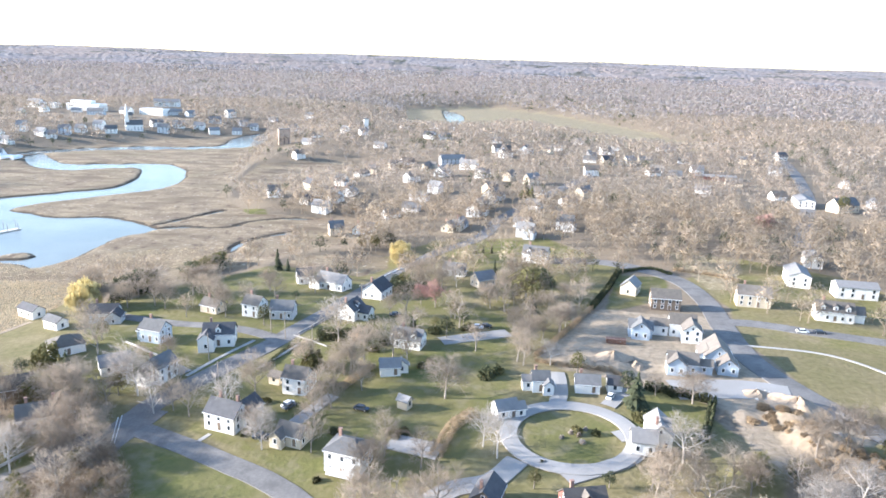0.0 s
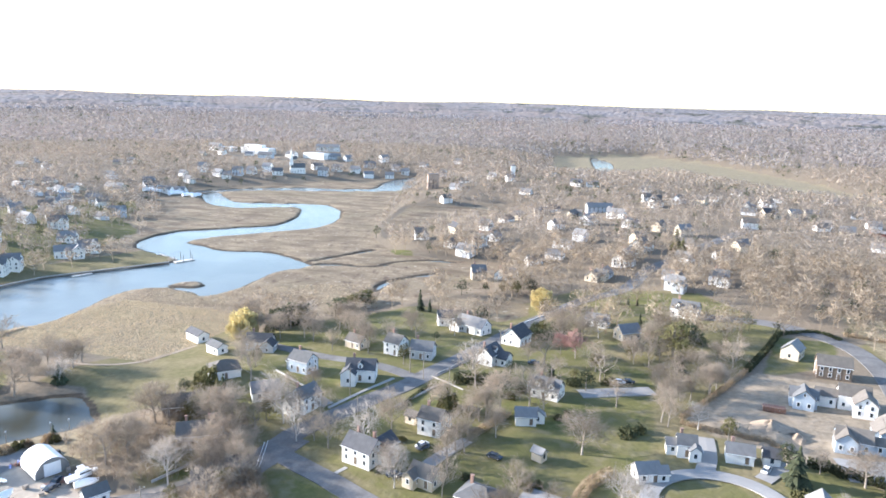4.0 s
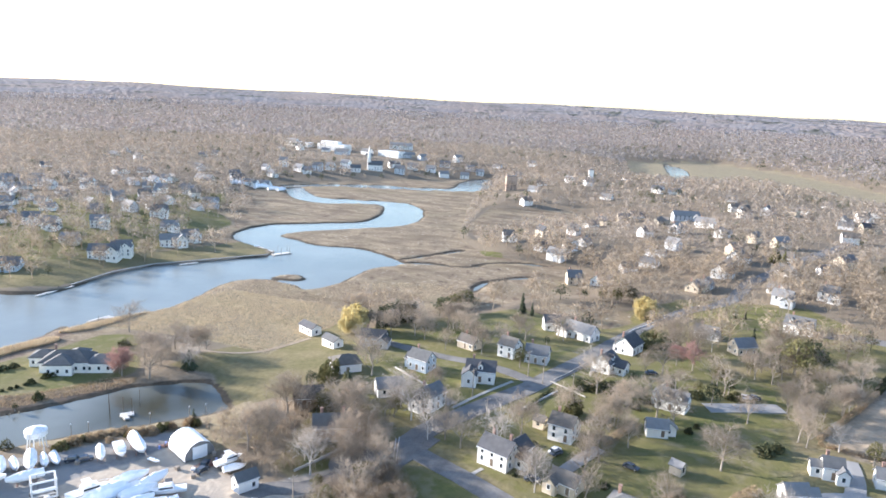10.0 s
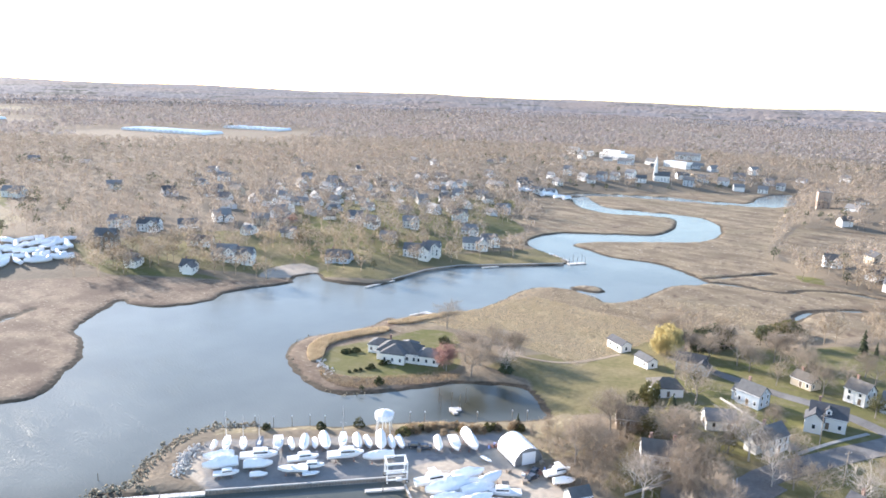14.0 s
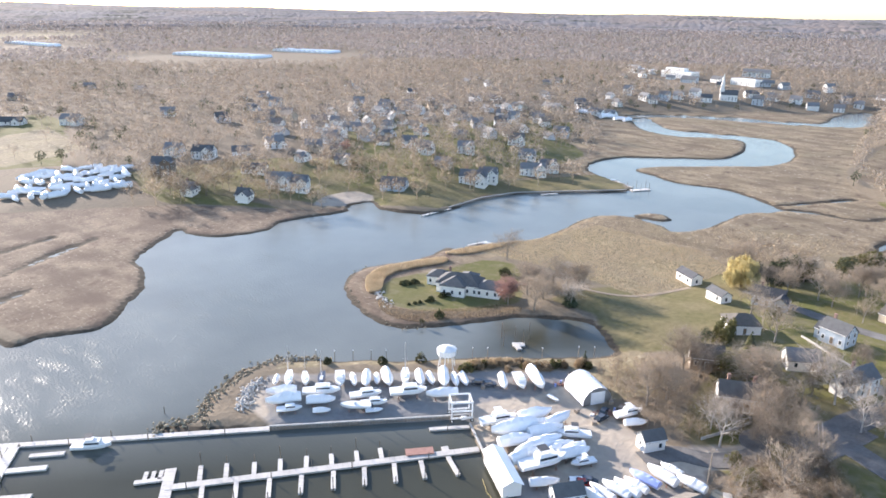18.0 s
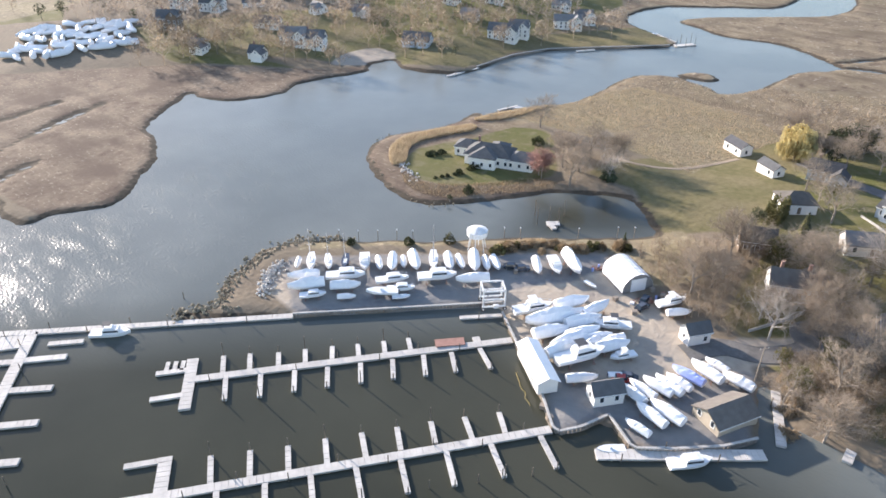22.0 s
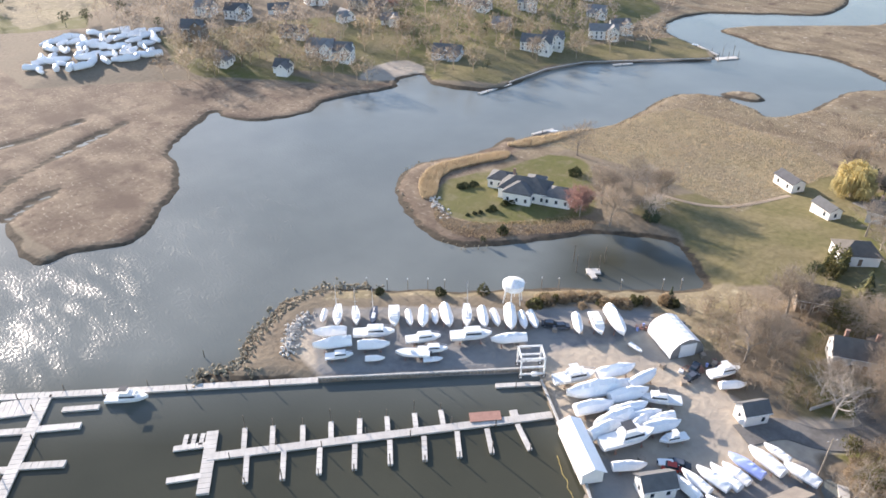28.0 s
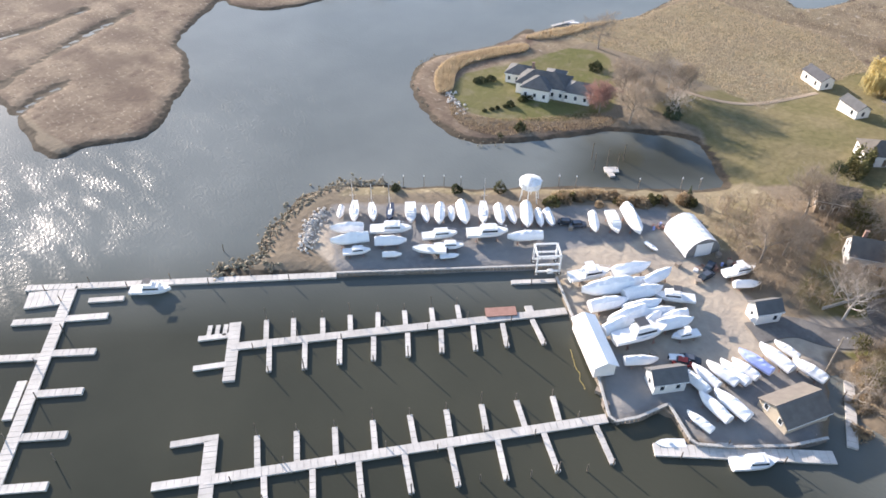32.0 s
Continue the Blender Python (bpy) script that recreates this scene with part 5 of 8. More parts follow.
house(246.8, 466.6, 75, 20.0, 11.0, 2, "white", "roofl", chim=0, detail=1, pitch=0.15, label="long pale building beside a shaded road")
house(265.6, 451.7, 20, 18.0, 10.0, 2, "tan", "roof", chim=1, detail=1)
house(224.1, 565.4, -10, 32.0, 9.0, 1, "red", "roofl", chim=0, detail=1, pitch=0.12, label="long low red school building in woods")
house(48.2, 328.8, -20, 12.0, 8.0, 1, "white", "roof", chim=1, dormers=2, hgt=3.8)
house(8.5, 311.1, -15, 10.0, 6.0, 1, "white", "roofl", chim=1, hgt=2.8, wings=((3.5, -2.5, 4.5, 4, 2.6, 90),))
house(20.5, 291.2, 30, 9.0, 7.0, 1, "tan", "roofl", chim=0, hgt=3.2)
# houses on the far side of the street
SPOTS = [(-58.7, 393.5, 12), (-44.4, 397.5, 12), (6.5, 389.4, 11), (13.1, 396.5, 10), (48.6, 375.9, 14), (49.4, 397.6, 14), (26.9, 440.3, 20), (35.9, 467.9, 22), (22.6, 424.9, 13), (73.0, 391.1, 14),
         (-115.4, 483.3, 12), (-88.3, 465.4, 16), (-69.9, 470.4, 13), (-62.1, 484.7, 14), (-94.9, 512.1, 16), (-73.9, 526.4, 12), (-57.0, 606.8, 14), (-40.7, 643.8, 18), (-30.1, 660.8, 18), (-11.5, 616.6, 24), (11.3, 645.8, 34), (25.4, 604.6, 22),
         (1.1, 564.3, 16), (32.5, 553.2, 14), (84.9, 697.9, 18), (66.5, 712.4, 14), (140.3, 665.0, 16), (151.6, 631.7, 18), (163.7, 697.5, 16), (341.6, 703.3, 16), (-12.6, 800.6, 18), (57.3, 705.0, 14)]
rs = random.Random(5)
for x, y, w in SPOTS:
    w *= 0.68
    house(x, y, rs.choice((V, V + 90, V + 40, V - 30)), w, rs.uniform(6.5, 8.5), rs.choice((1, 2, 2)), rs.choice(("white", "white", "white", "grey", "tan")), rs.choice(("roof", "roofl", "roofd", "roofb")),
          chim=1 if w < 16 else 0, detail=1, wings=((w * 0.35, -4, 6, 6, 3.4, 90),) if rs.random() < 0.5 else ())
# houses on the west bank
WEST = [(-449.3, 188.5, 13, 3, "brown"), (-488.9, 216.8, 12, 2, "white"), (-468.9, 226.6, 15, 2, "white"), (-408.8, 182.5, 8, 1, "white"), (-379.3, 197.8, 8, 1, "white"), (-417.3, 230.0, 16, 1, "white"),
        (-383.3, 223.8, 15, 2, "white"), (-374.3, 229.5, 13, 2, "white"), (-338.8, 270.8, 16, 1, "blue"), (-315.6, 314.9, 18, 2, "white"), (-314.9, 327.5, 12, 2, "white"), (-308.2, 365.8, 18, 2, "white"),
        (-308.5, 382.3, 12, 2, "white"), (-334.8, 396.7, 12, 1, "white"), (-375.8, 503.2, 14, 2, "blue"), (-364.7, 424.0, 13, 2, "white"), (-368.0, 369.0, 12, 2, "white"), (-350.9, 326.4, 11, 1, "tan")]
for x, y, w, st, wl in WEST:
    w *= 0.92
    house(x, y, 35 + rs.uniform(-12, 12), w, rs.uniform(7.5, 9.5), st, wl, rs.choice(("roof", "roofl", "roof")), chim=1, detail=2, wings=((w * 0.3, -3.5, 6.5, 6, 2.75 * st, 90),), dormers=1 if st == 1 and w > 11 else 0)
BACK = [(-464.8, 278.1, 16), (-439.4, 292.2, 15), (-453.2, 318.5, 16), (-402.4, 285.8, 13), (-473.3, 363.4, 34), (-442.3, 364.2, 16), (-616.7, 361.3, 18), (-581.1, 307.8, 14), (-558.6, 399.0, 14), (-580.0, 458.2, 14),
        (-548.8, 466.2, 18), (-506.2, 464.6, 16), (-489.8, 488.8, 16), (-403.1, 348.6, 14), (-658.8, 219.7, 22), (-699.6, 187.2, 30), (-804.9, 347.2, 18), (-640.5, 292.2, 16), (-893.1, 331.2, 16), (-853.2, 242.3, 20), (-451.9, 604.7, 30),
        (-428.0, 454.5, 12), (-433.7, 501.0, 14), (-694.2, 426.8, 18), (-383.7, 345.4, 12), (-421.1, 535.4, 14), (-425.6, 643.1, 26), (-415.8, 654.8, 20), (-438.1, 641.5, 20), (-424.8, 271.5, 13), (-426.5, 301.3, 12), (-536.0, 586.2, 16)]
for x, y, w in BACK:
    w *= 0.75
    house(x, y, 35 + rs.uniform(-50, 50), w, rs.uniform(7, 9), rs.choice((1, 2)), rs.choice(("white", "white", "white", "grey", "tan")), rs.choice(("roof", "roofl", "roofl")), chim=0, detail=1, wings=((w * 0.3, -4, 6, 6, 3, 90),))
# the town at the head of the river
TOWN = [(-429.4, 761.2, 20), (-416.2, 755.8, 16), (-413.5, 778.2, 18), (-404.7, 795.9, 16), (-394.9, 819.7, 18), (-376.7, 808.9, 20), (-349.7, 875.0, 26), (-325.9, 881.7, 22), (-303.1, 889.9, 20), (-298.9, 938.8, 26), (-295.6, 996.5, 22),
        (-262.3, 942.2, 18), (-371.0, 974.4, 30), (-427.8, 967.8, 26), (-453.7, 937.4, 34), (-573.0, 1007.9, 36), (-416.8, 1085.4, 60), (-342.2, 972.2, 22), (-438.6, 713.5, 18), (-458.8, 776.0, 16), (-330.0, 842.9, 20), (-255.8, 888.9, 18), (-245.7, 932.3, 16), (-7.8, 940.0, 22), (14.8, 950.6, 26), (-186.6, 898.1, 16)]
for x, y, w in TOWN:
    w *= 0.62
    house(x, y, rs.uniform(-30, 60), w, rs.uniform(8, 10), rs.choice((2, 2, 3)), rs.choice(("white", "white", "white", "grey")), rs.choice(("roofl", "roof", "roofl")), chim=0, detail=1)
house(-489.8, 986.9, -14, 52.0, 18.0, 3, "white", "roofw", "flat", chim=0, detail=1, hgt=8.5, wings=((-6, 0, 32, 10, 12.5, 0),), label="long white stacked factory building with window bands", category="factory")
house(-551.3, 1007.3, -14, 26.0, 14.0, 2, "white", "roofw", "flat", chim=0, detail=1, hgt=6, label="low white works building", category="factory")
house(-389.6, 970.1, -14, 36.0, 18.0, 2, "white", "roofw", "flat", chim=0, detail=1, hgt=7.5, label="white hall with flat roof", category="warehouse")
house(-170.0, 766.6, 20, 12.0, 9.0, 3, "brick", "roof", "flat", chim=0, detail=1, hgt=16, label="square brick church tower with hall", category="church")
house(-90.9, 861.3, 10, 5.5, 5.5, 3, "white", "roof", "hip", chim=0, detail=1, hgt=14, label="white belfry tower above trees", category="tower")


def church(x, y):
    ob = thing("church", "white church with a tall pointed steeple", "church", m=pose(x, y, ground_at(x, y), 0, 0, 25))
    rnd = random.Random(3)
    block(ob, Matrix.Identity(4), 18, 10, 7, 5, "gable", M["white"], M["roof"], 1, rnd, storeys=2)
    part("tower", Shape().box(4.6, 4.6, 13).box(3.6, 3.6, 5, (0, 0, 13)).mesh("tower", M["white"]), ob, m=pose(-8, 0, 0))
    part("spire", Shape().tube((0, 0, 18), (0, 0, 31), 2.1, 0.15, 8).mesh("spire", M["white"]), ob, m=pose(-8, 0, 0))


church(-361.6, 836.7)


def greenhouses(x, y, yaw, n, length):
    ob = thing("greenhouse_range", "range of white plastic greenhouses side by side", "greenhouse", m=pose(x, y, ground_at(x, y), 0, 0, yaw))
    ring = [(6 * math.cos(a), 5 * math.sin(a)) for a in np.linspace(0, math.pi, 9)]
    me = Shape().loft([[(xx, yy, zz) for xx, zz in ring] for yy in (-length / 2, length / 2)]).mesh("tunnel", M["wrap"])
    for i in range(n):
        part("tunnel", me, ob, m=pose((i - n / 2) * 12.2, 0, 0))


greenhouses(-1244.1, 719.9, 18, 15, 60)
greenhouses(-1251.3, 918.0, 18, 11, 50)
greenhouses(-1763.2, 576.2, 10, 14, 30)

# ---- island house ----
house(-213.1, 182.8, 25, 16.0, 10.0, 1, "white", "roof", "hip", chim=1, hgt=3.4, dormers=0, wings=((-1.0, -3.5, 8.5, 9.0, 3.6, 90), (11.5, -1.0, 9.0, 8.0, 3.0, 0), (-9.5, 4.5, 8.0, 7.0, 3.0, 0), (2.5, 3.0, 7.0, 6.0, 4.2, 90)),
      label="sprawling white house with grey hipped roofs on a point")
HOMES = [o for o in bpy.data.objects if o.parent is None and "category" in o.keys() and o["category"] in ("house", "shed", "garage", "barn", "church", "factory", "warehouse", "tower")]
HOME_AT = np.array([o.location[:2] for o in HOMES])

# ---- trees by themselves ----
for x, y, h in ((-135.8, 256.8, 12.5), (-17.9, 338.2, 11.5)):
    tree("willow", 0, x, y, h, 40, 1.25)
for k, (x, y, h) in enumerate(((-77.1, 175.4, 14), (-42.8, 157.6, 13))):
    tree("pale", k, x, y, h, 70 * k, 0.9)
for k, (x, y, h) in enumerate(((-55.8, 173.8, 15), (-91.5, 151.4, 13), (16.3, 153.0, 14), (-96.8, 158.7, 15), (-11.6, 154.5, 13), (13.1, 158.1, 12), (-91.0, 158.6, 11), (-86.9, 160.7, 12), (-86.8, 168.4, 9), (-30.1, 156.1, 11), (-29.2, 187.5, 12), (-24.7, 198.4, 12), (-30.9, 177.9, 13), (-20.9, 187.6, 11), (30.5, 216.9, 12), (37.6, 227.3, 12), (44.4, 232.9, 11), (26.7, 207.5, 13), (-17.1, 249.1, 9), (-84.1, 205.9, 10), (-82.6, 188.5, 11), (-91.7, 188.4, 10), (-91.4, 201.9, 9), (-75.1, 188.5, 12), (-83.7, 253.9, 13), (-77.4, 243.7, 13), (-71.7, 253.9, 12), (-92.1, 243.9, 10), (-95.7, 273.8, 12), (-3.7, 134.5, 9), (60.5, 139.8, 12), (54.6, 141.8, 11), (64.8, 185.8, 8))):
    tree("pale" if k in (0, 2, 5) else "bare", k % 3, x, y, h, 60 * k, 1.0)
for k, (x, y, h) in enumerate(((-0.1, 260.1, 12), (-191.6, 183.9, 11), (-193.7, 185.2, 9), (-5.8, 263.8, 9), (-418.8, 302.2, 10), (180.8, 377.9, 14))):
    tree("bud", k % 2, x, y, h, 50 * k, 1.15)
for k, (x, y, h) in enumerate(((-128.1, 274.2, 9), (-124.2, 277.8, 12), (-119.3, 277.2, 10), (-108.4, 300.2, 10), (-103.8, 305.5, 11), (-99.3, 309.6, 11), (-74.9, 317.0, 11), (-69.9, 316.1, 7), (-32.3, 355.5, 11), (-25.2, 359.7, 10), (-40.1, 359.2, 8), (-49.1, 358.8, 7),
                                 (36.6, 270.7, 15), (42.9, 274.5, 15), (38.8, 260.1, 12), (-17.7, 291.7, 7), (-14.0, 291.4, 8), (-10.2, 289.1, 8), (-6.6, 290.6, 7), (26.5, 306.2, 8), (30.9, 270.8, 8), (36.8, 253.5, 9), (7.4, 246.6, 9), (4.1, 226.0, 9), (-38.5, 202.3, 8),
                                 (-22.0, 233.0, 7), (-32.7, 223.7, 5), (-28.5, 221.4, 5), (23.8, 140.5, 6), (41.0, 140.6, 5), (57.2, 178.9, 11), (56.5, 185.6, 9), (-113.8, 223.3, 8), (-112.0, 197.3, 8), (-111.5, 177.6, 9), (-124.2, 194.4, 8), (19.2, 346.0, 5), (23.5, 345.4, 5), (27.8, 344.8, 5),
                                 (-111.2, 192.4, 9), (-113.7, 182.0, 8), (-123.2, 254.6, 8), (-174.2, 197.4, 8), (-202.1, 150.2, 3), (32.4, 286.5, 9), (-8.1, 236.8, 6), (0.1, 234.2, 6), (10.3, 237.5, 7), (59.9, 476.7, 15), (112.7, 443.5, 12), (260.7, 442.8, 14), (61.2, 455.4, 13))):
    tree("cedar" if k in (6, 7, 19, 20, 36, 37, 38) else "pine" if k % 3 or k < 16 else "fir", k % 4, x, y, h, 37 * k, (1.0 if k % 3 else 1.2) * (1.35 if k < 6 or 12 <= k <= 14 else 1.1))

# ---- far houses among the trees ----
rf = random.Random(21)
WA, WB, WC = Vector((-459.2, 247.5)), Vector((-361.2, 489.0)), Vector((-591.6, 362.1))
for k in range(330):
    if k >= 130:
        u, v = rf.random(), rf.random()
        x, y = WA.lerp(WB, u) + (WC - WA) * v
    elif k < 70:
        u, v = rf.random(), rf.random()
        x, y = -760 + 620 * u + 120 * v, 330 + 120 * u + 620 * v
    else:
        x, y = rf.uniform(-80, 330), rf.uniform(380, 800)
    p = np.array([[x, y]])
    if water_side(p)[0] > -12 or any(inside(p, z)[0] for z in ZONES["marsh"]) or np.hypot(HOME_AT[:, 0] - x, HOME_AT[:, 1] - y).min() < 17:
        continue
    HOME_AT = np.vstack([HOME_AT, [[x, y]]])
    house(x, y, rf.uniform(-40, 60), rf.uniform(9, 13), rf.uniform(7, 8.5), rf.choice((1, 1, 2)), rf.choice(("white", "white", "white", "grey", "tan")), rf.choice(("roof", "roofl", "roofb", "roofl")), chim=0, detail=0)
HOMES = [o for o in bpy.data.objects if o.parent is None and "category" in o.keys() and o["category"] in ("house", "shed", "garage", "barn", "church", "factory", "warehouse", "tower")]
HOME_AT = np.array([o.location[:2] for o in HOMES])
CLEAR = [(-1195.6, 690.0, 190), (-1112.1, 748.9, 150), (-1165.5, 864.7, 110), (-1644.6, 534.8, 140), (-457.3, 920.1, 60), (-483.5, 907.5, 50), (-425.5, 922.0, 50), (-374.3, 931.0, 50), (-355.9, 822.4, 35), (-398.0, 1031.4, 45), (-162.9, 733.8, 25), (-8.6, 592.6, 30), (11.0, 620.0, 30), (237.7, 448.1, 26), (156.0, 289.2, 20), (171.5, 272.2, 20), (217.0, 546.4, 30)]

# ---- scattered trees and the woods ----
ROADLINES = [(smooth(l), w) for _, l, w, _, _ in ROADS]


THICKET = [pts(-141.9, 160.9, -136.5, 175.2, -121.8, 181.1, -106.1, 192.4, -87.0, 173.8, -96.0, 158.1, -108.4, 144.8, -120.2, 144.8, -133.8, 151.8), pts(-96.7, 139.9, -82.5, 160.0, -66.7, 138.0, -84.9, 121.5),
           pts(74.0, 397.6, 181.2, 418.2, 243.4, 371.8, 156.6, 305.2, 110.2, 322.4, 74.7, 334.6), pts(-204.4, 197.8, -180.4, 210.2, -165.1, 194.0, -178.5, 186.0, -188.4, 179.6),
           pts(-138.2, 206.1, -112.0, 197.3, -88.3, 198.5, -80.6, 179.3, -105.4, 184.3, -120.7, 177.3), pts(-112.5, 163.6, -89.4, 158.4, -79.7, 138.9, -89.1, 124.8), pts(48.5, 148.5, 69.0, 156.2, 60.3, 122.6, 39.4, 122.4)]


BARE = [pts(-165, 205, -148, 246, -128, 230, -126, 200, -128, 184, -148, 182, -156, 192),
        pts(-453.5, 86.5, -538.2, 115.9, -535.8, 137.0, -460.9, 176.0, -426.5, 166.3, -414.3, 141.3),
        pts(31.4, 207.9, 53.8, 243.6, 80.0, 305.7, 116.5, 293.6, 111.7, 253.6, 106.6, 216.9, 112.9, 192.4, 98.8, 164.9, 74.0, 162.3, 77.8, 180.0, 56.3, 195.0, 40.1, 203.2),
        pts(113.5, 247.8, 137.6, 240.5, 152.2, 224.0, 121.2, 173.1, 114.0, 194.5, 110.1, 214.5), pts(-81.9, 157.7, -62.2, 158.8, -36.9, 142.7, -23.9, 128.4, -74.2, 130.3, -78.4, 139.0),
        pts(-206.4, 59.5, -216.6, 74.6, -221.2, 98.3, -149.5, 172.7, -143.7, 161.6, -134.1, 152.6, -120.3, 145.4, -109.7, 142.5, -98.6, 144.7, -87.2, 117.4, -121.6, 80.9, -153.9, 116.7),
        pts(-249.6, 155.5, -260.8, 176.0, -251.2, 223.7, -219.1, 220.5, -189.0, 179.0, -201.9, 144.0, -220.0, 138.6), pts(-219.1, 220.5, -163.7, 262.9, -123.9, 198.0, -137.6, 177.8, -144.5, 170.5, -163.3, 194.3, -179.8, 218.2, -205.6, 202.5)]


def open_ground(p, d):
    """How likely a tree is to stand on each spot."""
    c = np.where(d < -4, 0.72, 0.0)
    for name, f in (("lawn", 0.30), ("meadow", 0.05), ("marsh", 0.0), ("field", 0.02), ("dirt", 0.03), ("gravel", 0.0)):
        for poly in ZONES[name]:
            c = np.where(inside(p, poly), np.minimum(c, f), c)
    for line, w in ROADLINES:
        c = np.where(dist(p, line) < w / 2 + 3, 0, c)
    c = np.where(dist(p, np.column_stack([cx + 15 * np.cos(a), cy + 15 * np.sin(a)]), True) < 22, 0, c)
    for qx, qy, qr in CLEAR:
        c = np.where(np.hypot(p[:, 0] - qx, p[:, 1] - qy) < qr, 0.02, c)
    for poly in THICKET:
        c = np.where(inside(p, poly), 0.9 if poly is not THICKET[0] and poly is not THICKET[4] and poly is not THICKET[5] else 0.58, c)
    c = np.where(inside(p, WEST_VILLAGE) & (d < -6), np.where(d < -40, 0.66, 0.22), c)
    for poly in BARE:
        c = np.where(inside(p, poly), 0, c)
    near = np.full(len(p), 1e9)
    for h in HOME_AT:
        near = np.minimum(near, np.hypot(p[:, 0] - h[0], p[:, 1] - h[1]))
    far_off = np.hypot(p[:, 0], p[:, 1]) > 360
    return np.where(near < np.where(far_off | inside(p, WEST_VILLAGE), 4.2, 7.0), 0, np.where((near < 16) & ~far_off, c * 0.8, c))


rng = np.random.default_rng(11)


def scatter(r0, r1, step, az0=-98, az1=46):
    n = int(r1 / step)
    g = np.stack(np.meshgrid(np.arange(-n, n + 1), np.arange(-n, n + 1)), -1).reshape(-1, 2) * step
    g = g + rng.uniform(-0.45, 0.45, g.shape) * step
    r, az = np.hypot(g[:, 0], g[:, 1]), np.degrees(np.arctan2(g[:, 0], g[:, 1]))
    return g[(r > r0) & (r < r1) & (az > az0) & (az < az1)]


near = scatter(70, 470, 8.4)
near = near[(near[:, 1] > 60)]
dn = water_side(near)
near = near[rng.random(len(near)) < open_ground(near, dn)]
near = near[np.argsort(np.hypot(near[:, 0] + 40, near[:, 1] - 40))]
rest = near[250:]
for k, (x, y) in enumerate(near[:250]):
    q = rng.random()
    if q < 0.10:
        tree("pine", k % 4, x, y, rng.uniform(5, 10), rng.uniform(0, 360))
    else:
        tree("bare" if q < 0.86 else "pale", k % 6 if q < 0.86 else k % 3, x, y, rng.uniform(9, 14.5), rng.uniform(0, 360), rng.uniform(1.05, 1.4))


def woods(name, at, height, temps, material, label):
    """Many far trees joined into one mesh."""
    chunks, tones, ways = [], [], []
    pick = rng.integers(0, len(temps), len(at))
    for i, t in enumerate(temps):
        q = at[pick == i]
        if not len(q):
            continue
        h, an = rng.uniform(*height, len(q)), rng.uniform(0, 6.28, len(q))
        sp = h * rng.uniform(0.85, 1.25, len(q))
        c, s = np.cos(an), np.sin(an)
        tv, nv = t[0].reshape(-1, 3), t[1].reshape(-1, 3)
        x = (tv[None, :, 0] * c[:, None] - tv[None, :, 1] * s[:, None]) * sp[:, None] + q[:, 0, None]
        y = (tv[None, :, 0] * s[:, None] + tv[None, :, 1] * c[:, None]) * sp[:, None] + q[:, 1, None]
        z = tv[None, :, 2] * h[:, None] + ground_at(q[:, 0], q[:, 1])[:, None]
        chunks.append(np.stack([x, y, z], -1).reshape(-1, 3))
        ways.append(np.stack([nv[None, :, 0] * c[:, None] - nv[None, :, 1] * s[:, None], nv[None, :, 0] * s[:, None] + nv[None, :, 1] * c[:, None], np.repeat(nv[None, :, 2], len(q), 0)], -1).reshape(-1, 3))
        tones.append(np.repeat(rng.random(len(q)), len(tv)))
    v = np.vstack(chunks)
    n = len(v) // 3
    me = bpy.data.meshes.new(name)
    me.vertices.add(3 * n), me.loops.add(3 * n), me.polygons.add(n)
    me.vertices.foreach_set("co", v.ravel())
    me.loops.foreach_set("vertex_index", np.arange(3 * n))
    me.polygons.foreach_set("loop_start", 3 * np.arange(n))
    me.update(calc_edges=True)
    me.attributes.new("tone", "FLOAT", "POINT").data.foreach_set("value", np.concatenate(tones).astype(np.float32))
    me.attributes.new("custom_normal", "FLOAT_VECTOR", "POINT").data.foreach_set("vector", np.vstack(ways).ravel().astype(np.float32))
    me.materials.append(material)
    return tagged(new(name, me), label, "woods", kind="stuff")


def woods_material(name, a, b, c, trans=0.3, gaps=0.42):
    m = bpy.data.materials.new(name)
    m.use_nodes = True
    nt = m.node_tree
    at = nt.nodes.new("ShaderNodeAttribute")
    at.attribute_name = "tone"
    vec = nt.nodes.new("ShaderNodeTexCoord").outputs["Object"]
    col = blend(nt, at.outputs["Fac"], a, b)
    col = blend(nt, fractal(nt, vec, 0.006, 0.42, 0.62), col, c)
    bs = nt.nodes["Principled BSDF"]
    nt.links.new(col, bs.inputs["Base Color"])
    bs.inputs["Roughness"].default_value, bs.inputs["Specular IOR Level"].default_value = 0.95, 0.1
    see_through(nt, col, trans)
    o, mx, clear = nt.nodes["Material Output"], nt.nodes.new("ShaderNodeMixShader"), nt.nodes.new("ShaderNodeBsdfTransparent")
    mx.inputs[0].default_value = gaps
    nt.links.new(o.inputs["Surface"].links[0].from_socket, mx.inputs[1]), nt.links.new(clear.outputs[0], mx.inputs[2]), nt.links.new(mx.outputs[0], o.inputs["Surface"])
    return m


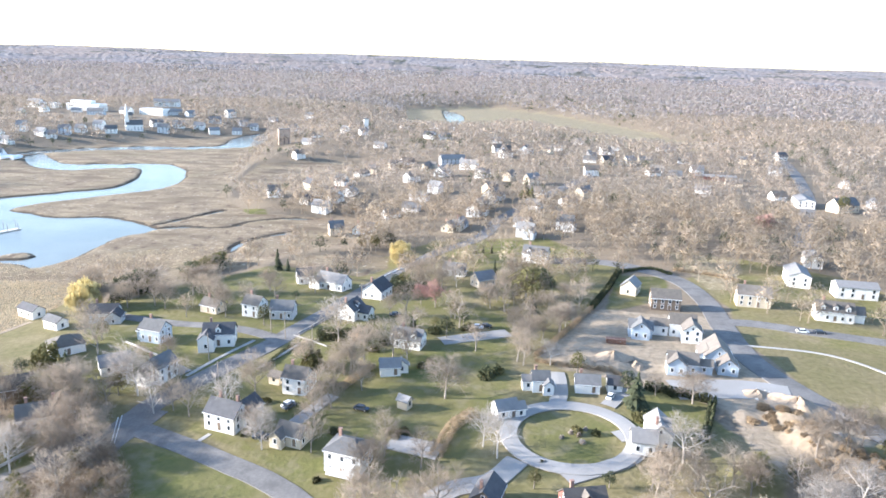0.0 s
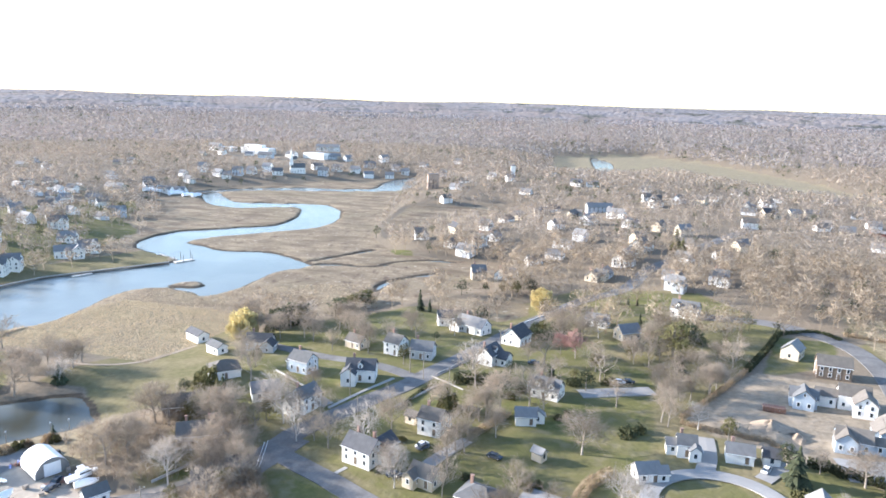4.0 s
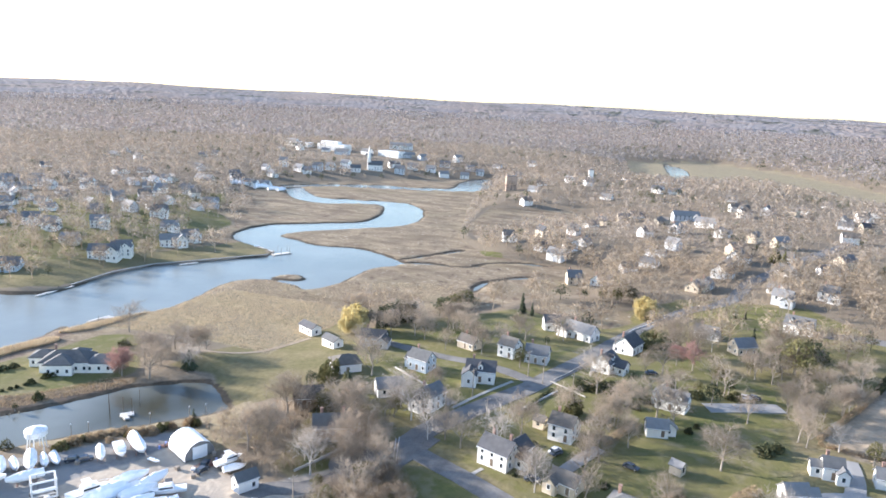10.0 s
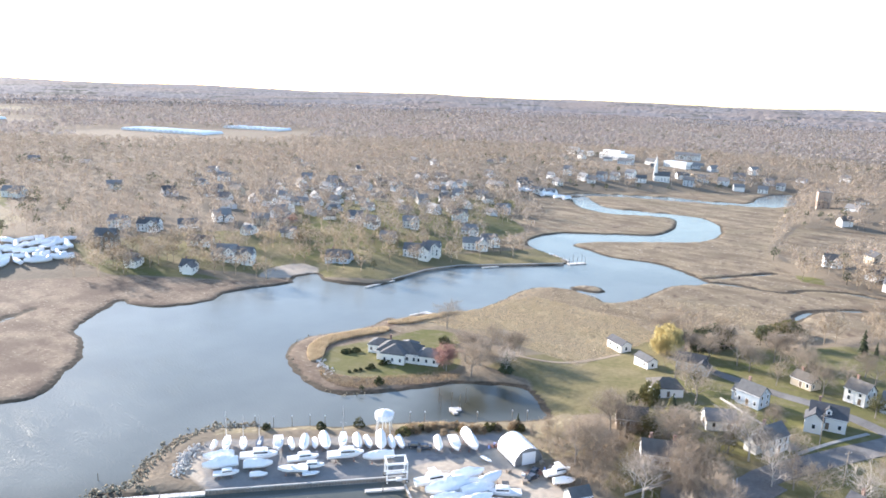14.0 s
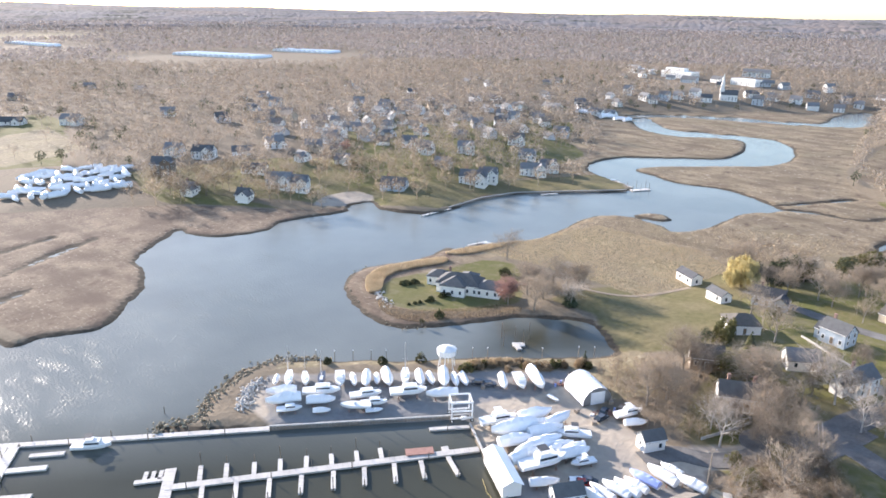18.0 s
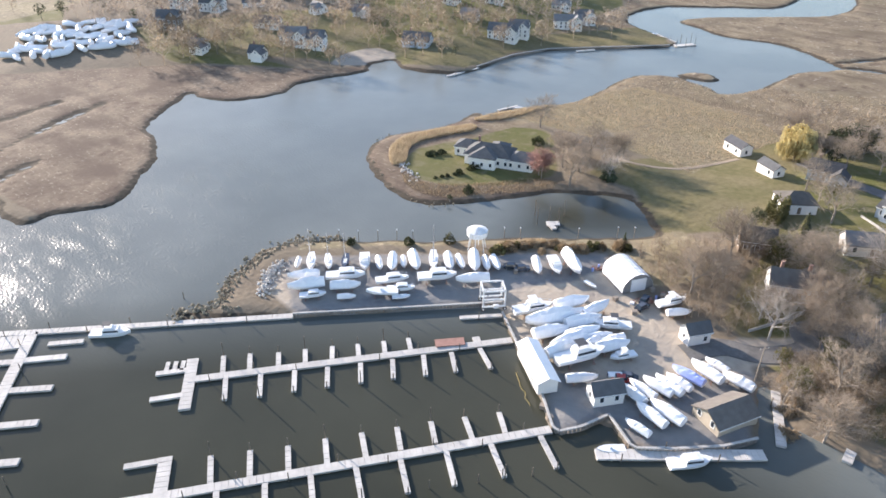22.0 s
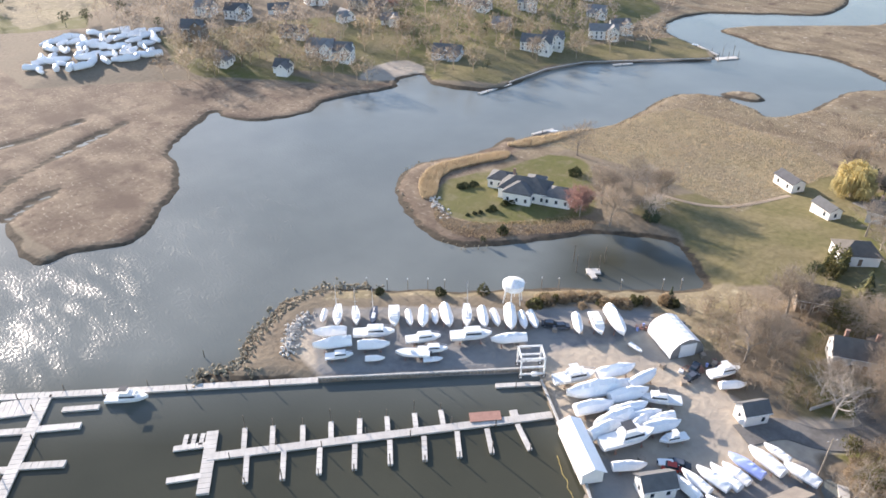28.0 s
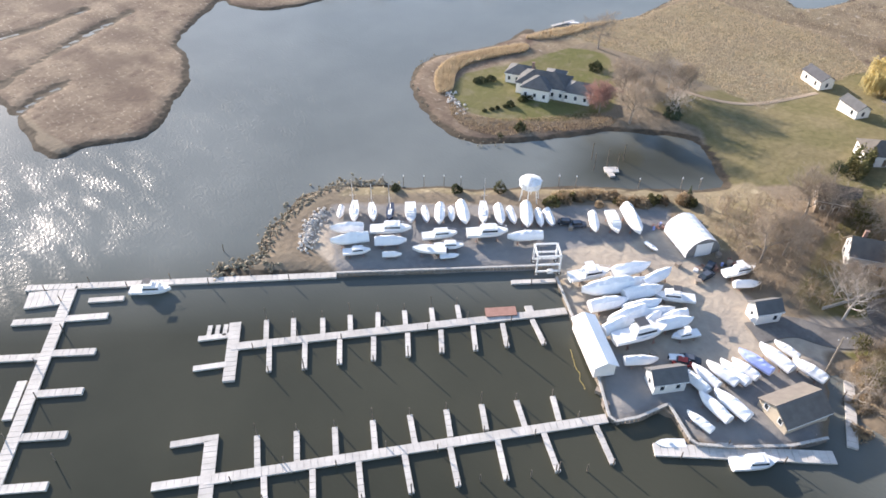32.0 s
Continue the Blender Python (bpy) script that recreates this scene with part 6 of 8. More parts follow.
# base colours turn greyer from near to distant stands: haze painted in
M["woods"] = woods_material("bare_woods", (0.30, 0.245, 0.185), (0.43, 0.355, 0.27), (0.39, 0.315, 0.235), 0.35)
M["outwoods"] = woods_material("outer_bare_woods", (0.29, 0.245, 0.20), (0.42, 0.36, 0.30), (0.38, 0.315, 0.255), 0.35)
M["hazewoods"] = woods_material("hazed_bare_woods", (0.29, 0.26, 0.24), (0.39, 0.355, 0.335), (0.35, 0.305, 0.285), 0.4)
M["tangle"] = woods_material("dry_thicket", (0.29, 0.24, 0.185), (0.42, 0.345, 0.265), (0.36, 0.29, 0.22), 0.3, 0.25)
M["firs"] = woods_material("far_conifers", (0.075, 0.085, 0.055), (0.13, 0.13, 0.08), (0.095, 0.10, 0.065), 0.3, 0.15)


def clumped(p, share):
    """Evergreens gather in patches: picks about the given share of the spots."""
    f = np.sin(p[:, 0] / 61 + 2 * np.sin(p[:, 1] / 97)) * np.sin(p[:, 1] / 53 + 1.7 * np.sin(p[:, 0] / 113))
    return rng.random(len(p)) < share * (0.35 + 2.6 * np.clip(f - 0.15, 0, 1))


pines = [template(i + 70, 70, 0, 0.55, 1.5, 0.75, 7, 0.45) for i in range(4)]
is_fir = clumped(rest, 0.13)
woods("woods", rest[~is_fir], (10, 16.5), [template(i + 40, 200, 16, 0.15, 2.0, 0.3) for i in range(6)], M["woods"], "leafless grey-brown trees among houses")
woods("conifers", rest[is_fir], (6, 11), [template(i + 74, 150, 0, 0.36, 1.2, 0.7, 8, 0.45) for i in range(4)], M["firs"], "dark evergreens among the houses")
brush = []
for poly in (THICKET[0], THICKET[1]):
    q = rng.uniform(poly.min(0), poly.max(0), (1500, 2))
    q = q[inside(q, poly)]
    brush.append(q[water_side(q) < -3][:330])
woods("thicket", np.vstack(brush), (2.5, 6.0), [template(i + 90, 90, 14, 0.07, 2.4, 0.15, 6, 0.4) for i in range(6)], M["tangle"], "tangled leafless thicket beside the boatyard")
mid = scatter(470, 1250, 10.0)
mid = mid[rng.random(len(mid)) < open_ground(mid, water_side(mid))]
is_fir = clumped(mid, 0.16)
nearer = np.hypot(mid[:, 0], mid[:, 1]) < 660
woods("woods", mid[~is_fir & nearer], (10, 15.5), [template(i + 10, 96, 9, 0.26, 1.8) for i in range(6)], M["outwoods"], "leafless grey-brown trees among far houses")
woods("woods", mid[~is_fir & ~nearer], (9, 15), [template(i, 48, 4, 0.5, 2.0, 0.7) for i in range(6)], M["outwoods"], "leafless grey-brown woods among far houses")
woods("conifers", mid[is_fir], (6, 11.5), pines, M["firs"], "dark evergreens standing in clumps among bare woods")
out = scatter(1250, 2700, 14.0)
out = out[rng.random(len(out)) < 0.9 * (open_ground(out, water_side(out)) > 0.1)]
is_fir = clumped(out, 0.10)
woods("woods", out[~is_fir], (11, 17), [template(i + 20, 16, 0, 1.35, 2.8, 0.9, 4) for i in range(6)], M["hazewoods"], "distant leafless woods, haze-grey in colour")
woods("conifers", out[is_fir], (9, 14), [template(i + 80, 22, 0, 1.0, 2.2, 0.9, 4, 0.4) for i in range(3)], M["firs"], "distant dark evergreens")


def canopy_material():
    """Bare crowns far off, greyed to paint in haze, in stands of grey, tan and rust with patches of evergreens."""
    m = woods_material("hazy_canopy", (0.28, 0.26, 0.255), (0.38, 0.355, 0.345), (0.33, 0.30, 0.295), 0.3, 0.0)
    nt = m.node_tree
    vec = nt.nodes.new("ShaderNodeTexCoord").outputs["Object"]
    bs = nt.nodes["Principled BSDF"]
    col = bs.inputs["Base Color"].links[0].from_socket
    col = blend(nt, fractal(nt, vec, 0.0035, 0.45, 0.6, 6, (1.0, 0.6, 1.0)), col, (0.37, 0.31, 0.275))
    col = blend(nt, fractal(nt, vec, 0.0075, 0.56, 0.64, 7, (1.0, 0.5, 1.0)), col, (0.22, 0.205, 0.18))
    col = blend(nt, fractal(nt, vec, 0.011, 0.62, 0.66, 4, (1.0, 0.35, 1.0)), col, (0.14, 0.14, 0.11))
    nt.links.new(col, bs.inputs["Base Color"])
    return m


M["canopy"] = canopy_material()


def hazy_canopy():
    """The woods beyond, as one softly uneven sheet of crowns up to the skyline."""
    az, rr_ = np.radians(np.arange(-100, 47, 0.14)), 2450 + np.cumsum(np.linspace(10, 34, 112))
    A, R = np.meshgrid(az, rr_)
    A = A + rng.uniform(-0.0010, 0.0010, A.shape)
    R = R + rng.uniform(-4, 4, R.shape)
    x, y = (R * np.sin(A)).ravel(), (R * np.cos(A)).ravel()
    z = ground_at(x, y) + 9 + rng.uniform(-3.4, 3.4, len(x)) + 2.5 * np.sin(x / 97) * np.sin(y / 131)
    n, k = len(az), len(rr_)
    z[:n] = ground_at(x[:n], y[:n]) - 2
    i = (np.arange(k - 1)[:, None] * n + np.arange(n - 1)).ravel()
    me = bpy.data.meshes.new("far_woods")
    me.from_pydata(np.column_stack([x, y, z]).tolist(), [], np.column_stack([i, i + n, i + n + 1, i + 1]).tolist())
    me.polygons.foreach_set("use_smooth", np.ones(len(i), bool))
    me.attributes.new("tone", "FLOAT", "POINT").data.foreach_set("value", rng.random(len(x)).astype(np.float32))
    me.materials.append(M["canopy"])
    return tagged(new("far_woods", me), "rolling haze-grey bare woods up to the skyline", "woods", kind="stuff")


hazy_canopy()

# ---- hedges, walls, shrubs and cars ----
hedge(pts(33.0, 211.1, 47.3, 234.8, 61.0, 259.2), 1.7, 1.6, "brush", "brown boundary hedge beside the building site")
hedge(pts(61.0, 259.2, 73.0, 284.2, 83.2, 307.6), 2.0, 2.2, "hedge", "tall dark evergreen screen")
hedge(pts(83.2, 307.6, 99.8, 314.1, 106.8, 304.9), 1.4, 1.4, "hedge")
hedge(pts(32.1, 207.7, 43.3, 203.8, 54.9, 200.2, 59.1, 195.7), 1.4, 1.2, "brush", "brown bare hedge beside cottages")
hedge(pts(80.3, 182.3, 75.3, 171.7, 69.7, 160.2), 2.4, 1.8)
hedge(pts(62.7, 190.0, 71.5, 186.0, 79.2, 182.2), 2.4, 2.0)
hedge(pts(-128.1, 267.6, -124.2, 276.3, -119.8, 284.8), 8.5, 6.0, "conifer", "clump of tall dark evergreens")
hedge(pts(-113.6, 308.3, -108.9, 318.5, -104.8, 332.2), 5.5, 4.5, "conifero", "clump of tall olive evergreens")
hedge(pts(-122.0, 199.0, -122.3, 207.9), 6.0, 5.0, "conifero", "clump of tall olive evergreens")
hedge(pts(-40.4, 223.4, -30.9, 225.0, -22.6, 228.9), 3.0, 5.0)
hedge(pts(-19.7, 285.0, -12.5, 284.7, -4.0, 286.8), 4.5, 4.5, "conifer", "tall dark evergreen screen")
hedge(pts(-39.5, 198.5, -37.4, 206.2), 4.5, 4.0, "conifero", "tall olive evergreen hedge")
hedge(pts(1.0, 153.1, 5.4, 166.2, 11.6, 173.5), 2.5, 3.0, "brush", "tangled brown boundary hedge")
hedge(pts(110.1, 313.3, 125.6, 305.2, 134.6, 295.7), 1.6, 2.0, "brush", "strip of dry roadside brush")
hedge(pts(-52.7, 202.4, -50.2, 211.1, -47.2, 218.8), 0.9, 0.9, "hedge", "low clipped hedge along a lawn")
hedge(pts(-27.5, 187.5, -19.0, 202.2), 1.6, 2.5, "brush", "brown garden shrubs in a row")
low_wall(pts(-48.7, 226.1, -42.5, 222.0, -35.9, 217.2), 0.45, 0.3, "walk", "low pale garden wall beside lawn")
low_wall(pts(-47.5, 228.0, -43.0, 238.5, -36.6, 258.3), 0.45, 0.3, "walk", "low pale wall along the street")
low_wall(pts(-24.3, 311.6, -15.9, 328.0, -7.3, 342.2), 0.7, 0.25, "trim", "white guard rail beside the street")
low_wall(pts(-54.9, 200.5, -51.8, 206.3, -45.3, 218.8), 0.5, 0.6, "concrete", "low stone wall along the street")
low_wall(pts(-75.6, 197.0, -69.0, 209.3, -61.3, 222.1), 0.22, 1.2, "walk", "pale raised pavement along the street")
low_wall(pts(-106.0, 148.8, -102.2, 157.0, -99.3, 164.4), 0.7, 0.35, "concrete", "pale stone wall beside a lane")
low_wall(pts(-103.9, 219.8, -95.8, 213.7, -87.0, 208.4), 0.6, 0.3, "concrete", "pale stone wall behind a house")
low_wall(pts(-37.1, 163.8, -32.8, 167.0), 0.15, 1.6, "walk", "pale flagged garden path")
low_wall(pts(-60.5, 160.0, -58.0, 164.4), 0.12, 1.2, "walk", "pale flagged garden path")
rg = random.Random(12)
for k, (x, y, r, h) in enumerate(((-47.4, 180.6, 1.6, 1.5), (-25.8, 165.0, 1.4, 1.4), (-38.9, 163.8, 1.0, 1.0), (-20.2, 214.7, 2.4, 2.0), (-16.9, 219.6, 2.2, 2.2), (-4.0, 202.5, 1.5, 1.6), (-1.4, 206.5, 1.2, 1.2), (16.0, 196.0, 2.6, 3.0), (19.7, 199.2, 2.2, 2.6),
                                    (38.0, 165.0, 1.6, 1.8), (42.9, 163.7, 1.3, 1.5), (27.1, 150.6, 0.8, 0.8), (-9.4, 163.5, 2.2, 1.8), (-7.3, 164.9, 1.8, 1.6), (0.1, 231.4, 2.6, 2.4), (12.3, 234.6, 2.8, 2.6), (67.6, 189.4, 2.0, 1.8), (69.8, 186.0, 1.8, 1.6),
                                    (-17.6, 158.4, 1.5, 1.2), (-26.7, 144.5, 1.2, 1.1), (-49.2, 163.8, 1.0, 0.9), (56.0, 171.1, 1.8, 2.6))):
    shrub(x, y, r, h, "hedge" if k % 3 else "conifero", k)
for k, (x, y, r, h) in enumerate(((-231.4, 172.0, 2.2, 1.5), (-229.9, 175.4, 2.0, 1.5), (-213.3, 167.0, 1.5, 1.6), (-213.1, 172.6, 1.6, 1.5), (-212.0, 174.9, 1.6, 1.6), (-214.9, 162.7, 0.9, 0.8), (-215.6, 160.9, 0.8, 0.7), (-213.8, 165.4, 0.9, 0.9), (-216.6, 158.8, 0.7, 0.6), (-211.0, 207.9, 2.8, 2.4), (-210.8, 182.3, 1.6, 1.6),
                                    (-207.2, 182.3, 1.4, 1.4), (-184.6, 131.5, 2.0, 2.6), (-192.0, 122.6, 1.6, 2.0), (-201.5, 158.3, 1.8, 2.6), (-203.6, 111.3, 1.4, 1.6))):
    shrub(x, y, r, h, "hedge", k + 30)
for k in range(30):
    f = rg.random()
    x, y = Vector((-171.6, 139.1)).lerp(Vector((-145.0, 163.8)), f) + Vector((rg.gauss(0, 1.2), rg.gauss(0, 1.2)))
    shrub(x, y, rg.uniform(1.0, 2.2), rg.uniform(1.0, 2.4), "brush" if k % 3 else "conifero", k + 50, "dry brown shrub on the shore strip")
tree("fir", 1, -147.7, 163.4, 5, 0)
for k in range(26):
    u, v = rg.random(), rg.random()
    x, y = Vector((-95.4, 136.9)).lerp(Vector((-86.2, 152.4)), u) + (Vector((-86.3, 120.0)) - Vector((-95.4, 136.9))) * v
    shrub(x, y, rg.uniform(1.2, 2.6), rg.uniform(1.0, 2.2), "brush", k + 90, "tangle of dry brown brush")
for k in range(34):
    x, y = Vector((92.2, 176.8)).lerp(Vector((106.4, 147.5)), rg.random()) + Vector((rg.gauss(0, 3), rg.gauss(0, 3)))
    shrub(x, y, rg.uniform(0.8, 2.2), rg.uniform(0.5, 1.3), "brush", k + 130, "heap of dug-up roots and brush")
for k in range(5):
    an = k * 2.4
    shrub(cx + 2 + 8 * math.sqrt(k / 12) * math.cos(an), cy + 8 * math.sqrt(k / 12) * math.sin(an), rg.uniform(0.5, 0.9), rg.uniform(0.6, 1.3), "twigp", k + 170, "bare twiggy garden shrub")
for k, (x, y, yw, pt) in enumerate(((-40.5, 178.4, 60, "carw"), (-40.0, 177.3, 55, "card"), (51.2, 183.7, 60, "carw"), (-44.2, 162.5, 10, "card"), (-15.0, 249.2, 20, "card"), (133.0, 236.7, -10, "carw"), (15.4, 236.5, -5, "carw"), (18.5, 237.7, -5, "card"), (-19.7, 176.4, -20, "card"),
                                    (-163.2, 132.7, 40, "card"), (-160.7, 134.0, 50, "card"), (-129.9, 143.6, 100, "card"), (-128.8, 140.5, 80, "card"), (-118.3, 113.8, 30, "carr"), (-117.8, 115.4, 30, "card"), (138.8, 236.0, -8, "card"), (72.9, 486.5, 40, "carw"))):
    car(x, y, yw, pt)


# ---- reeds and tussocks ----
def blades(name, polys, n, h, wide, mt, label, seed):
    """Upright dry stalks over low ground, joined."""
    r = np.random.default_rng(seed)
    v = []
    for poly, share in polys:
        lo, hi = poly.min(0), poly.max(0)
        c = r.uniform(lo, hi, (int(n * share), 2))
        c = c[inside(c, poly)]
        c = c[water_side(c) < 0.3]
        z = ground_at(c[:, 0], c[:, 1])
        a, hh, w = r.uniform(0, 6.28, len(c)), r.uniform(*h, len(c)), wide * r.uniform(0.6, 1.5, len(c))
        dx, dy = np.cos(a) * w, np.sin(a) * w
        tip = np.column_stack([c + r.normal(0, 0.25, c.shape), z + hh])
        v.append(np.stack([np.column_stack([c[:, 0] - dx, c[:, 1] - dy, z - 0.1]), np.column_stack([c[:, 0] + dx, c[:, 1] + dy, z - 0.1]), tip], 1).reshape(-1, 3))
    v = np.vstack(v)
    n = len(v) // 3
    me = bpy.data.meshes.new(name)
    me.vertices.add(3 * n), me.loops.add(3 * n), me.polygons.add(n)
    me.vertices.foreach_set("co", v.ravel())
    me.loops.foreach_set("vertex_index", np.arange(3 * n))
    me.polygons.foreach_set("loop_start", 3 * np.arange(n))
    me.update(calc_edges=True)
    me.materials.append(M[mt])
    return tagged(new(name, me), label, "reeds", kind="stuff")


reed_beds = [(smooth(pts(-235.2, 156.3, -246.2, 165.3, -250.2, 177.1, -247.6, 188.7, -241.1, 204.1, -236.6, 200.5, -241.7, 185.5, -242.3, 172.6, -233.5, 161.0), True), 1.0),
             (smooth(pts(-230.0, 156.3, -219.8, 153.8, -210.8, 158.3, -201.8, 168.9, -192.8, 182.6, -184.9, 183.4, -186.2, 176.6, -196.1, 162.2, -203.9, 151.0, -212.4, 147.7, -221.5, 149.4), True), 1.2),
             (smooth(pts(-245.0, 210.1, -241.0, 228.3, -235.8, 250.1, -234.6, 271.5, -232.3, 264.2, -233.1, 239.1, -237.2, 217.0), True), 0.5),
             (smooth(pts(-173.2, 141.1, -166.2, 150.0, -164.6, 148.0, -171.9, 139.5), True), 0.4)]
blades("shore_grass", [reed_beds.pop(1)], 16000, (0.2, 0.75), 0.10, "brush", "low brown shore grass round the point", 6)
blades("reeds", reed_beds, 30000, (0.5, 1.7), 0.10, "reed", "bed of tall tan dry reeds along the shore", 3)
blades("marsh_grass", [(ZONES["field"][0], 1.0), (smooth(pts(-241.2, 230.7, -228.9, 307.7, -171.0, 338.2, -111.8, 360.4, -134.5, 305.4, -203.5, 236.8), True), 0.9)], 30000, (0.25, 0.6), 0.12, "reed", "dry tussocky salt-marsh grass", 4)

# ---- boatyard: docks ----
WATER = -0.9


def pile_mesh(h):
    return Shape().tube((0, 0, -2.5), (0, 0, h), 0.13, 0.11, 7).mesh("mooring_post", M["pile"])


PILE, PILE_TALL = pile_mesh(2.2), pile_mesh(3.8)


def deck(parent, a, b, w, name="walkway", planks=True):
    """A floating deck from a to b: boards on a timber frame."""
    a, b = Vector((*a, 0)), Vector((*b, 0))
    v = b - a
    L, ang = v.length, math.degrees(math.atan2(v.y, v.x))
    n = max(2, int(L / 1.2))
    rings = []
    for i in range(n):
        z = 0.55 + 0.008 * (i % 3)
        for x, top in ((i * L / n + 0.02, z), ((i + 1) * L / n - 0.06, z), ((i + 1) * L / n - 0.05, 0.47), ((i + 1) * L / n + 0.01, 0.47)):
            rings.append([(x, -w / 2 + 0.08, 0.05), (x, w / 2 - 0.08, 0.05), (x, w / 2, 0.4), (x, w / 2, top), (x, -w / 2, top), (x, -w / 2, 0.4)])
    s = Shape().loft(rings)
    return part(name, s.mesh(name, M["dock"]), parent, m=pose(a.x, a.y, WATER - {"walkway": 0.0, "finger": 0.03}.get(name, 0.06), 0, 0, ang))


def pier(label, a, b, w, fingers, head=()):
    """A floating pier with finger docks; a finger runs from (x0, y0) to (x1, y1)."""
    A, B = Vector((*a, 0)), Vector((*b, 0))
    ob = thing("floating_pier", label, "dock", "floating piers", None)
    deck(ob, a, b, w)
    d = (B - A).normalized()
    n = Vector((-d.y, d.x, 0))
    for k, (x0, y0, x1, y1) in enumerate(fingers):
        p, q = Vector((x0, y0, 0)), Vector((x1, y1, 0))
        deck(ob, p[:2], q[:2], 1.05 if w < 2.35 else 1.7, "finger")
        if w < 2.35:
            e = q + (q - p).normalized() * 0.25
            part("mooring_post", PILE_TALL if k % 3 == 0 else PILE, ob, m=pose(e.x, e.y, WATER))
    L = (B - A).length
    for i in range(int(L / 9)):
        p = A.lerp(B, (i + 0.5) * 9 / L) + n * (w * 0.5 + 0.2) * (1 if i % 2 else -1)
        part("mooring_post", PILE, ob, m=pose(p.x, p.y, WATER))
    for h0, h1, hw in head:
        deck(ob, h0, h1, hw, "cross_walkway")
    return ob


pier("pale weathered floating pier with finger docks", (-184.6, 50.8), (-144.0, 109.1), 1.9, [(-180.8, 56.7, -186.2, 60.3), (-177.5, 61.2, -182.7, 64.8), (-173.9, 66.1, -178.5, 69.4), (-170.5, 70.7, -175.2, 74.2), (-167.1, 75.3, -171.7, 79.1), (-163.8, 80.2, -168.2, 83.6), (-160.7, 85.2, -164.8, 88.4), (-157.1, 89.7, -161.6, 93.1), (-179.8, 56.9, -173.8, 52.9), (-175.3, 62.6, -169.5, 58.4), (-171.0, 68.3, -165.7, 64.2), (-166.8, 73.9, -161.8, 69.8), (-162.7, 79.7, -157.8, 75.6), (-158.6, 85.4, -153.8, 81.2), (-154.8, 91.2, -149.6, 86.7), (-151.0, 96.2, -145.8, 92.1), (-147.4, 101.7, -141.1, 98.2)],
     [((-190.1, 55.1), (-177.1, 45.8), 2.4), ((-191.3, 47.0), (-187.3, 52.9), 1.3), ((-184.7, 42.3), (-181.2, 47.8), 1.3), ((-190.6, 49.0), (-192.9, 50.8), 0.9), ((-189.4, 50.2), (-191.9, 52.1), 0.9), ((-188.4, 51.4), (-190.9, 53.4), 0.9), ((-150.4, 102.9), (-149.4, 104.3), 2.0)])
pier("long weathered floating pier with finger docks", (-160.7, 31.6), (-121.0, 92.5), 1.9, [(-156.0, 39.2, -162.4, 43.1), (-152.2, 44.8, -158.3, 48.9), (-148.6, 50.6, -154.2, 54.5), (-145.3, 56.8, -150.6, 60.5), (-141.4, 62.8, -146.8, 66.3), (-138.1, 68.5, -143.0, 72.1), (-134.7, 74.3, -139.3, 77.8), (-130.3, 80.0, -135.4, 83.3), (-126.8, 85.6, -131.3, 89.1), (-154.5, 39.5, -149.8, 36.7), (-149.8, 46.4, -144.3, 42.6), (-145.7, 53.3, -139.5, 49.2), (-141.2, 60.1, -134.5, 55.9), (-136.8, 67.1, -130.0, 62.6), (-131.9, 74.3, -125.2, 69.5), (-127.2, 81.6, -120.1, 77.2), (-121.5, 89.7, -114.5, 85.4)],
     [((-168.1, 37.2), (-154.2, 27.7), 2.4), ((-171.4, 30.7), (-167.7, 36.5), 1.3), ((-165.8, 24.4), (-160.8, 31.8), 1.6)])
pier("straight pale floating pier off the spit", (-231.5, 26.5), (-187.5, 79.8), 1.8, [])
pier("cross pier with broad finger docks", (-224.9, 34.3), (-182.3, 3.7), 2.4, [(-216.3, 28.8, -210.7, 36.2), (-208.2, 23.2, -202.5, 30.1), (-199.7, 17.2, -194.2, 24.2), (-191.8, 11.2, -186.3, 18.0), (-183.0, 5.4, -178.1, 11.6), (-216.9, 27.6, -222.5, 20.5), (-208.5, 21.6, -214.1, 14.8)],
     [((-227.4, 25.1), (-223.3, 31.5), 5.0), ((-218.2, 35.1), (-213.5, 41.1), 1.4), ((-197.2, 11.2), (-204.7, 16.6), 1.8)])
pier("short grey floating dock below the boat shed", (-111.2, 93.1), (-88.2, 115.0), 2.6, [], [((-104.1, 100.1), (-102.5, 105.5), 1.4)])
pier("narrow weathered float in a slip", (-93.7, 134.0), (-86.9, 119.4), 1.9, [])
pier("grey float against the brushy bank", (-77.1, 130.8), (-76.6, 123.9), 1.8, [])
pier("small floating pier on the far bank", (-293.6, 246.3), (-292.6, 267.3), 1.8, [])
pier("wooden boardwalk across marsh to water", (-385.4, 199.3), (-341.7, 190.2), 1.2, [])
river_float = pier("river float with gangway and tall piles", (-264.7, 393.0), (-246.9, 383.5), 1.5, [], [((-243.9, 376.4), (-237.6, 387.0), 4.0)])
for x, y in ((-241.5, 373.1), (-238.6, 378.0), (-235.6, 383.0), (-245.2, 385.3), (-241.8, 390.9)):
    part("mooring_post", pile_mesh(5.0), river_float, m=pose(x, y, WATER))
pier("low float along the seawall", (-275.8, 328.0), (-270.4, 337.3), 2.0, [])
pier("small float by the marsh bank", (-245.7, 226.3), (-243.3, 236.7), 1.4, [])
cove = pier("cove float with four tall piles", (-168.1, 158.9), (-171.1, 160.5), 1.6, [], [((-171.8, 160.1), (-169.0, 162.8), 2.4)])
for x, y in ((-177.6, 162.0), (-172.5, 162.3), (-171.1, 168.1), (-173.8, 158.1), (-169.5, 162.7)):
    part("mooring_post", pile_mesh(5.5), cove, m=pose(x, y, WATER))
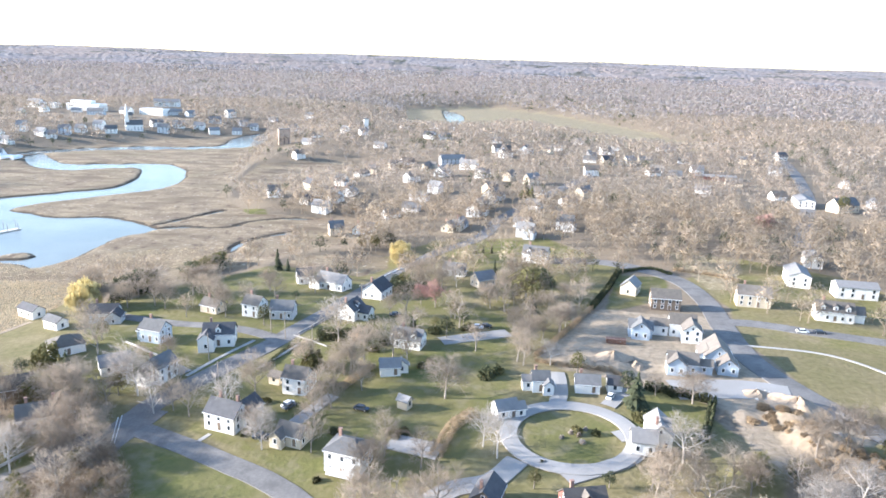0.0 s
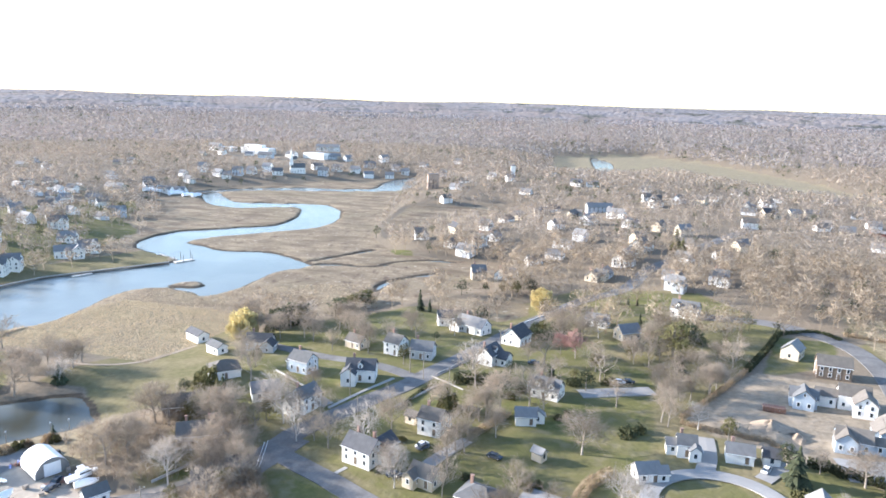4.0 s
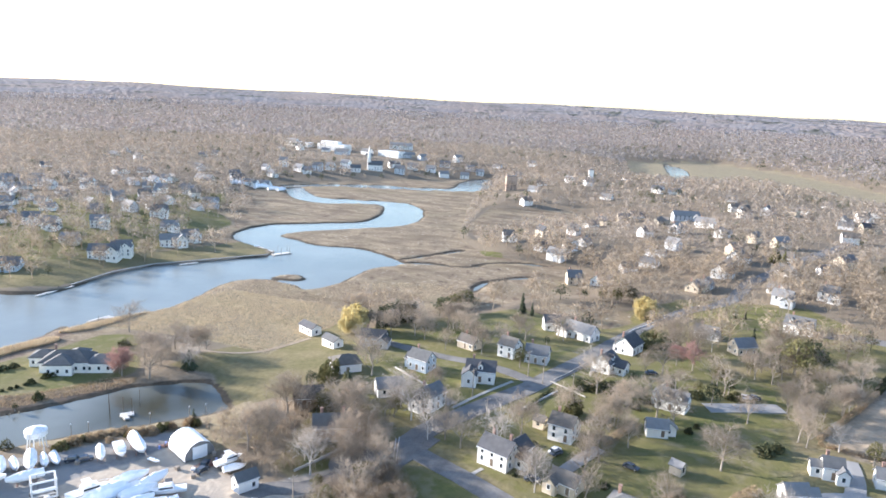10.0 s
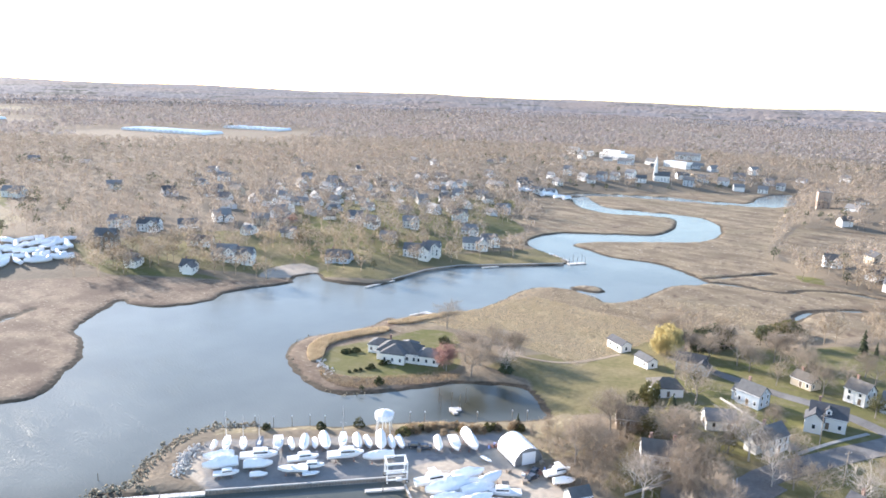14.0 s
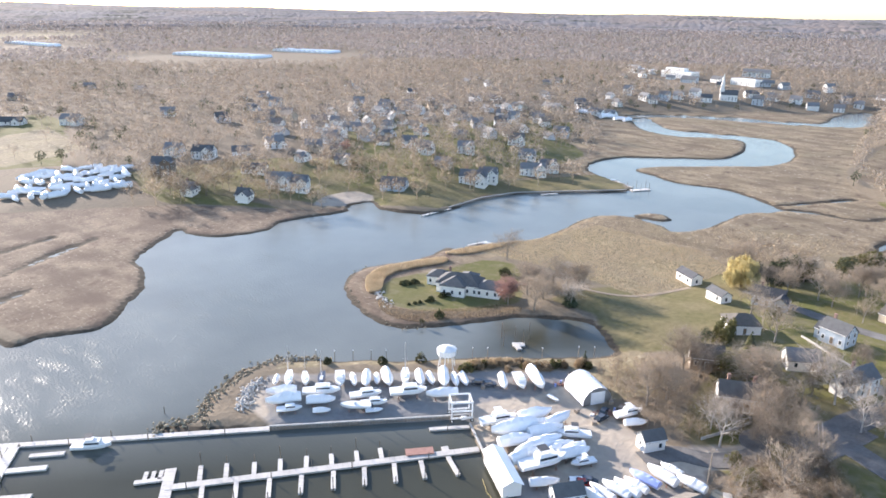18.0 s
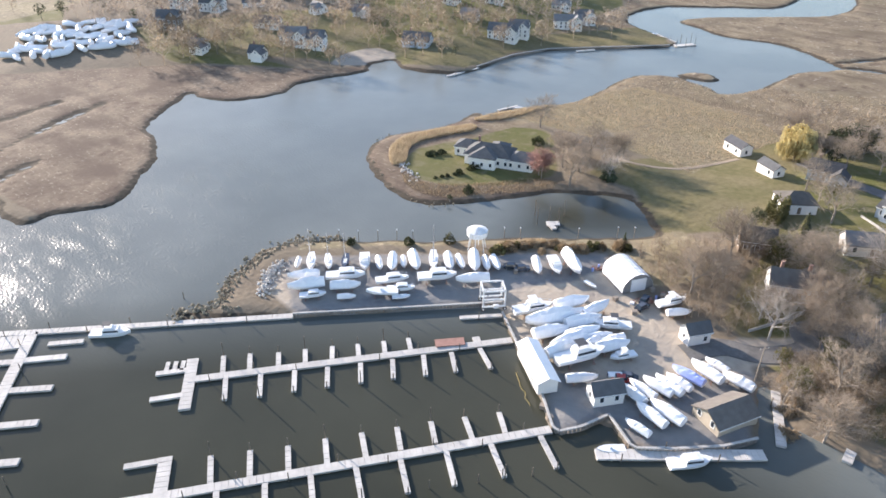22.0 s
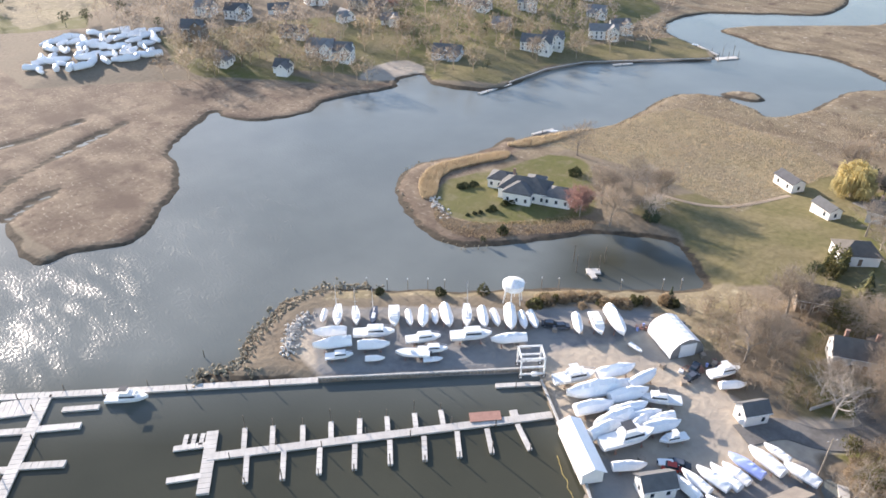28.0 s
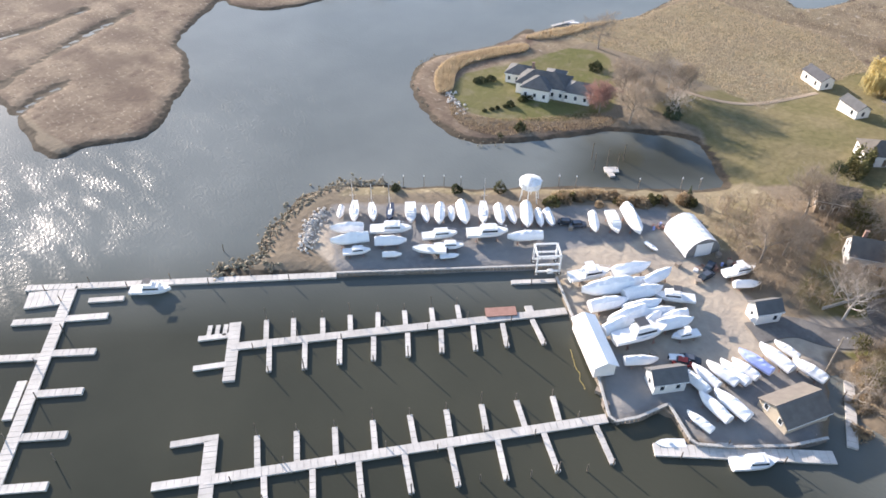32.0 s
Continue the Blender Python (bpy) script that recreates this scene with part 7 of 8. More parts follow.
for x, y in ((-182.6, 14.5), (-122.8, 73.1), (-120.5, 77.1), (-116.8, 81.1), (-213.1, 65.5), (-128.2, 66.1)):
    thing("mooring_pile", "lone dark timber mooring pile in water", "piling", "mooring piles", pose(x, y, WATER), PILE)
for x, y in ((-207.9, 110.6), (-204.2, 114.6), (-200.2, 118.4), (-196.5, 122.3), (-193.2, 125.4), (-175.5, 144.7), (-172.0, 147.6), (-159.9, 159.0), (-152.4, 167.7), (-149.0, 171.3)):
    thing("dock_post", "grey post with white cap beside shore", "post", "shore posts", pose(x, y, ground_at(x, y)), Shape().tube((0, 0, -0.5), (0, 0, 3.4), 0.11, 0.10, 7).tube((0, 0, 3.4), (0, 0, 3.75), 0.19, 0.1, 7, 1).mesh("dock_post", M["wood"], M["trim"]))


def bulkhead(line):
    ob = tagged(new("bulkhead"), "timber sheet-pile bulkhead along the basin", "bulkhead", kind="structure")
    for a, b in zip(line[:-1], line[1:]):
        v = b - a
        L, ang = float(np.hypot(*v)), math.degrees(math.atan2(v[1], v[0]))
        s = Shape().box(L, 0.5, 0.3, (L / 2, 0, -0.05))
        for i in range(max(1, int(L / 0.8))):
            s.box(0.62, 0.28, 3.0, ((i + 0.5) * L / max(1, int(L / 0.8)), 0.05 * (i % 2), -3.0), slot=1)
        part("wall_section", s.mesh("wall_section", M["concrete"], M["docks"]), ob, m=pose(a[0], a[1], 0.15, 0, 0, ang))


bulkhead(pts(-293.2, 266.7, -294.1, 296.3, -287.7, 319.5, -270.8, 340.8, -245.2, 373.2))
bulkhead(quay[:3])
bulkhead(quay[3:16])


# ---- boats ----
def hull_rings(L, B, H, keel=0.0, stern=0.82, n=11, sheer=0.25):
    """Cross sections of a hull from the transom to the stem."""
    rings = []
    for i in range(n):
        f = i / (n - 1)
        half = B / 2 * (stern + (1 - stern) * min(1, f / 0.4)) * max(0.02, 1 - max(0, (f - 0.5) / 0.5) ** 2.6)
        top = H * (1 + sheer * f * f)
        bot = keel + 0.55 * H * max(0, (f - 0.7) / 0.3) ** 2
        x = -L / 2 + L * f
        rings.append([(x, 0, bot), (x, -half * 0.62, bot + 0.16 * H), (x, -half * 0.93, bot + (top - bot) * 0.45), (x, -half, top), (x, half, top), (x, half * 0.93, bot + (top - bot) * 0.45), (x, half * 0.62, bot + 0.16 * H)])
    return rings


def stands(ob, L, B, z):
    for i, f in enumerate((-0.28, 0.22)):
        for sy in (-1, 1):
            part("jack_stand", Shape().tube((0, 0, 0), (0, -sy * 0.25, z + 0.5), 0.06, 0.05, 5).tube((0.25, 0, 0), (0, -sy * 0.2, z * 0.7), 0.04, 0.04, 4).tube((-0.25, 0, 0), (0, -sy * 0.2, z * 0.7), 0.04, 0.04, 4).mesh("jack_stand", M["rust"]), ob, m=pose(L * f, sy * B * 0.42, 0))
    part("keel_block", Shape().box(0.5, 0.5, z).mesh("keel_block", M["wood"]), ob, m=pose(-L * 0.2, 0, 0))


def boat(kind, L, wrap="wrap", afloat=False, seed=0):
    """One boat about the origin, bow to +x."""
    rnd = random.Random(seed)
    B, H = L * (rnd.uniform(0.30, 0.345) if kind != "sail" else 0.28), L * 0.14
    z = 0 if afloat or kind == "stored" else 0.75
    lab = {"wrapped": "boat under white shrink wrap on stands", "stored": "laid-up boat under white shrink wrap", "small": "small open motorboat with outboard engine", "yacht": "white motor yacht with cabin and flybridge", "sail": "sailing boat on stands with bare mast", "cabin": "white cabin cruiser on stands"}[kind]
    if afloat:
        lab = "white motor boat moored at a dock"
    if wrap == "wrapb":
        lab = "boat under blue shrink wrap on stands"
    ob = thing("sailboat" if kind == "sail" else "boat", lab, "boat")
    up = pose(0, 0, z)
    rings = hull_rings(L, B, H + (0.35 if kind == "sail" else 0), 0.0, 0.6 if kind == "sail" else 0.92)
    part("hull", Shape().loft(rings).mesh("hull", M["gel"] if kind != "sail" or seed % 3 else M["geld"]), ob, m=up)
    if kind != "stored":
        boot = [[(x, y * 1.012, min(zz, 0.42 * H) - 0.01) for x, y, zz in (r[1], r[0], r[6])] for r in rings[:9]]
        part("bottom_paint", Shape().loft([[(x, y, zz - 0.03) for x, y, zz in r] for r in boot], closed=False, ends=False).mesh("bottom_paint", M["boot"]), ob, m=up)
    if not afloat and kind != "stored":
        stands(ob, L, B, z)
    deck_z = H * 1.02
    if kind in ("wrapped", "stored"):
        rise = L * rnd.uniform(0.11, 0.22)
        cov = []
        for i, r in enumerate(rings):
            f = i / (len(rings) - 1)
            hump = rise * (0.35 + 0.65 * math.sin(math.pi * min(1, 0.25 + f * 0.8)) ** 0.7) * (1 - 0.6 * max(0, f - 0.6))
            half, top, x = abs(r[4][1]) + 0.06, r[4][2], r[4][0] * 1.015
            low = top - 0.35 * H
            cov.append([(x, -half, low), (x, -half, top), (x, -half * 0.55, top + hump * 0.68 * rnd.uniform(0.84, 1.14)), (x, 0, top + hump * rnd.uniform(0.86, 1.12)), (x, half * 0.55, top + hump * 0.68 * rnd.uniform(0.84, 1.14)), (x, half, top), (x, half, low)])
        part("cover", Shape().loft(cov, closed=False, ends=False).poly([cov[0][i] for i in range(7)], [tuple(range(7))]).mesh("cover", M[wrap]), ob, "taut shrink-wrap cover", up)
        return ob
    part("deck", Shape().loft([[(x, -h * 0.96, t - 0.06), (x, h * 0.96, t - 0.06)] for x, h, t in [(r[4][0] * 0.98, abs(r[4][1]), r[4][2]) for r in rings]], closed=False, ends=False).mesh("deck", M["gel"]), ob, m=up)
    if kind in ("yacht", "cabin"):
        w = B * 0.78
        part("cabin", Shape().box(L * 0.42, w, L * 0.12, (0.04 * L, 0, deck_z), taper=0.9).box(L * 0.24, w * 0.8, 0.12, (0.02 * L, 0, deck_z + L * 0.12)).mesh("cabin", M["gel"]), ob, m=up)
        part("windscreen", Shape().box(L * 0.37, w * 1.005, L * 0.045, (0.05 * L, 0, deck_z + L * 0.045), taper=0.97).mesh("windscreen", M["glass"]), ob, m=up)
        part("rail", Shape().tube((L * 0.2, -B * 0.36, deck_z + 0.8), (L * 0.47, 0, deck_z + 1.0), 0.03, 0.03, 4).tube((L * 0.2, B * 0.36, deck_z + 0.8), (L * 0.47, 0, deck_z + 1.0), 0.03, 0.03, 4).mesh("rail", M["alu"]), ob, m=up)
        if kind == "yacht":
            part("flybridge", Shape().box(L * 0.22, w * 0.8, L * 0.05, (-0.02 * L, 0, deck_z + L * 0.11), taper=0.92).mesh("flybridge", M["gel"]), ob, m=up)
            part("hardtop", Shape().box(L * 0.2, w * 0.8, 0.08, (-0.03 * L, 0, deck_z + L * 0.25)).tube((-0.1 * L, w * 0.3, deck_z + L * 0.12), (-0.1 * L, w * 0.3, deck_z + L * 0.25), 0.03, 0.03, 4).tube((-0.1 * L, -w * 0.3, deck_z + L * 0.12), (-0.1 * L, -w * 0.3, deck_z + L * 0.25), 0.03, 0.03, 4).mesh("hardtop", M["canvas"] if seed % 2 else M["gel"]), ob, m=up)
    elif kind == "small":
        part("console", Shape().box(0.8, 0.8, 0.9, (0.2, 0, deck_z - 0.2), taper=0.8).mesh("console", M["gel"]), ob, m=up)
        part("outboard", Shape().box(0.45, 0.4, 0.7, (-L / 2 - 0.2, 0, H * 0.6), taper=0.7).box(0.15, 0.15, 0.9, (-L / 2 - 0.25, 0, -0.2)).mesh("outboard", M["geld"]), ob, m=up)
    elif kind == "sail":
        part("fin_keel", Shape().box(L * 0.22, 0.2, 0.9, (0, 0, -0.75), taper=1.2).mesh("fin_keel", M["boot"]), ob, m=up)
        part("coachroof", Shape().box(L * 0.36, B * 0.5, 0.5, (0.08 * L, 0, deck_z + 0.2), taper=0.8).mesh("coachroof", M["gel"]), ob, m=up)
        part("mast", Shape().tube((0.1 * L, 0, deck_z), (0.1 * L, 0, L * 1.35), 0.11, 0.08, 6).tube((0.1 * L, -B * 0.3, L * 0.8), (0.1 * L, B * 0.3, L * 0.8), 0.03, 0.03, 4).mesh("mast", M["alu"]), ob, m=up)
        part("boom", Shape().tube((0.1 * L, 0, deck_z + 1.2), (-0.28 * L, 0, deck_z + 1.2), 0.08, 0.07, 6).mesh("boom", M["alu"]), ob, m=up)
        st = Shape()
        for e in ((0.49 * L, 0), (-0.49 * L, 0), (0.1 * L, B * 0.45), (0.1 * L, -B * 0.45)):
            st.tube((e[0], e[1], deck_z + 0.2), (0.1 * L, 0, L * 1.24), 0.012, 0.012, 3, cap=False)
        part("rigging", st.mesh("rigging", M["wire"]), ob, m=up)
    return ob


STOCK = {}


def put_boat(kind, x, y, yaw, L, wrap="wrap", afloat=False, seed=0, z=None):
    key = (kind, wrap, afloat, seed % 4)
    at = pose(x, y, (WATER - 0.2 if afloat else ground_at(x, y) + 0.05) if z is None else z, 0, 0, yaw)
    if key not in STOCK:
        STOCK[key] = boat(kind, 8.0, wrap, afloat, seed % 4)
        ob = STOCK[key]
    else:
        ob = copy_thing(STOCK[key], Matrix.Identity(4))
    k = L / 8.0
    ob.matrix_basis = at @ Matrix.Diagonal((k, k, k, 1))
    return ob


Q = math.degrees(math.atan2(quay[1][1] - quay[0][1], quay[1][0] - quay[0][0]))
# row along the strip, bows towards the water
ROW = [(-204.3, 93.7, 0, 4.5), (-201.3, 95.9, 2, 8), (-198.2, 99.2, 2, 7), (-195.1, 102.4, 2, 7), (-191.6, 106.1, 1, 8), (-188.5, 108.4, 0, 5.5), (-186.1, 110.9, 0, 7), (-184.4, 113.4, 0, 5), (-182.1, 115.3, 0, 8), (-178.7, 118.9, 2, 8.5),
       (-175.5, 121.5, 0, 7), (-173.4, 123.8, 0, 6), (-170.6, 126.1, 0, 8.5), (-168.1, 128.1, 0, 6), (-166.5, 130.1, 0, 6), (-157.7, 136.5, 0, 7), (-154.4, 140.0, 1, 8.5), (-151.2, 143.4, 0, 10)]
for k, (x, y, kd, L) in enumerate(ROW):
    put_boat(("wrapped", "cabin", "sail")[kd], x, y, Q - 90 + (5 * (k % 3) - 5), L * 1.05, seed=k)
# boats lying along the quay
for k, (x, y, kd, L, da) in enumerate(((-193.2, 88.2, 0, 9, 8), (-189.3, 87.2, 1, 6.5, 5), (-189.7, 98.0, 1, 10, 0), (-186.4, 95.2, 0, 7.5, 0), (-183.0, 92.7, 0, 4.5, 0), (-197.3, 90.5, 0, 8, 0), (-180.1, 105.3, 1, 8.5, 6), (-177.9, 99.9, 3, 8, -6),
                                        (-175.8, 104.3, 1, 7, 0), (-172.7, 114.1, 1, 10, 2), (-165.6, 119.7, 0, 8.5, 3), (-173.5, 102.2, 3, 4.5, 4))):
    put_boat(("wrapped", "cabin", "sail", "small")[kd], x, y, Q + da + (180 if k in (0, 5, 7, 10) else 0), L, seed=k + 1)
# the crowd of wrapped boats in the middle of the yard
CROWD = [(-146.6, 120.2, 1, 9.5, 10), (-141.1, 128.3, 0, 9, 15), (-141.1, 118.8, 0, 11, 8), (-135.7, 130.4, 0, 8.5, 30), (-134.9, 123.8, 0, 9, 12), (-129.5, 127.7, 1, 8.5, -12), (-137.9, 115.5, 0, 8.5, 10), (-132.5, 120.2, 0, 8.5, 15),
         (-133.2, 115.0, 0, 9, 20), (-132.6, 112.1, 0, 8.5, 25), (-129.0, 118.3, 0, 7, 40), (-126.7, 122.7, 0, 6.5, 15), (-125.1, 120.8, 0, 8, 10), (-128.0, 112.6, 1, 11.5, 14), (-121.9, 120.0, 1, 6, 10), (-124.1, 107.4, 0, 6.5, 0), (-129.2, 121.7, 0, 6.5, 10), (-138.1, 125.2, 0, 7.5, 5)]
for k, (x, y, kd, L, da) in enumerate(CROWD):
    put_boat(("wrapped", "yacht")[kd], x, y, Q + da + (180 if k % 3 == 2 else 0), L * 1.04, seed=k)
# boats in rows by the brown shed
for k, (x, y, L, wr) in enumerate(((-114.0, 110.8, 7, "wrap"), (-113.4, 113.4, 7, "wrap"), (-111.5, 116.2, 7.5, "wrap"), (-110.0, 118.2, 7.5, "wrap"), (-109.0, 120.6, 6.5, "wrap"), (-108.5, 123.6, 8, "wrapb"), (-106.2, 127.4, 8.5, "wrap"), (-105.7, 131.3, 6, "wrap"),
                                     (-100.1, 129.2, 7.5, "wrap"), (-108.3, 107.8, 8, "wrap"), (-106.4, 110.6, 8.5, "wrap"), (-108.5, 103.2, 6, "wrap"))):
    put_boat("wrapped", x, y, Q + 118 + 4 * (k % 3), L * 0.92, wr, seed=k + 2)
for k, (x, y, kd, L, da) in enumerate(((-124.0, 145.8, 1, 8, 12), (-120.7, 143.3, 0, 6, 0), (-115.1, 136.7, 0, 5, 60), (-143.2, 139.8, 3, 4, -60), (-119.0, 114.2, 3, 5, -10))):
    put_boat(("wrapped", "yacht", "sail", "small")[kd], x, y, Q + da, L, seed=k)
# boats afloat
put_boat("yacht", -211.7, 46.5, Q, 9.0, afloat=True, seed=1)
put_boat("cabin", -97.5, 103.5, Q + 2, 8.5, afloat=True, seed=2)
put_boat("small", -109.9, 96.3, Q + 178, 5.5, afloat=True, seed=0)
put_boat("small", -265.9, 391.6, 30, 6.0, afloat=True, seed=0)
put_boat("small", -242.2, 235.0, 40, 4.5, afloat=True, seed=0)
# wrapped boats laid up across the river
rb = random.Random(8)
YA, YB, YC = Vector((-460.7, 109.2)), Vector((-438.5, 160.3)), Vector((-502.4, 128.9))
for r in range(5):
    for c in range(13):
        p = YA.lerp(YB, (c + rb.uniform(-0.4, 0.4)) / 12) + (YC - YA) * (r + rb.uniform(-0.45, 0.45)) / 4
        put_boat("stored", p.x, p.y, rb.uniform(0, 360), rb.uniform(7.0, 10.5), seed=r * 13 + c)
for k, (x, y) in enumerate(((-429.1, 632.3), (-420.1, 639.5), (-408.1, 641.2), (-392.6, 635.7), (-383.1, 635.2), (-412.0, 636.8), (-437.3, 629.3), (-412.5, 660.5))):
    put_boat("stored", x, y, 20 * k, 13, seed=k)


def travel_lift(x, y, yaw):
    ob = thing("boat_hoist", "white steel travelling boat hoist on wheels", "boat hoist", m=pose(x, y, 0.1, 0, 0, yaw) @ Matrix.Diagonal((0.82, 0.82, 0.82, 1)))
    beam = Shape().box(0.4, 0.4, 6.0).mesh("post", M["steel"])
    for sx in (-1, 1):
        for sy in (-1, 1):
            leg = part("post", beam, ob, m=pose(sx * 3.2, sy * 2.7, 0.6))
            wh = part("wheel", Shape().tube((0, -0.25, 0), (0, 0.25, 0), 0.6, 0.6, 12).mesh("wheel", M["tyre"]), ob, m=pose(sx * 3.2, sy * 2.7, 0.6))
            part("rim", Shape().tube((0, -0.27, 0), (0, 0.27, 0), 0.3, 0.3, 10).mesh("rim", M["steel"]), wh)
    for sy in (-1, 1):
        for zz in (1.2, 3.6, 6.5):
            part("side_beam", Shape().box(7.0, 0.4, 0.45).mesh("side_beam", M["steel"]), ob, m=pose(0, sy * 2.7, zz))
    for sx in (-1, 1):
        part("cross_beam", Shape().box(0.4, 5.8, 0.45).mesh("cross_beam", M["steel"]), ob, m=pose(sx * 3.2 if sx > 0 else -3.2, 0, 6.5))
    part("sling", Shape().tube((-1.5, -2.6, 6.5), (-1.5, 0, 3.2), 0.06, 0.06, 4).tube((-1.5, 2.6, 6.5), (-1.5, 0, 3.2), 0.06, 0.06, 4).mesh("sling", M["canvas"]), ob)
    part("engine_box", Shape().box(1.6, 0.9, 1.0).mesh("engine_box", M["steel"]), ob, m=pose(0.5, -3.2, 1.3))


travel_lift(-155.7, 115.9, Q)
deck_pair = pier("dark timber hoist runway over water", (-158.4, 107.1), (-151.8, 114.9), 1.2, [])


def arched_tent(x, y, yaw, w, L):
    ob = thing("storage_tent", "white fabric arched boat storage tent", "tent", m=pose(x, y, 0.0, 0, 0, yaw))
    arc = [(-w / 2, 0), (-w / 2, 1.4), (-w * 0.46, 2.5), (-w * 0.34, 3.8), (-w * 0.17, 4.6), (0, 4.9), (w * 0.17, 4.6), (w * 0.34, 3.8), (w * 0.46, 2.5), (w / 2, 1.4), (w / 2, 0)]
    part("cover", Shape().loft([[(xx * (1 + 0.012 * (i % 2)), -L / 2 + L * i / 12, zz * (1 - 0.012 * (i % 2))) for xx, zz in arc] for i in range(13)], closed=False, ends=False).mesh("cover", M["wrap"]), ob)
    for sy in (-1, 1):
        part("end_wall", Shape().poly([(xx * 0.99, sy * (L / 2 - 0.05), zz * 0.99) for xx, zz in arc], [tuple(range(11))]).mesh("end_wall", M["roofl"]), ob, "pale grey fabric end wall")
    part("door", Shape().box(4.2, 0.12, 3.6).mesh("door", M["wrap"]), ob, "closed white door", pose(0, -L / 2 - 0.03, 0))
    return ob


arched_tent(-138.1, 149.0, math.degrees(math.atan2(*reversed(Vector((-146.9, 153.7)) - Vector((-134.1, 146.5))))) - 90, 8.6, 10.6)


def white_shed(x, y, yaw):
    ob = thing("long_shed", "long white open-sided dock shed", "shed", m=pose(x, y, 0.1, 0, 0, yaw))
    part("roof", roof_shape(13.5, 4.6, 3.0, 1.1, "gable", 0.3, 0.15).mesh("roof", M["wrap"]), ob)
    v, f = wall_shape(None, 13.2, 4.3, 3.0, 1.1, True, 0)
    part("wall", Shape().poly(v, f).mesh("wall", M["white"]), ob)
    part("door", Shape().box(1.0, 0.08, 2.1).mesh("door", M["grey"]), ob, m=pose(3, -2.2, 0))


white_shed(-132.8, 103.4, math.degrees(math.atan2(quay[6][1] - quay[5][1], quay[6][0] - quay[5][0])))
house(-118.1, 106.8, Q + 6, 6.4, 4.2, 1, "white", "roof", chim=0, hgt=2.6, label="white boatyard office with grey gabled roof", category="office")
house(-98.0, 118.7, math.degrees(math.atan2(*reversed(Vector((-95.6, 126.7)) - Vector((-100.5, 114.8))))), 10.0, 7.2, 1, "tan", "roofb", chim=0, hgt=1.6, pitch=0.28, label="tan boathouse with broad brown roof", category="boathouse")
house(-113.9, 137.6, Q + 8, 5.5, 4.0, 1, "white", "roof", chim=0, hgt=3.0, label="small white hut with grey roof", category="hut")
part_deck = pier("timber deck round the boathouse", (-104.0, 112.4), (-97.9, 110.3), 3.0, [])


def fuel_tank(x, y):
    ob = thing("water_tank", "white round tank on steel legs", "tank", m=pose(x, y, 0))
    part("shell", Shape().tube((0, 0, 3.9), (0, 0, 4.4), 1.6, 2.8, 10).tube((0, 0, 4.4), (0, 0, 6.0), 2.8, 2.9, 10).tube((0, 0, 6.0), (0, 0, 6.9), 3.0, 0.35, 10).tube((0, 0, 6.9), (0, 0, 7.4), 0.12, 0.10, 6).mesh("shell", M["steel"]), ob)
    for i in range(6):
        an = i * math.pi / 3
        part("leg", Shape().tube((2.6 * math.cos(an), 2.6 * math.sin(an), -0.2), (2.0 * math.cos(an), 2.0 * math.sin(an), 4.3), 0.14, 0.14, 6).mesh("leg", M["steel"]), ob)


fuel_tank(-176.3, 133.6)


def utility_pole(x, y, h=9.0, yaw=0):
    ob = thing("utility_pole", "weathered timber utility pole with crossarm", "utility pole", "street poles", pose(x, y, ground_at(x, y), 0, 0, yaw))
    part("pole", Shape().tube((0, 0, -0.3), (0, 0, h), 0.17, 0.12, 7).mesh("pole", M["wood"]), ob)
    part("crossarm", Shape().box(2.4, 0.12, 0.14, (0, 0, h - 0.8)).mesh("crossarm", M["wood"]), ob)
    for sx in (-1, 0, 1):
        part("insulator", Shape().tube((sx, 0, h - 0.66), (sx, 0, h - 0.4), 0.05, 0.04, 6).mesh("insulator", M["gel"]), ob)


for x, y in ((-62.4, 186.6), (-71.6, 206.2), (-51.0, 223.3), (-56.9, 227.7), (-28.9, 259.1), (1.9, 342.0), (-98.0, 133.3), (-39.8, 212.4)):
    utility_pole(x, y, 10, 60)


# ---- shore rocks ----
def rock_mesh(seed):
    rnd = random.Random(seed)
    bm = bmesh.new()
    bmesh.ops.create_icosphere(bm, subdivisions=1, radius=0.5)
    for v in bm.verts:
        v.co *= rnd.uniform(0.7, 1.2)
        v.co.z *= 0.7
    me = bpy.data.meshes.new("rock")
    bm.to_mesh(me)
    bm.free()
    return me


ROCKS = [rock_mesh(i) for i in range(5)]
PALE = [r.copy() for r in ROCKS]
for r in ROCKS:
    r.materials.append(M["rock"])
for r in PALE:
    r.materials.append(M["rockw"])
rr = random.Random(4)
wall_rocks = tagged(new("rock_revetment"), "rough stone revetment round the boatyard tip", "rocks", kind="structure")
line = strip_shore[-50:-8]
for i in range(300):
    p = line[rr.randrange(len(line))] + np.array([rr.gauss(0.9, 1.3), rr.gauss(0.9, 1.3)])
    k = rr.uniform(0.5, 1.3)
    part("stone", rr.choice(ROCKS), wall_rocks, m=pose(p[0], p[1], -0.55 + rr.uniform(0, 0.5), rr.uniform(0, 360), rr.uniform(0, 60), rr.uniform(0, 360)) @ Matrix.Diagonal((k, k, k, 1)))
pale_rocks = tagged(new("rock_pile"), "ridge of pale boulders on the boatyard tip", "rocks", kind="structure")
A, B, C = Vector((-199.7, 79.7)), Vector((-206.2, 85.6)), Vector((-209.2, 91.5))
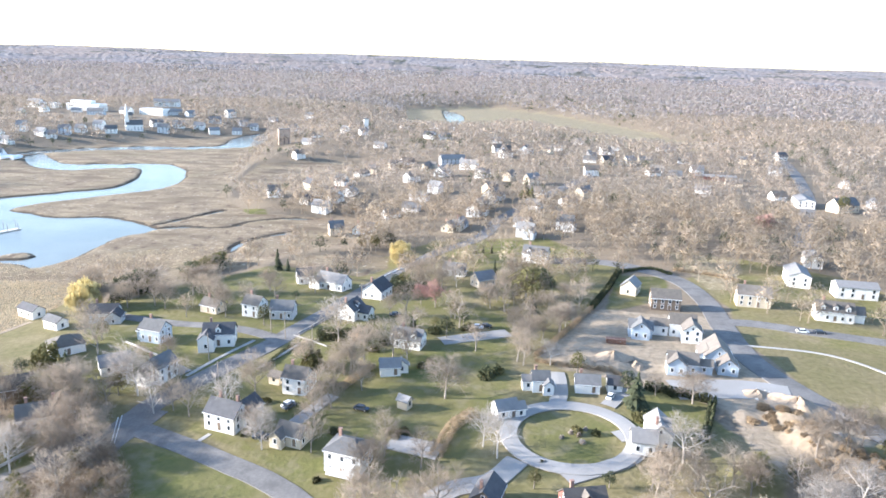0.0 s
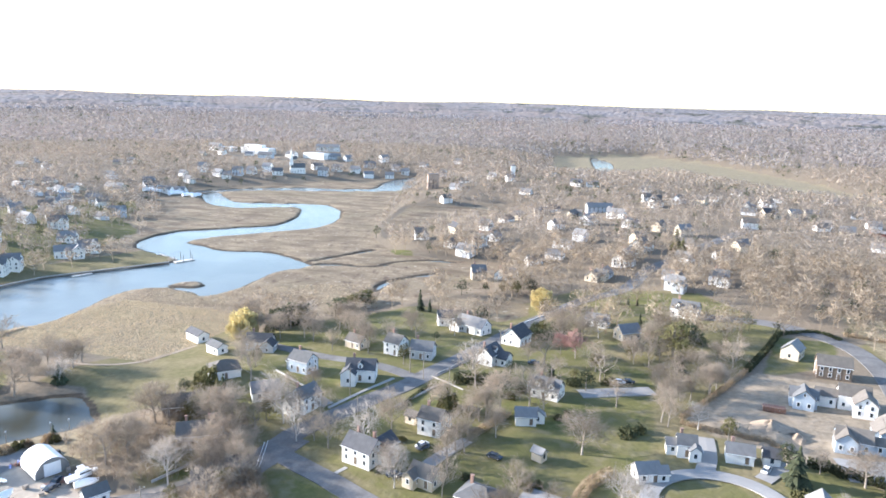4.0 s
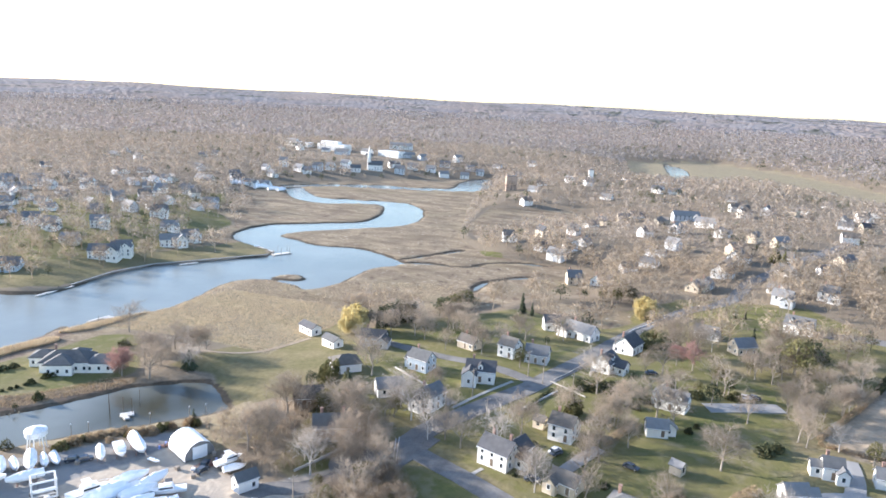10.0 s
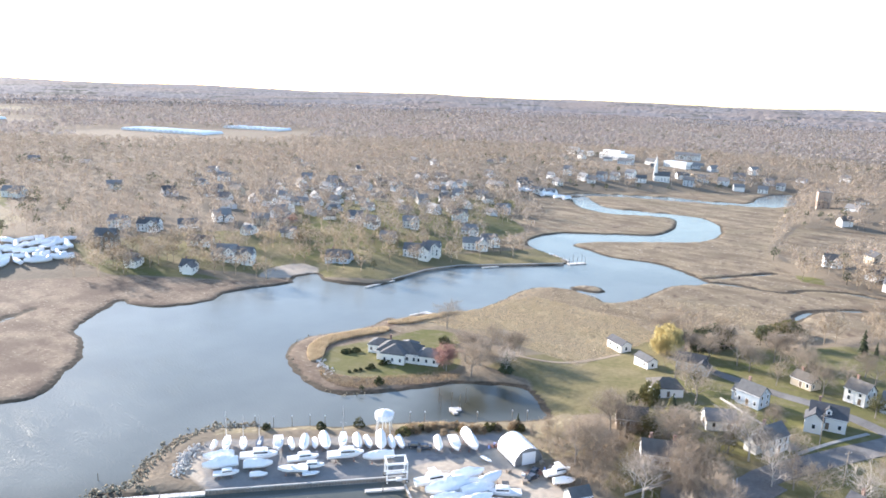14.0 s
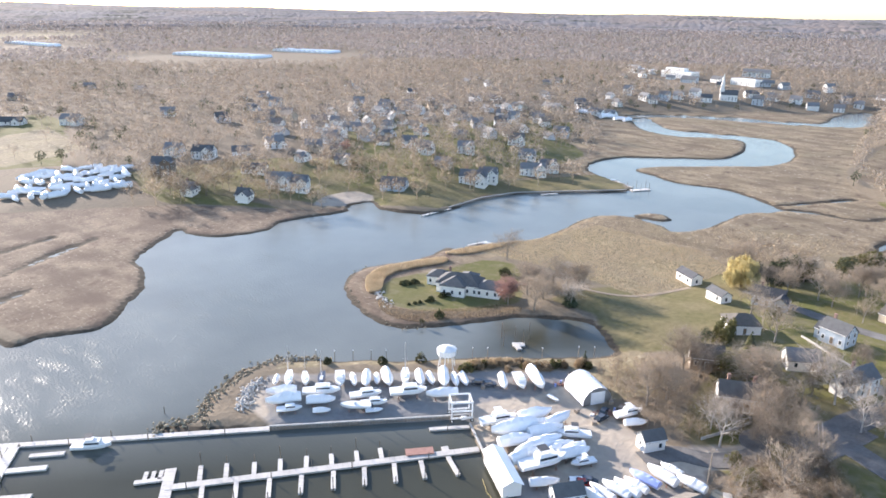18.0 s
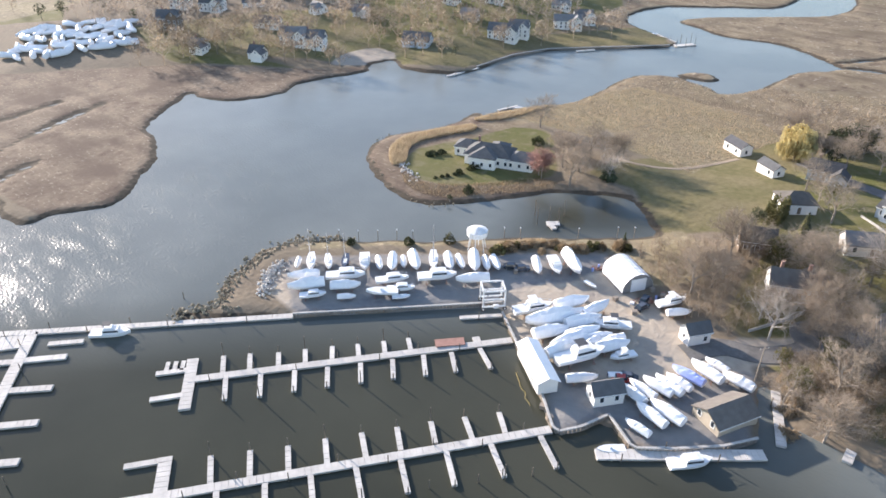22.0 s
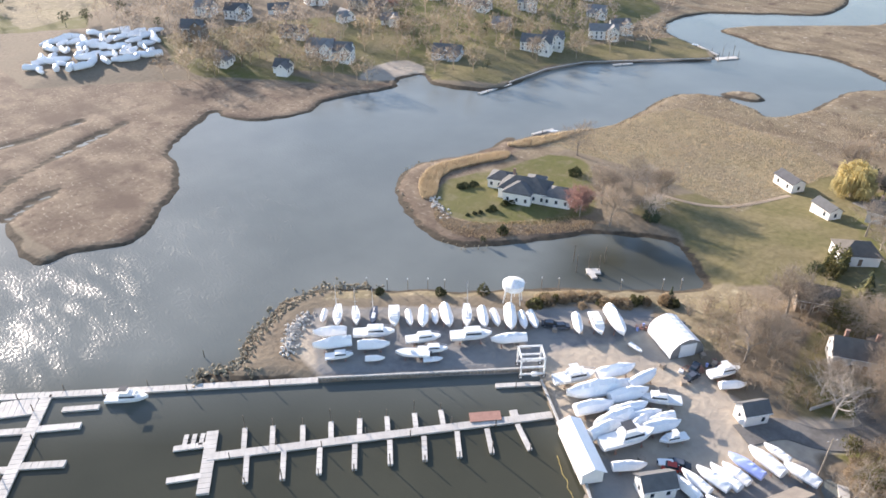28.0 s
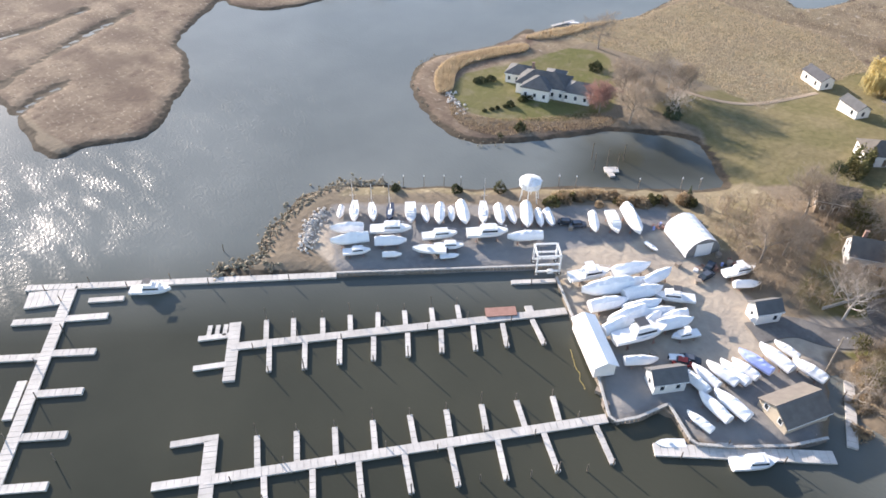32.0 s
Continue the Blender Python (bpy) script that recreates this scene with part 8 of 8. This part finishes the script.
for i in range(290):
    f = rr.random()
    p = A.lerp(B, f * 2) if f < 0.5 else B.lerp(C, f * 2 - 1)
    k = rr.uniform(0.45, 1.15)
    part("stone", rr.choice(PALE), pale_rocks, m=pose(p.x + rr.gauss(0, 1.1), p.y + rr.gauss(0, 1.1), rr.uniform(-0.1, 0.5), rr.uniform(0, 360), rr.uniform(0, 60), rr.uniform(0, 360)) @ Matrix.Diagonal((k, k, k, 1)))

band = pts(-199.0, 77.0, -204.5, 84.0, -208.5, 93.0, -203.0, 104.0, -216.0, 104.0, -218.5, 92.0, -213.0, 78.0, -206.5, 69.5, -198.5, 68.5)
bands = []
for i in range(1700):
    x, y = rr.uniform(-219, -197), rr.uniform(67, 105)
    if inside(np.array([[x, y]]), band)[0] and -3.6 < water_side(np.array([[x, y]]))[0] < 0.8:
        me, k = rr.choice(ROCKS), rr.uniform(0.3, 0.95)
        m = pose(x, y, ground_at(x, y) + rr.uniform(-0.1, 0.25), rr.uniform(0, 360), rr.uniform(0, 60), rr.uniform(0, 360)) @ Matrix.Diagonal((k, k, k, 1))
        bands.append((me, m))
loose = Shape()
for me, m in bands:
    loose.poly([v.co for v in me.vertices], [tuple(f.vertices) for f in me.polygons], m)
tagged(new("loose_stones", loose.mesh("loose_stones", M["rock"])), "brown weathered stones covering the bank of the tip", "rocks", kind="stuff")

# ---- stone edge of the point ----
point_rocks = tagged(new("shore_stones"), "scattered stones edging the grassy point", "rocks", kind="structure")
for i in range(60):
    p = island_shore[rr.randrange(14, 52)] + np.array([rr.gauss(1.0, 1.1), rr.gauss(0.6, 1.1)])
    k = rr.uniform(0.3, 0.75)
    part("stone", rr.choice(ROCKS), point_rocks, m=pose(p[0], p[1], -0.7 + rr.uniform(0, 0.5), rr.uniform(0, 360), rr.uniform(0, 60), rr.uniform(0, 360)) @ Matrix.Diagonal((k, k, k, 1)))
A, B = Vector((-233.4, 158.3)), Vector((-220.4, 153.2))
for i in range(40):
    p = A.lerp(B, rr.random())
    k = rr.uniform(0.6, 1.5)
    part("stone", rr.choice(PALE), point_rocks, m=pose(p.x + rr.gauss(0, 1.0), p.y + rr.gauss(0, 1.0), 0.1, rr.uniform(0, 360), rr.uniform(0, 60), rr.uniform(0, 360)) @ Matrix.Diagonal((k, k, k, 1)))
# ---- yard clutter ----
boom = Shape()
ends = [Vector((-136.5, 101.0, WATER + 0.03)).lerp(Vector((-128.3, 95.2, WATER + 0.03)), i / 12) + Vector((0.25 * math.sin(i * 1.1), 0.2 * math.cos(i * 1.7), 0)) for i in range(13)]
for p, q in zip(ends[:-1], ends[1:]):
    boom.tube(p, q, 0.06, 0.06, 6)
thing("floating_boom", "thin yellow floating boom beside the dock shed", "boom", "", None, boom.mesh("floating_boom", M["boom"]))
for k in range(34):
    x, y = Vector((-147.5, 147.0)).lerp(Vector((-140.5, 156.0)), rr.random()) if k < 16 else Vector((-131.5, 142.0)).lerp(Vector((-124.5, 149.0)), rr.random())
    x, y = x + rr.gauss(0, 0.9), y + rr.gauss(0, 0.9)
    w, d, h = rr.uniform(0.4, 1.5), rr.uniform(0.4, 1.1), rr.uniform(0.25, 0.9)
    if k % 3 == 0:
        me = Shape().tube((0, 0, 0), (0, 0, 0.9), 0.29, 0.29, 10).tube((0, 0, 0.3), (0, 0, 0.34), 0.31, 0.31, 10).tube((0, 0, 0.6), (0, 0, 0.64), 0.31, 0.31, 10).mesh("drum", M[rr.choice(("canvas", "rust", "wrapb"))])
        thing("drum", "dented steel drum standing in the yard", "drum", "yard drums", pose(x, y, ground_at(x, y)), me)
    elif k % 3 == 1:
        me = Shape().box(w, d, 0.12).box(w * 0.9, d * 0.9, h, (0, 0, 0.12), taper=0.92).mesh("covered_pallet", M[rr.choice(("canvas", "wrap", "wood"))])
        thing("covered_pallet", "loaded pallet under a tarpaulin in the yard", "pallet", "yard pallets", pose(x, y, ground_at(x, y), 0, 0, rr.uniform(0, 180)), me)
    else:
        me = Shape().box(2.4, 0.1, 0.1, (0, -0.4, 0.4)).box(2.4, 0.1, 0.1, (0, 0.4, 0.4)).box(0.1, 0.9, 0.5, (-0.9, 0, 0)).box(0.1, 0.9, 0.5, (0.9, 0, 0)).mesh("boat_cradle", M["rust"])
        thing("boat_cradle", "empty steel boat cradle in the yard", "boat cradle", "yard cradles", pose(x, y, ground_at(x, y), 0, 0, rr.uniform(0, 180)), me)
thing("work_float", "rust-red work float tied to a pier", "float", "", pose(-153.4, 98.3, WATER, 0, 0, Q + 2), Shape().box(6.5, 2.4, 0.9, (0, 0, -0.2)).box(6.7, 2.6, 0.15, (0, 0, 0.7)).mesh("work_float", M["rust"]))
for k, (x, y) in enumerate(((-123.7, 111.3), (-129.1, 137.4), (-135.4, 139.2), (-161.1, 131.9), (-140.8, 133.5), (-125.9, 96.5), (-123.0, 94.7), (-127.3, 147.8), (-130.6, 148.6))):
    thing("crate", "weathered timber crate in the yard", "crate", "yard crates", pose(x, y, ground_at(x, y), 0, 0, 40 * k), Shape().box(1.2, 1.0, 0.9).box(1.3, 1.1, 0.1, (0, 0, 0.9)).mesh("crate", M["wood"]))
bin_ = thing("dumpster", "rust-brown open skip on the building site", "skip", "", pose(62.4, 224.5, ground_at(62.4, 224.5), 0, 0, -8))
part("tub", Shape().box(6.4, 2.3, 1.5, (0, 0, 0.2), taper=1.04).mesh("tub", M["skip"]), bin_)
part("rim", Shape().box(6.6, 2.5, 0.12, (0, 0, 1.65)).mesh("rim", M["skip"]), bin_)


def mound(x, y, r, h, mt, label, seed):
    """A heap of dug earth with a lumpy outline."""
    rnd = np.random.default_rng(seed)
    ph = rnd.uniform(0, 6.28, 6)
    rings = []
    for q in np.linspace(1.0, 0.06, 9):
        an = np.linspace(0, 2 * math.pi, 28, endpoint=False)
        rad = r * q * (1 + 0.14 * np.sin(2 * an + ph[0]) + 0.09 * np.sin(5 * an + ph[1]) + rnd.normal(0, 0.02, 28))
        z = h * (1 - q ** 1.3) * (1 + 0.2 * np.sin(3 * an + ph[2] + 4 * q)) + rnd.normal(0, 0.03 * h, 28) - 0.15
        rings.append([(rr_ * math.cos(t), 0.75 * rr_ * math.sin(t), zz) for rr_, t, zz in zip(rad, an, z)])
    return thing("earth_mound", label, "mound", "", pose(x, y, ground_at(x, y), 0, 0, seed * 40), Shape().loft(rings).mesh("earth_mound", M[mt]))


mound(57.6, 208.9, 6.5, 2.2, "dirt", "mound of dug tan earth on the site", 1)
mound(64.5, 205.7, 3.4, 1.5, "dirt", "mound of dug tan earth on the site", 2)
mound(103.2, 179.9, 9.0, 3.2, "dirt", "large mound of earth and roots", 3)
mound(94.8, 187.4, 5.0, 1.6, "dirt", "mound of dug tan earth on the site", 4)
thing("boulder", "large pale boulder on the building site", "boulder", "", pose(105.9, 164.0, ground_at(105.9, 164.0) + 0.5) @ Matrix.Diagonal((3, 2.6, 2.4, 1)), PALE[0])
for k in range(30):
    x, y = Vector((93.9, 190.5)).lerp(Vector((108.1, 174.3)), rr.random()) + Vector((rr.gauss(0, 4), rr.gauss(0, 4)))
    kk = rr.uniform(0.4, 1.3)
    thing("boulder", "loose pale boulder in dug earth", "boulder", "site boulders", pose(x, y, ground_at(x, y), rr.uniform(0, 360), 20, rr.uniform(0, 360)) @ Matrix.Diagonal((kk, kk, kk, 1)), rr.choice(PALE if k % 2 else ROCKS))
deck_at = pier("timber walkway along the boathouse front", (-102.8, 112.3), (-97.6, 111.2), 1.6, [], [((-97.6, 111.2), (-93.0, 117.8), 1.2)])
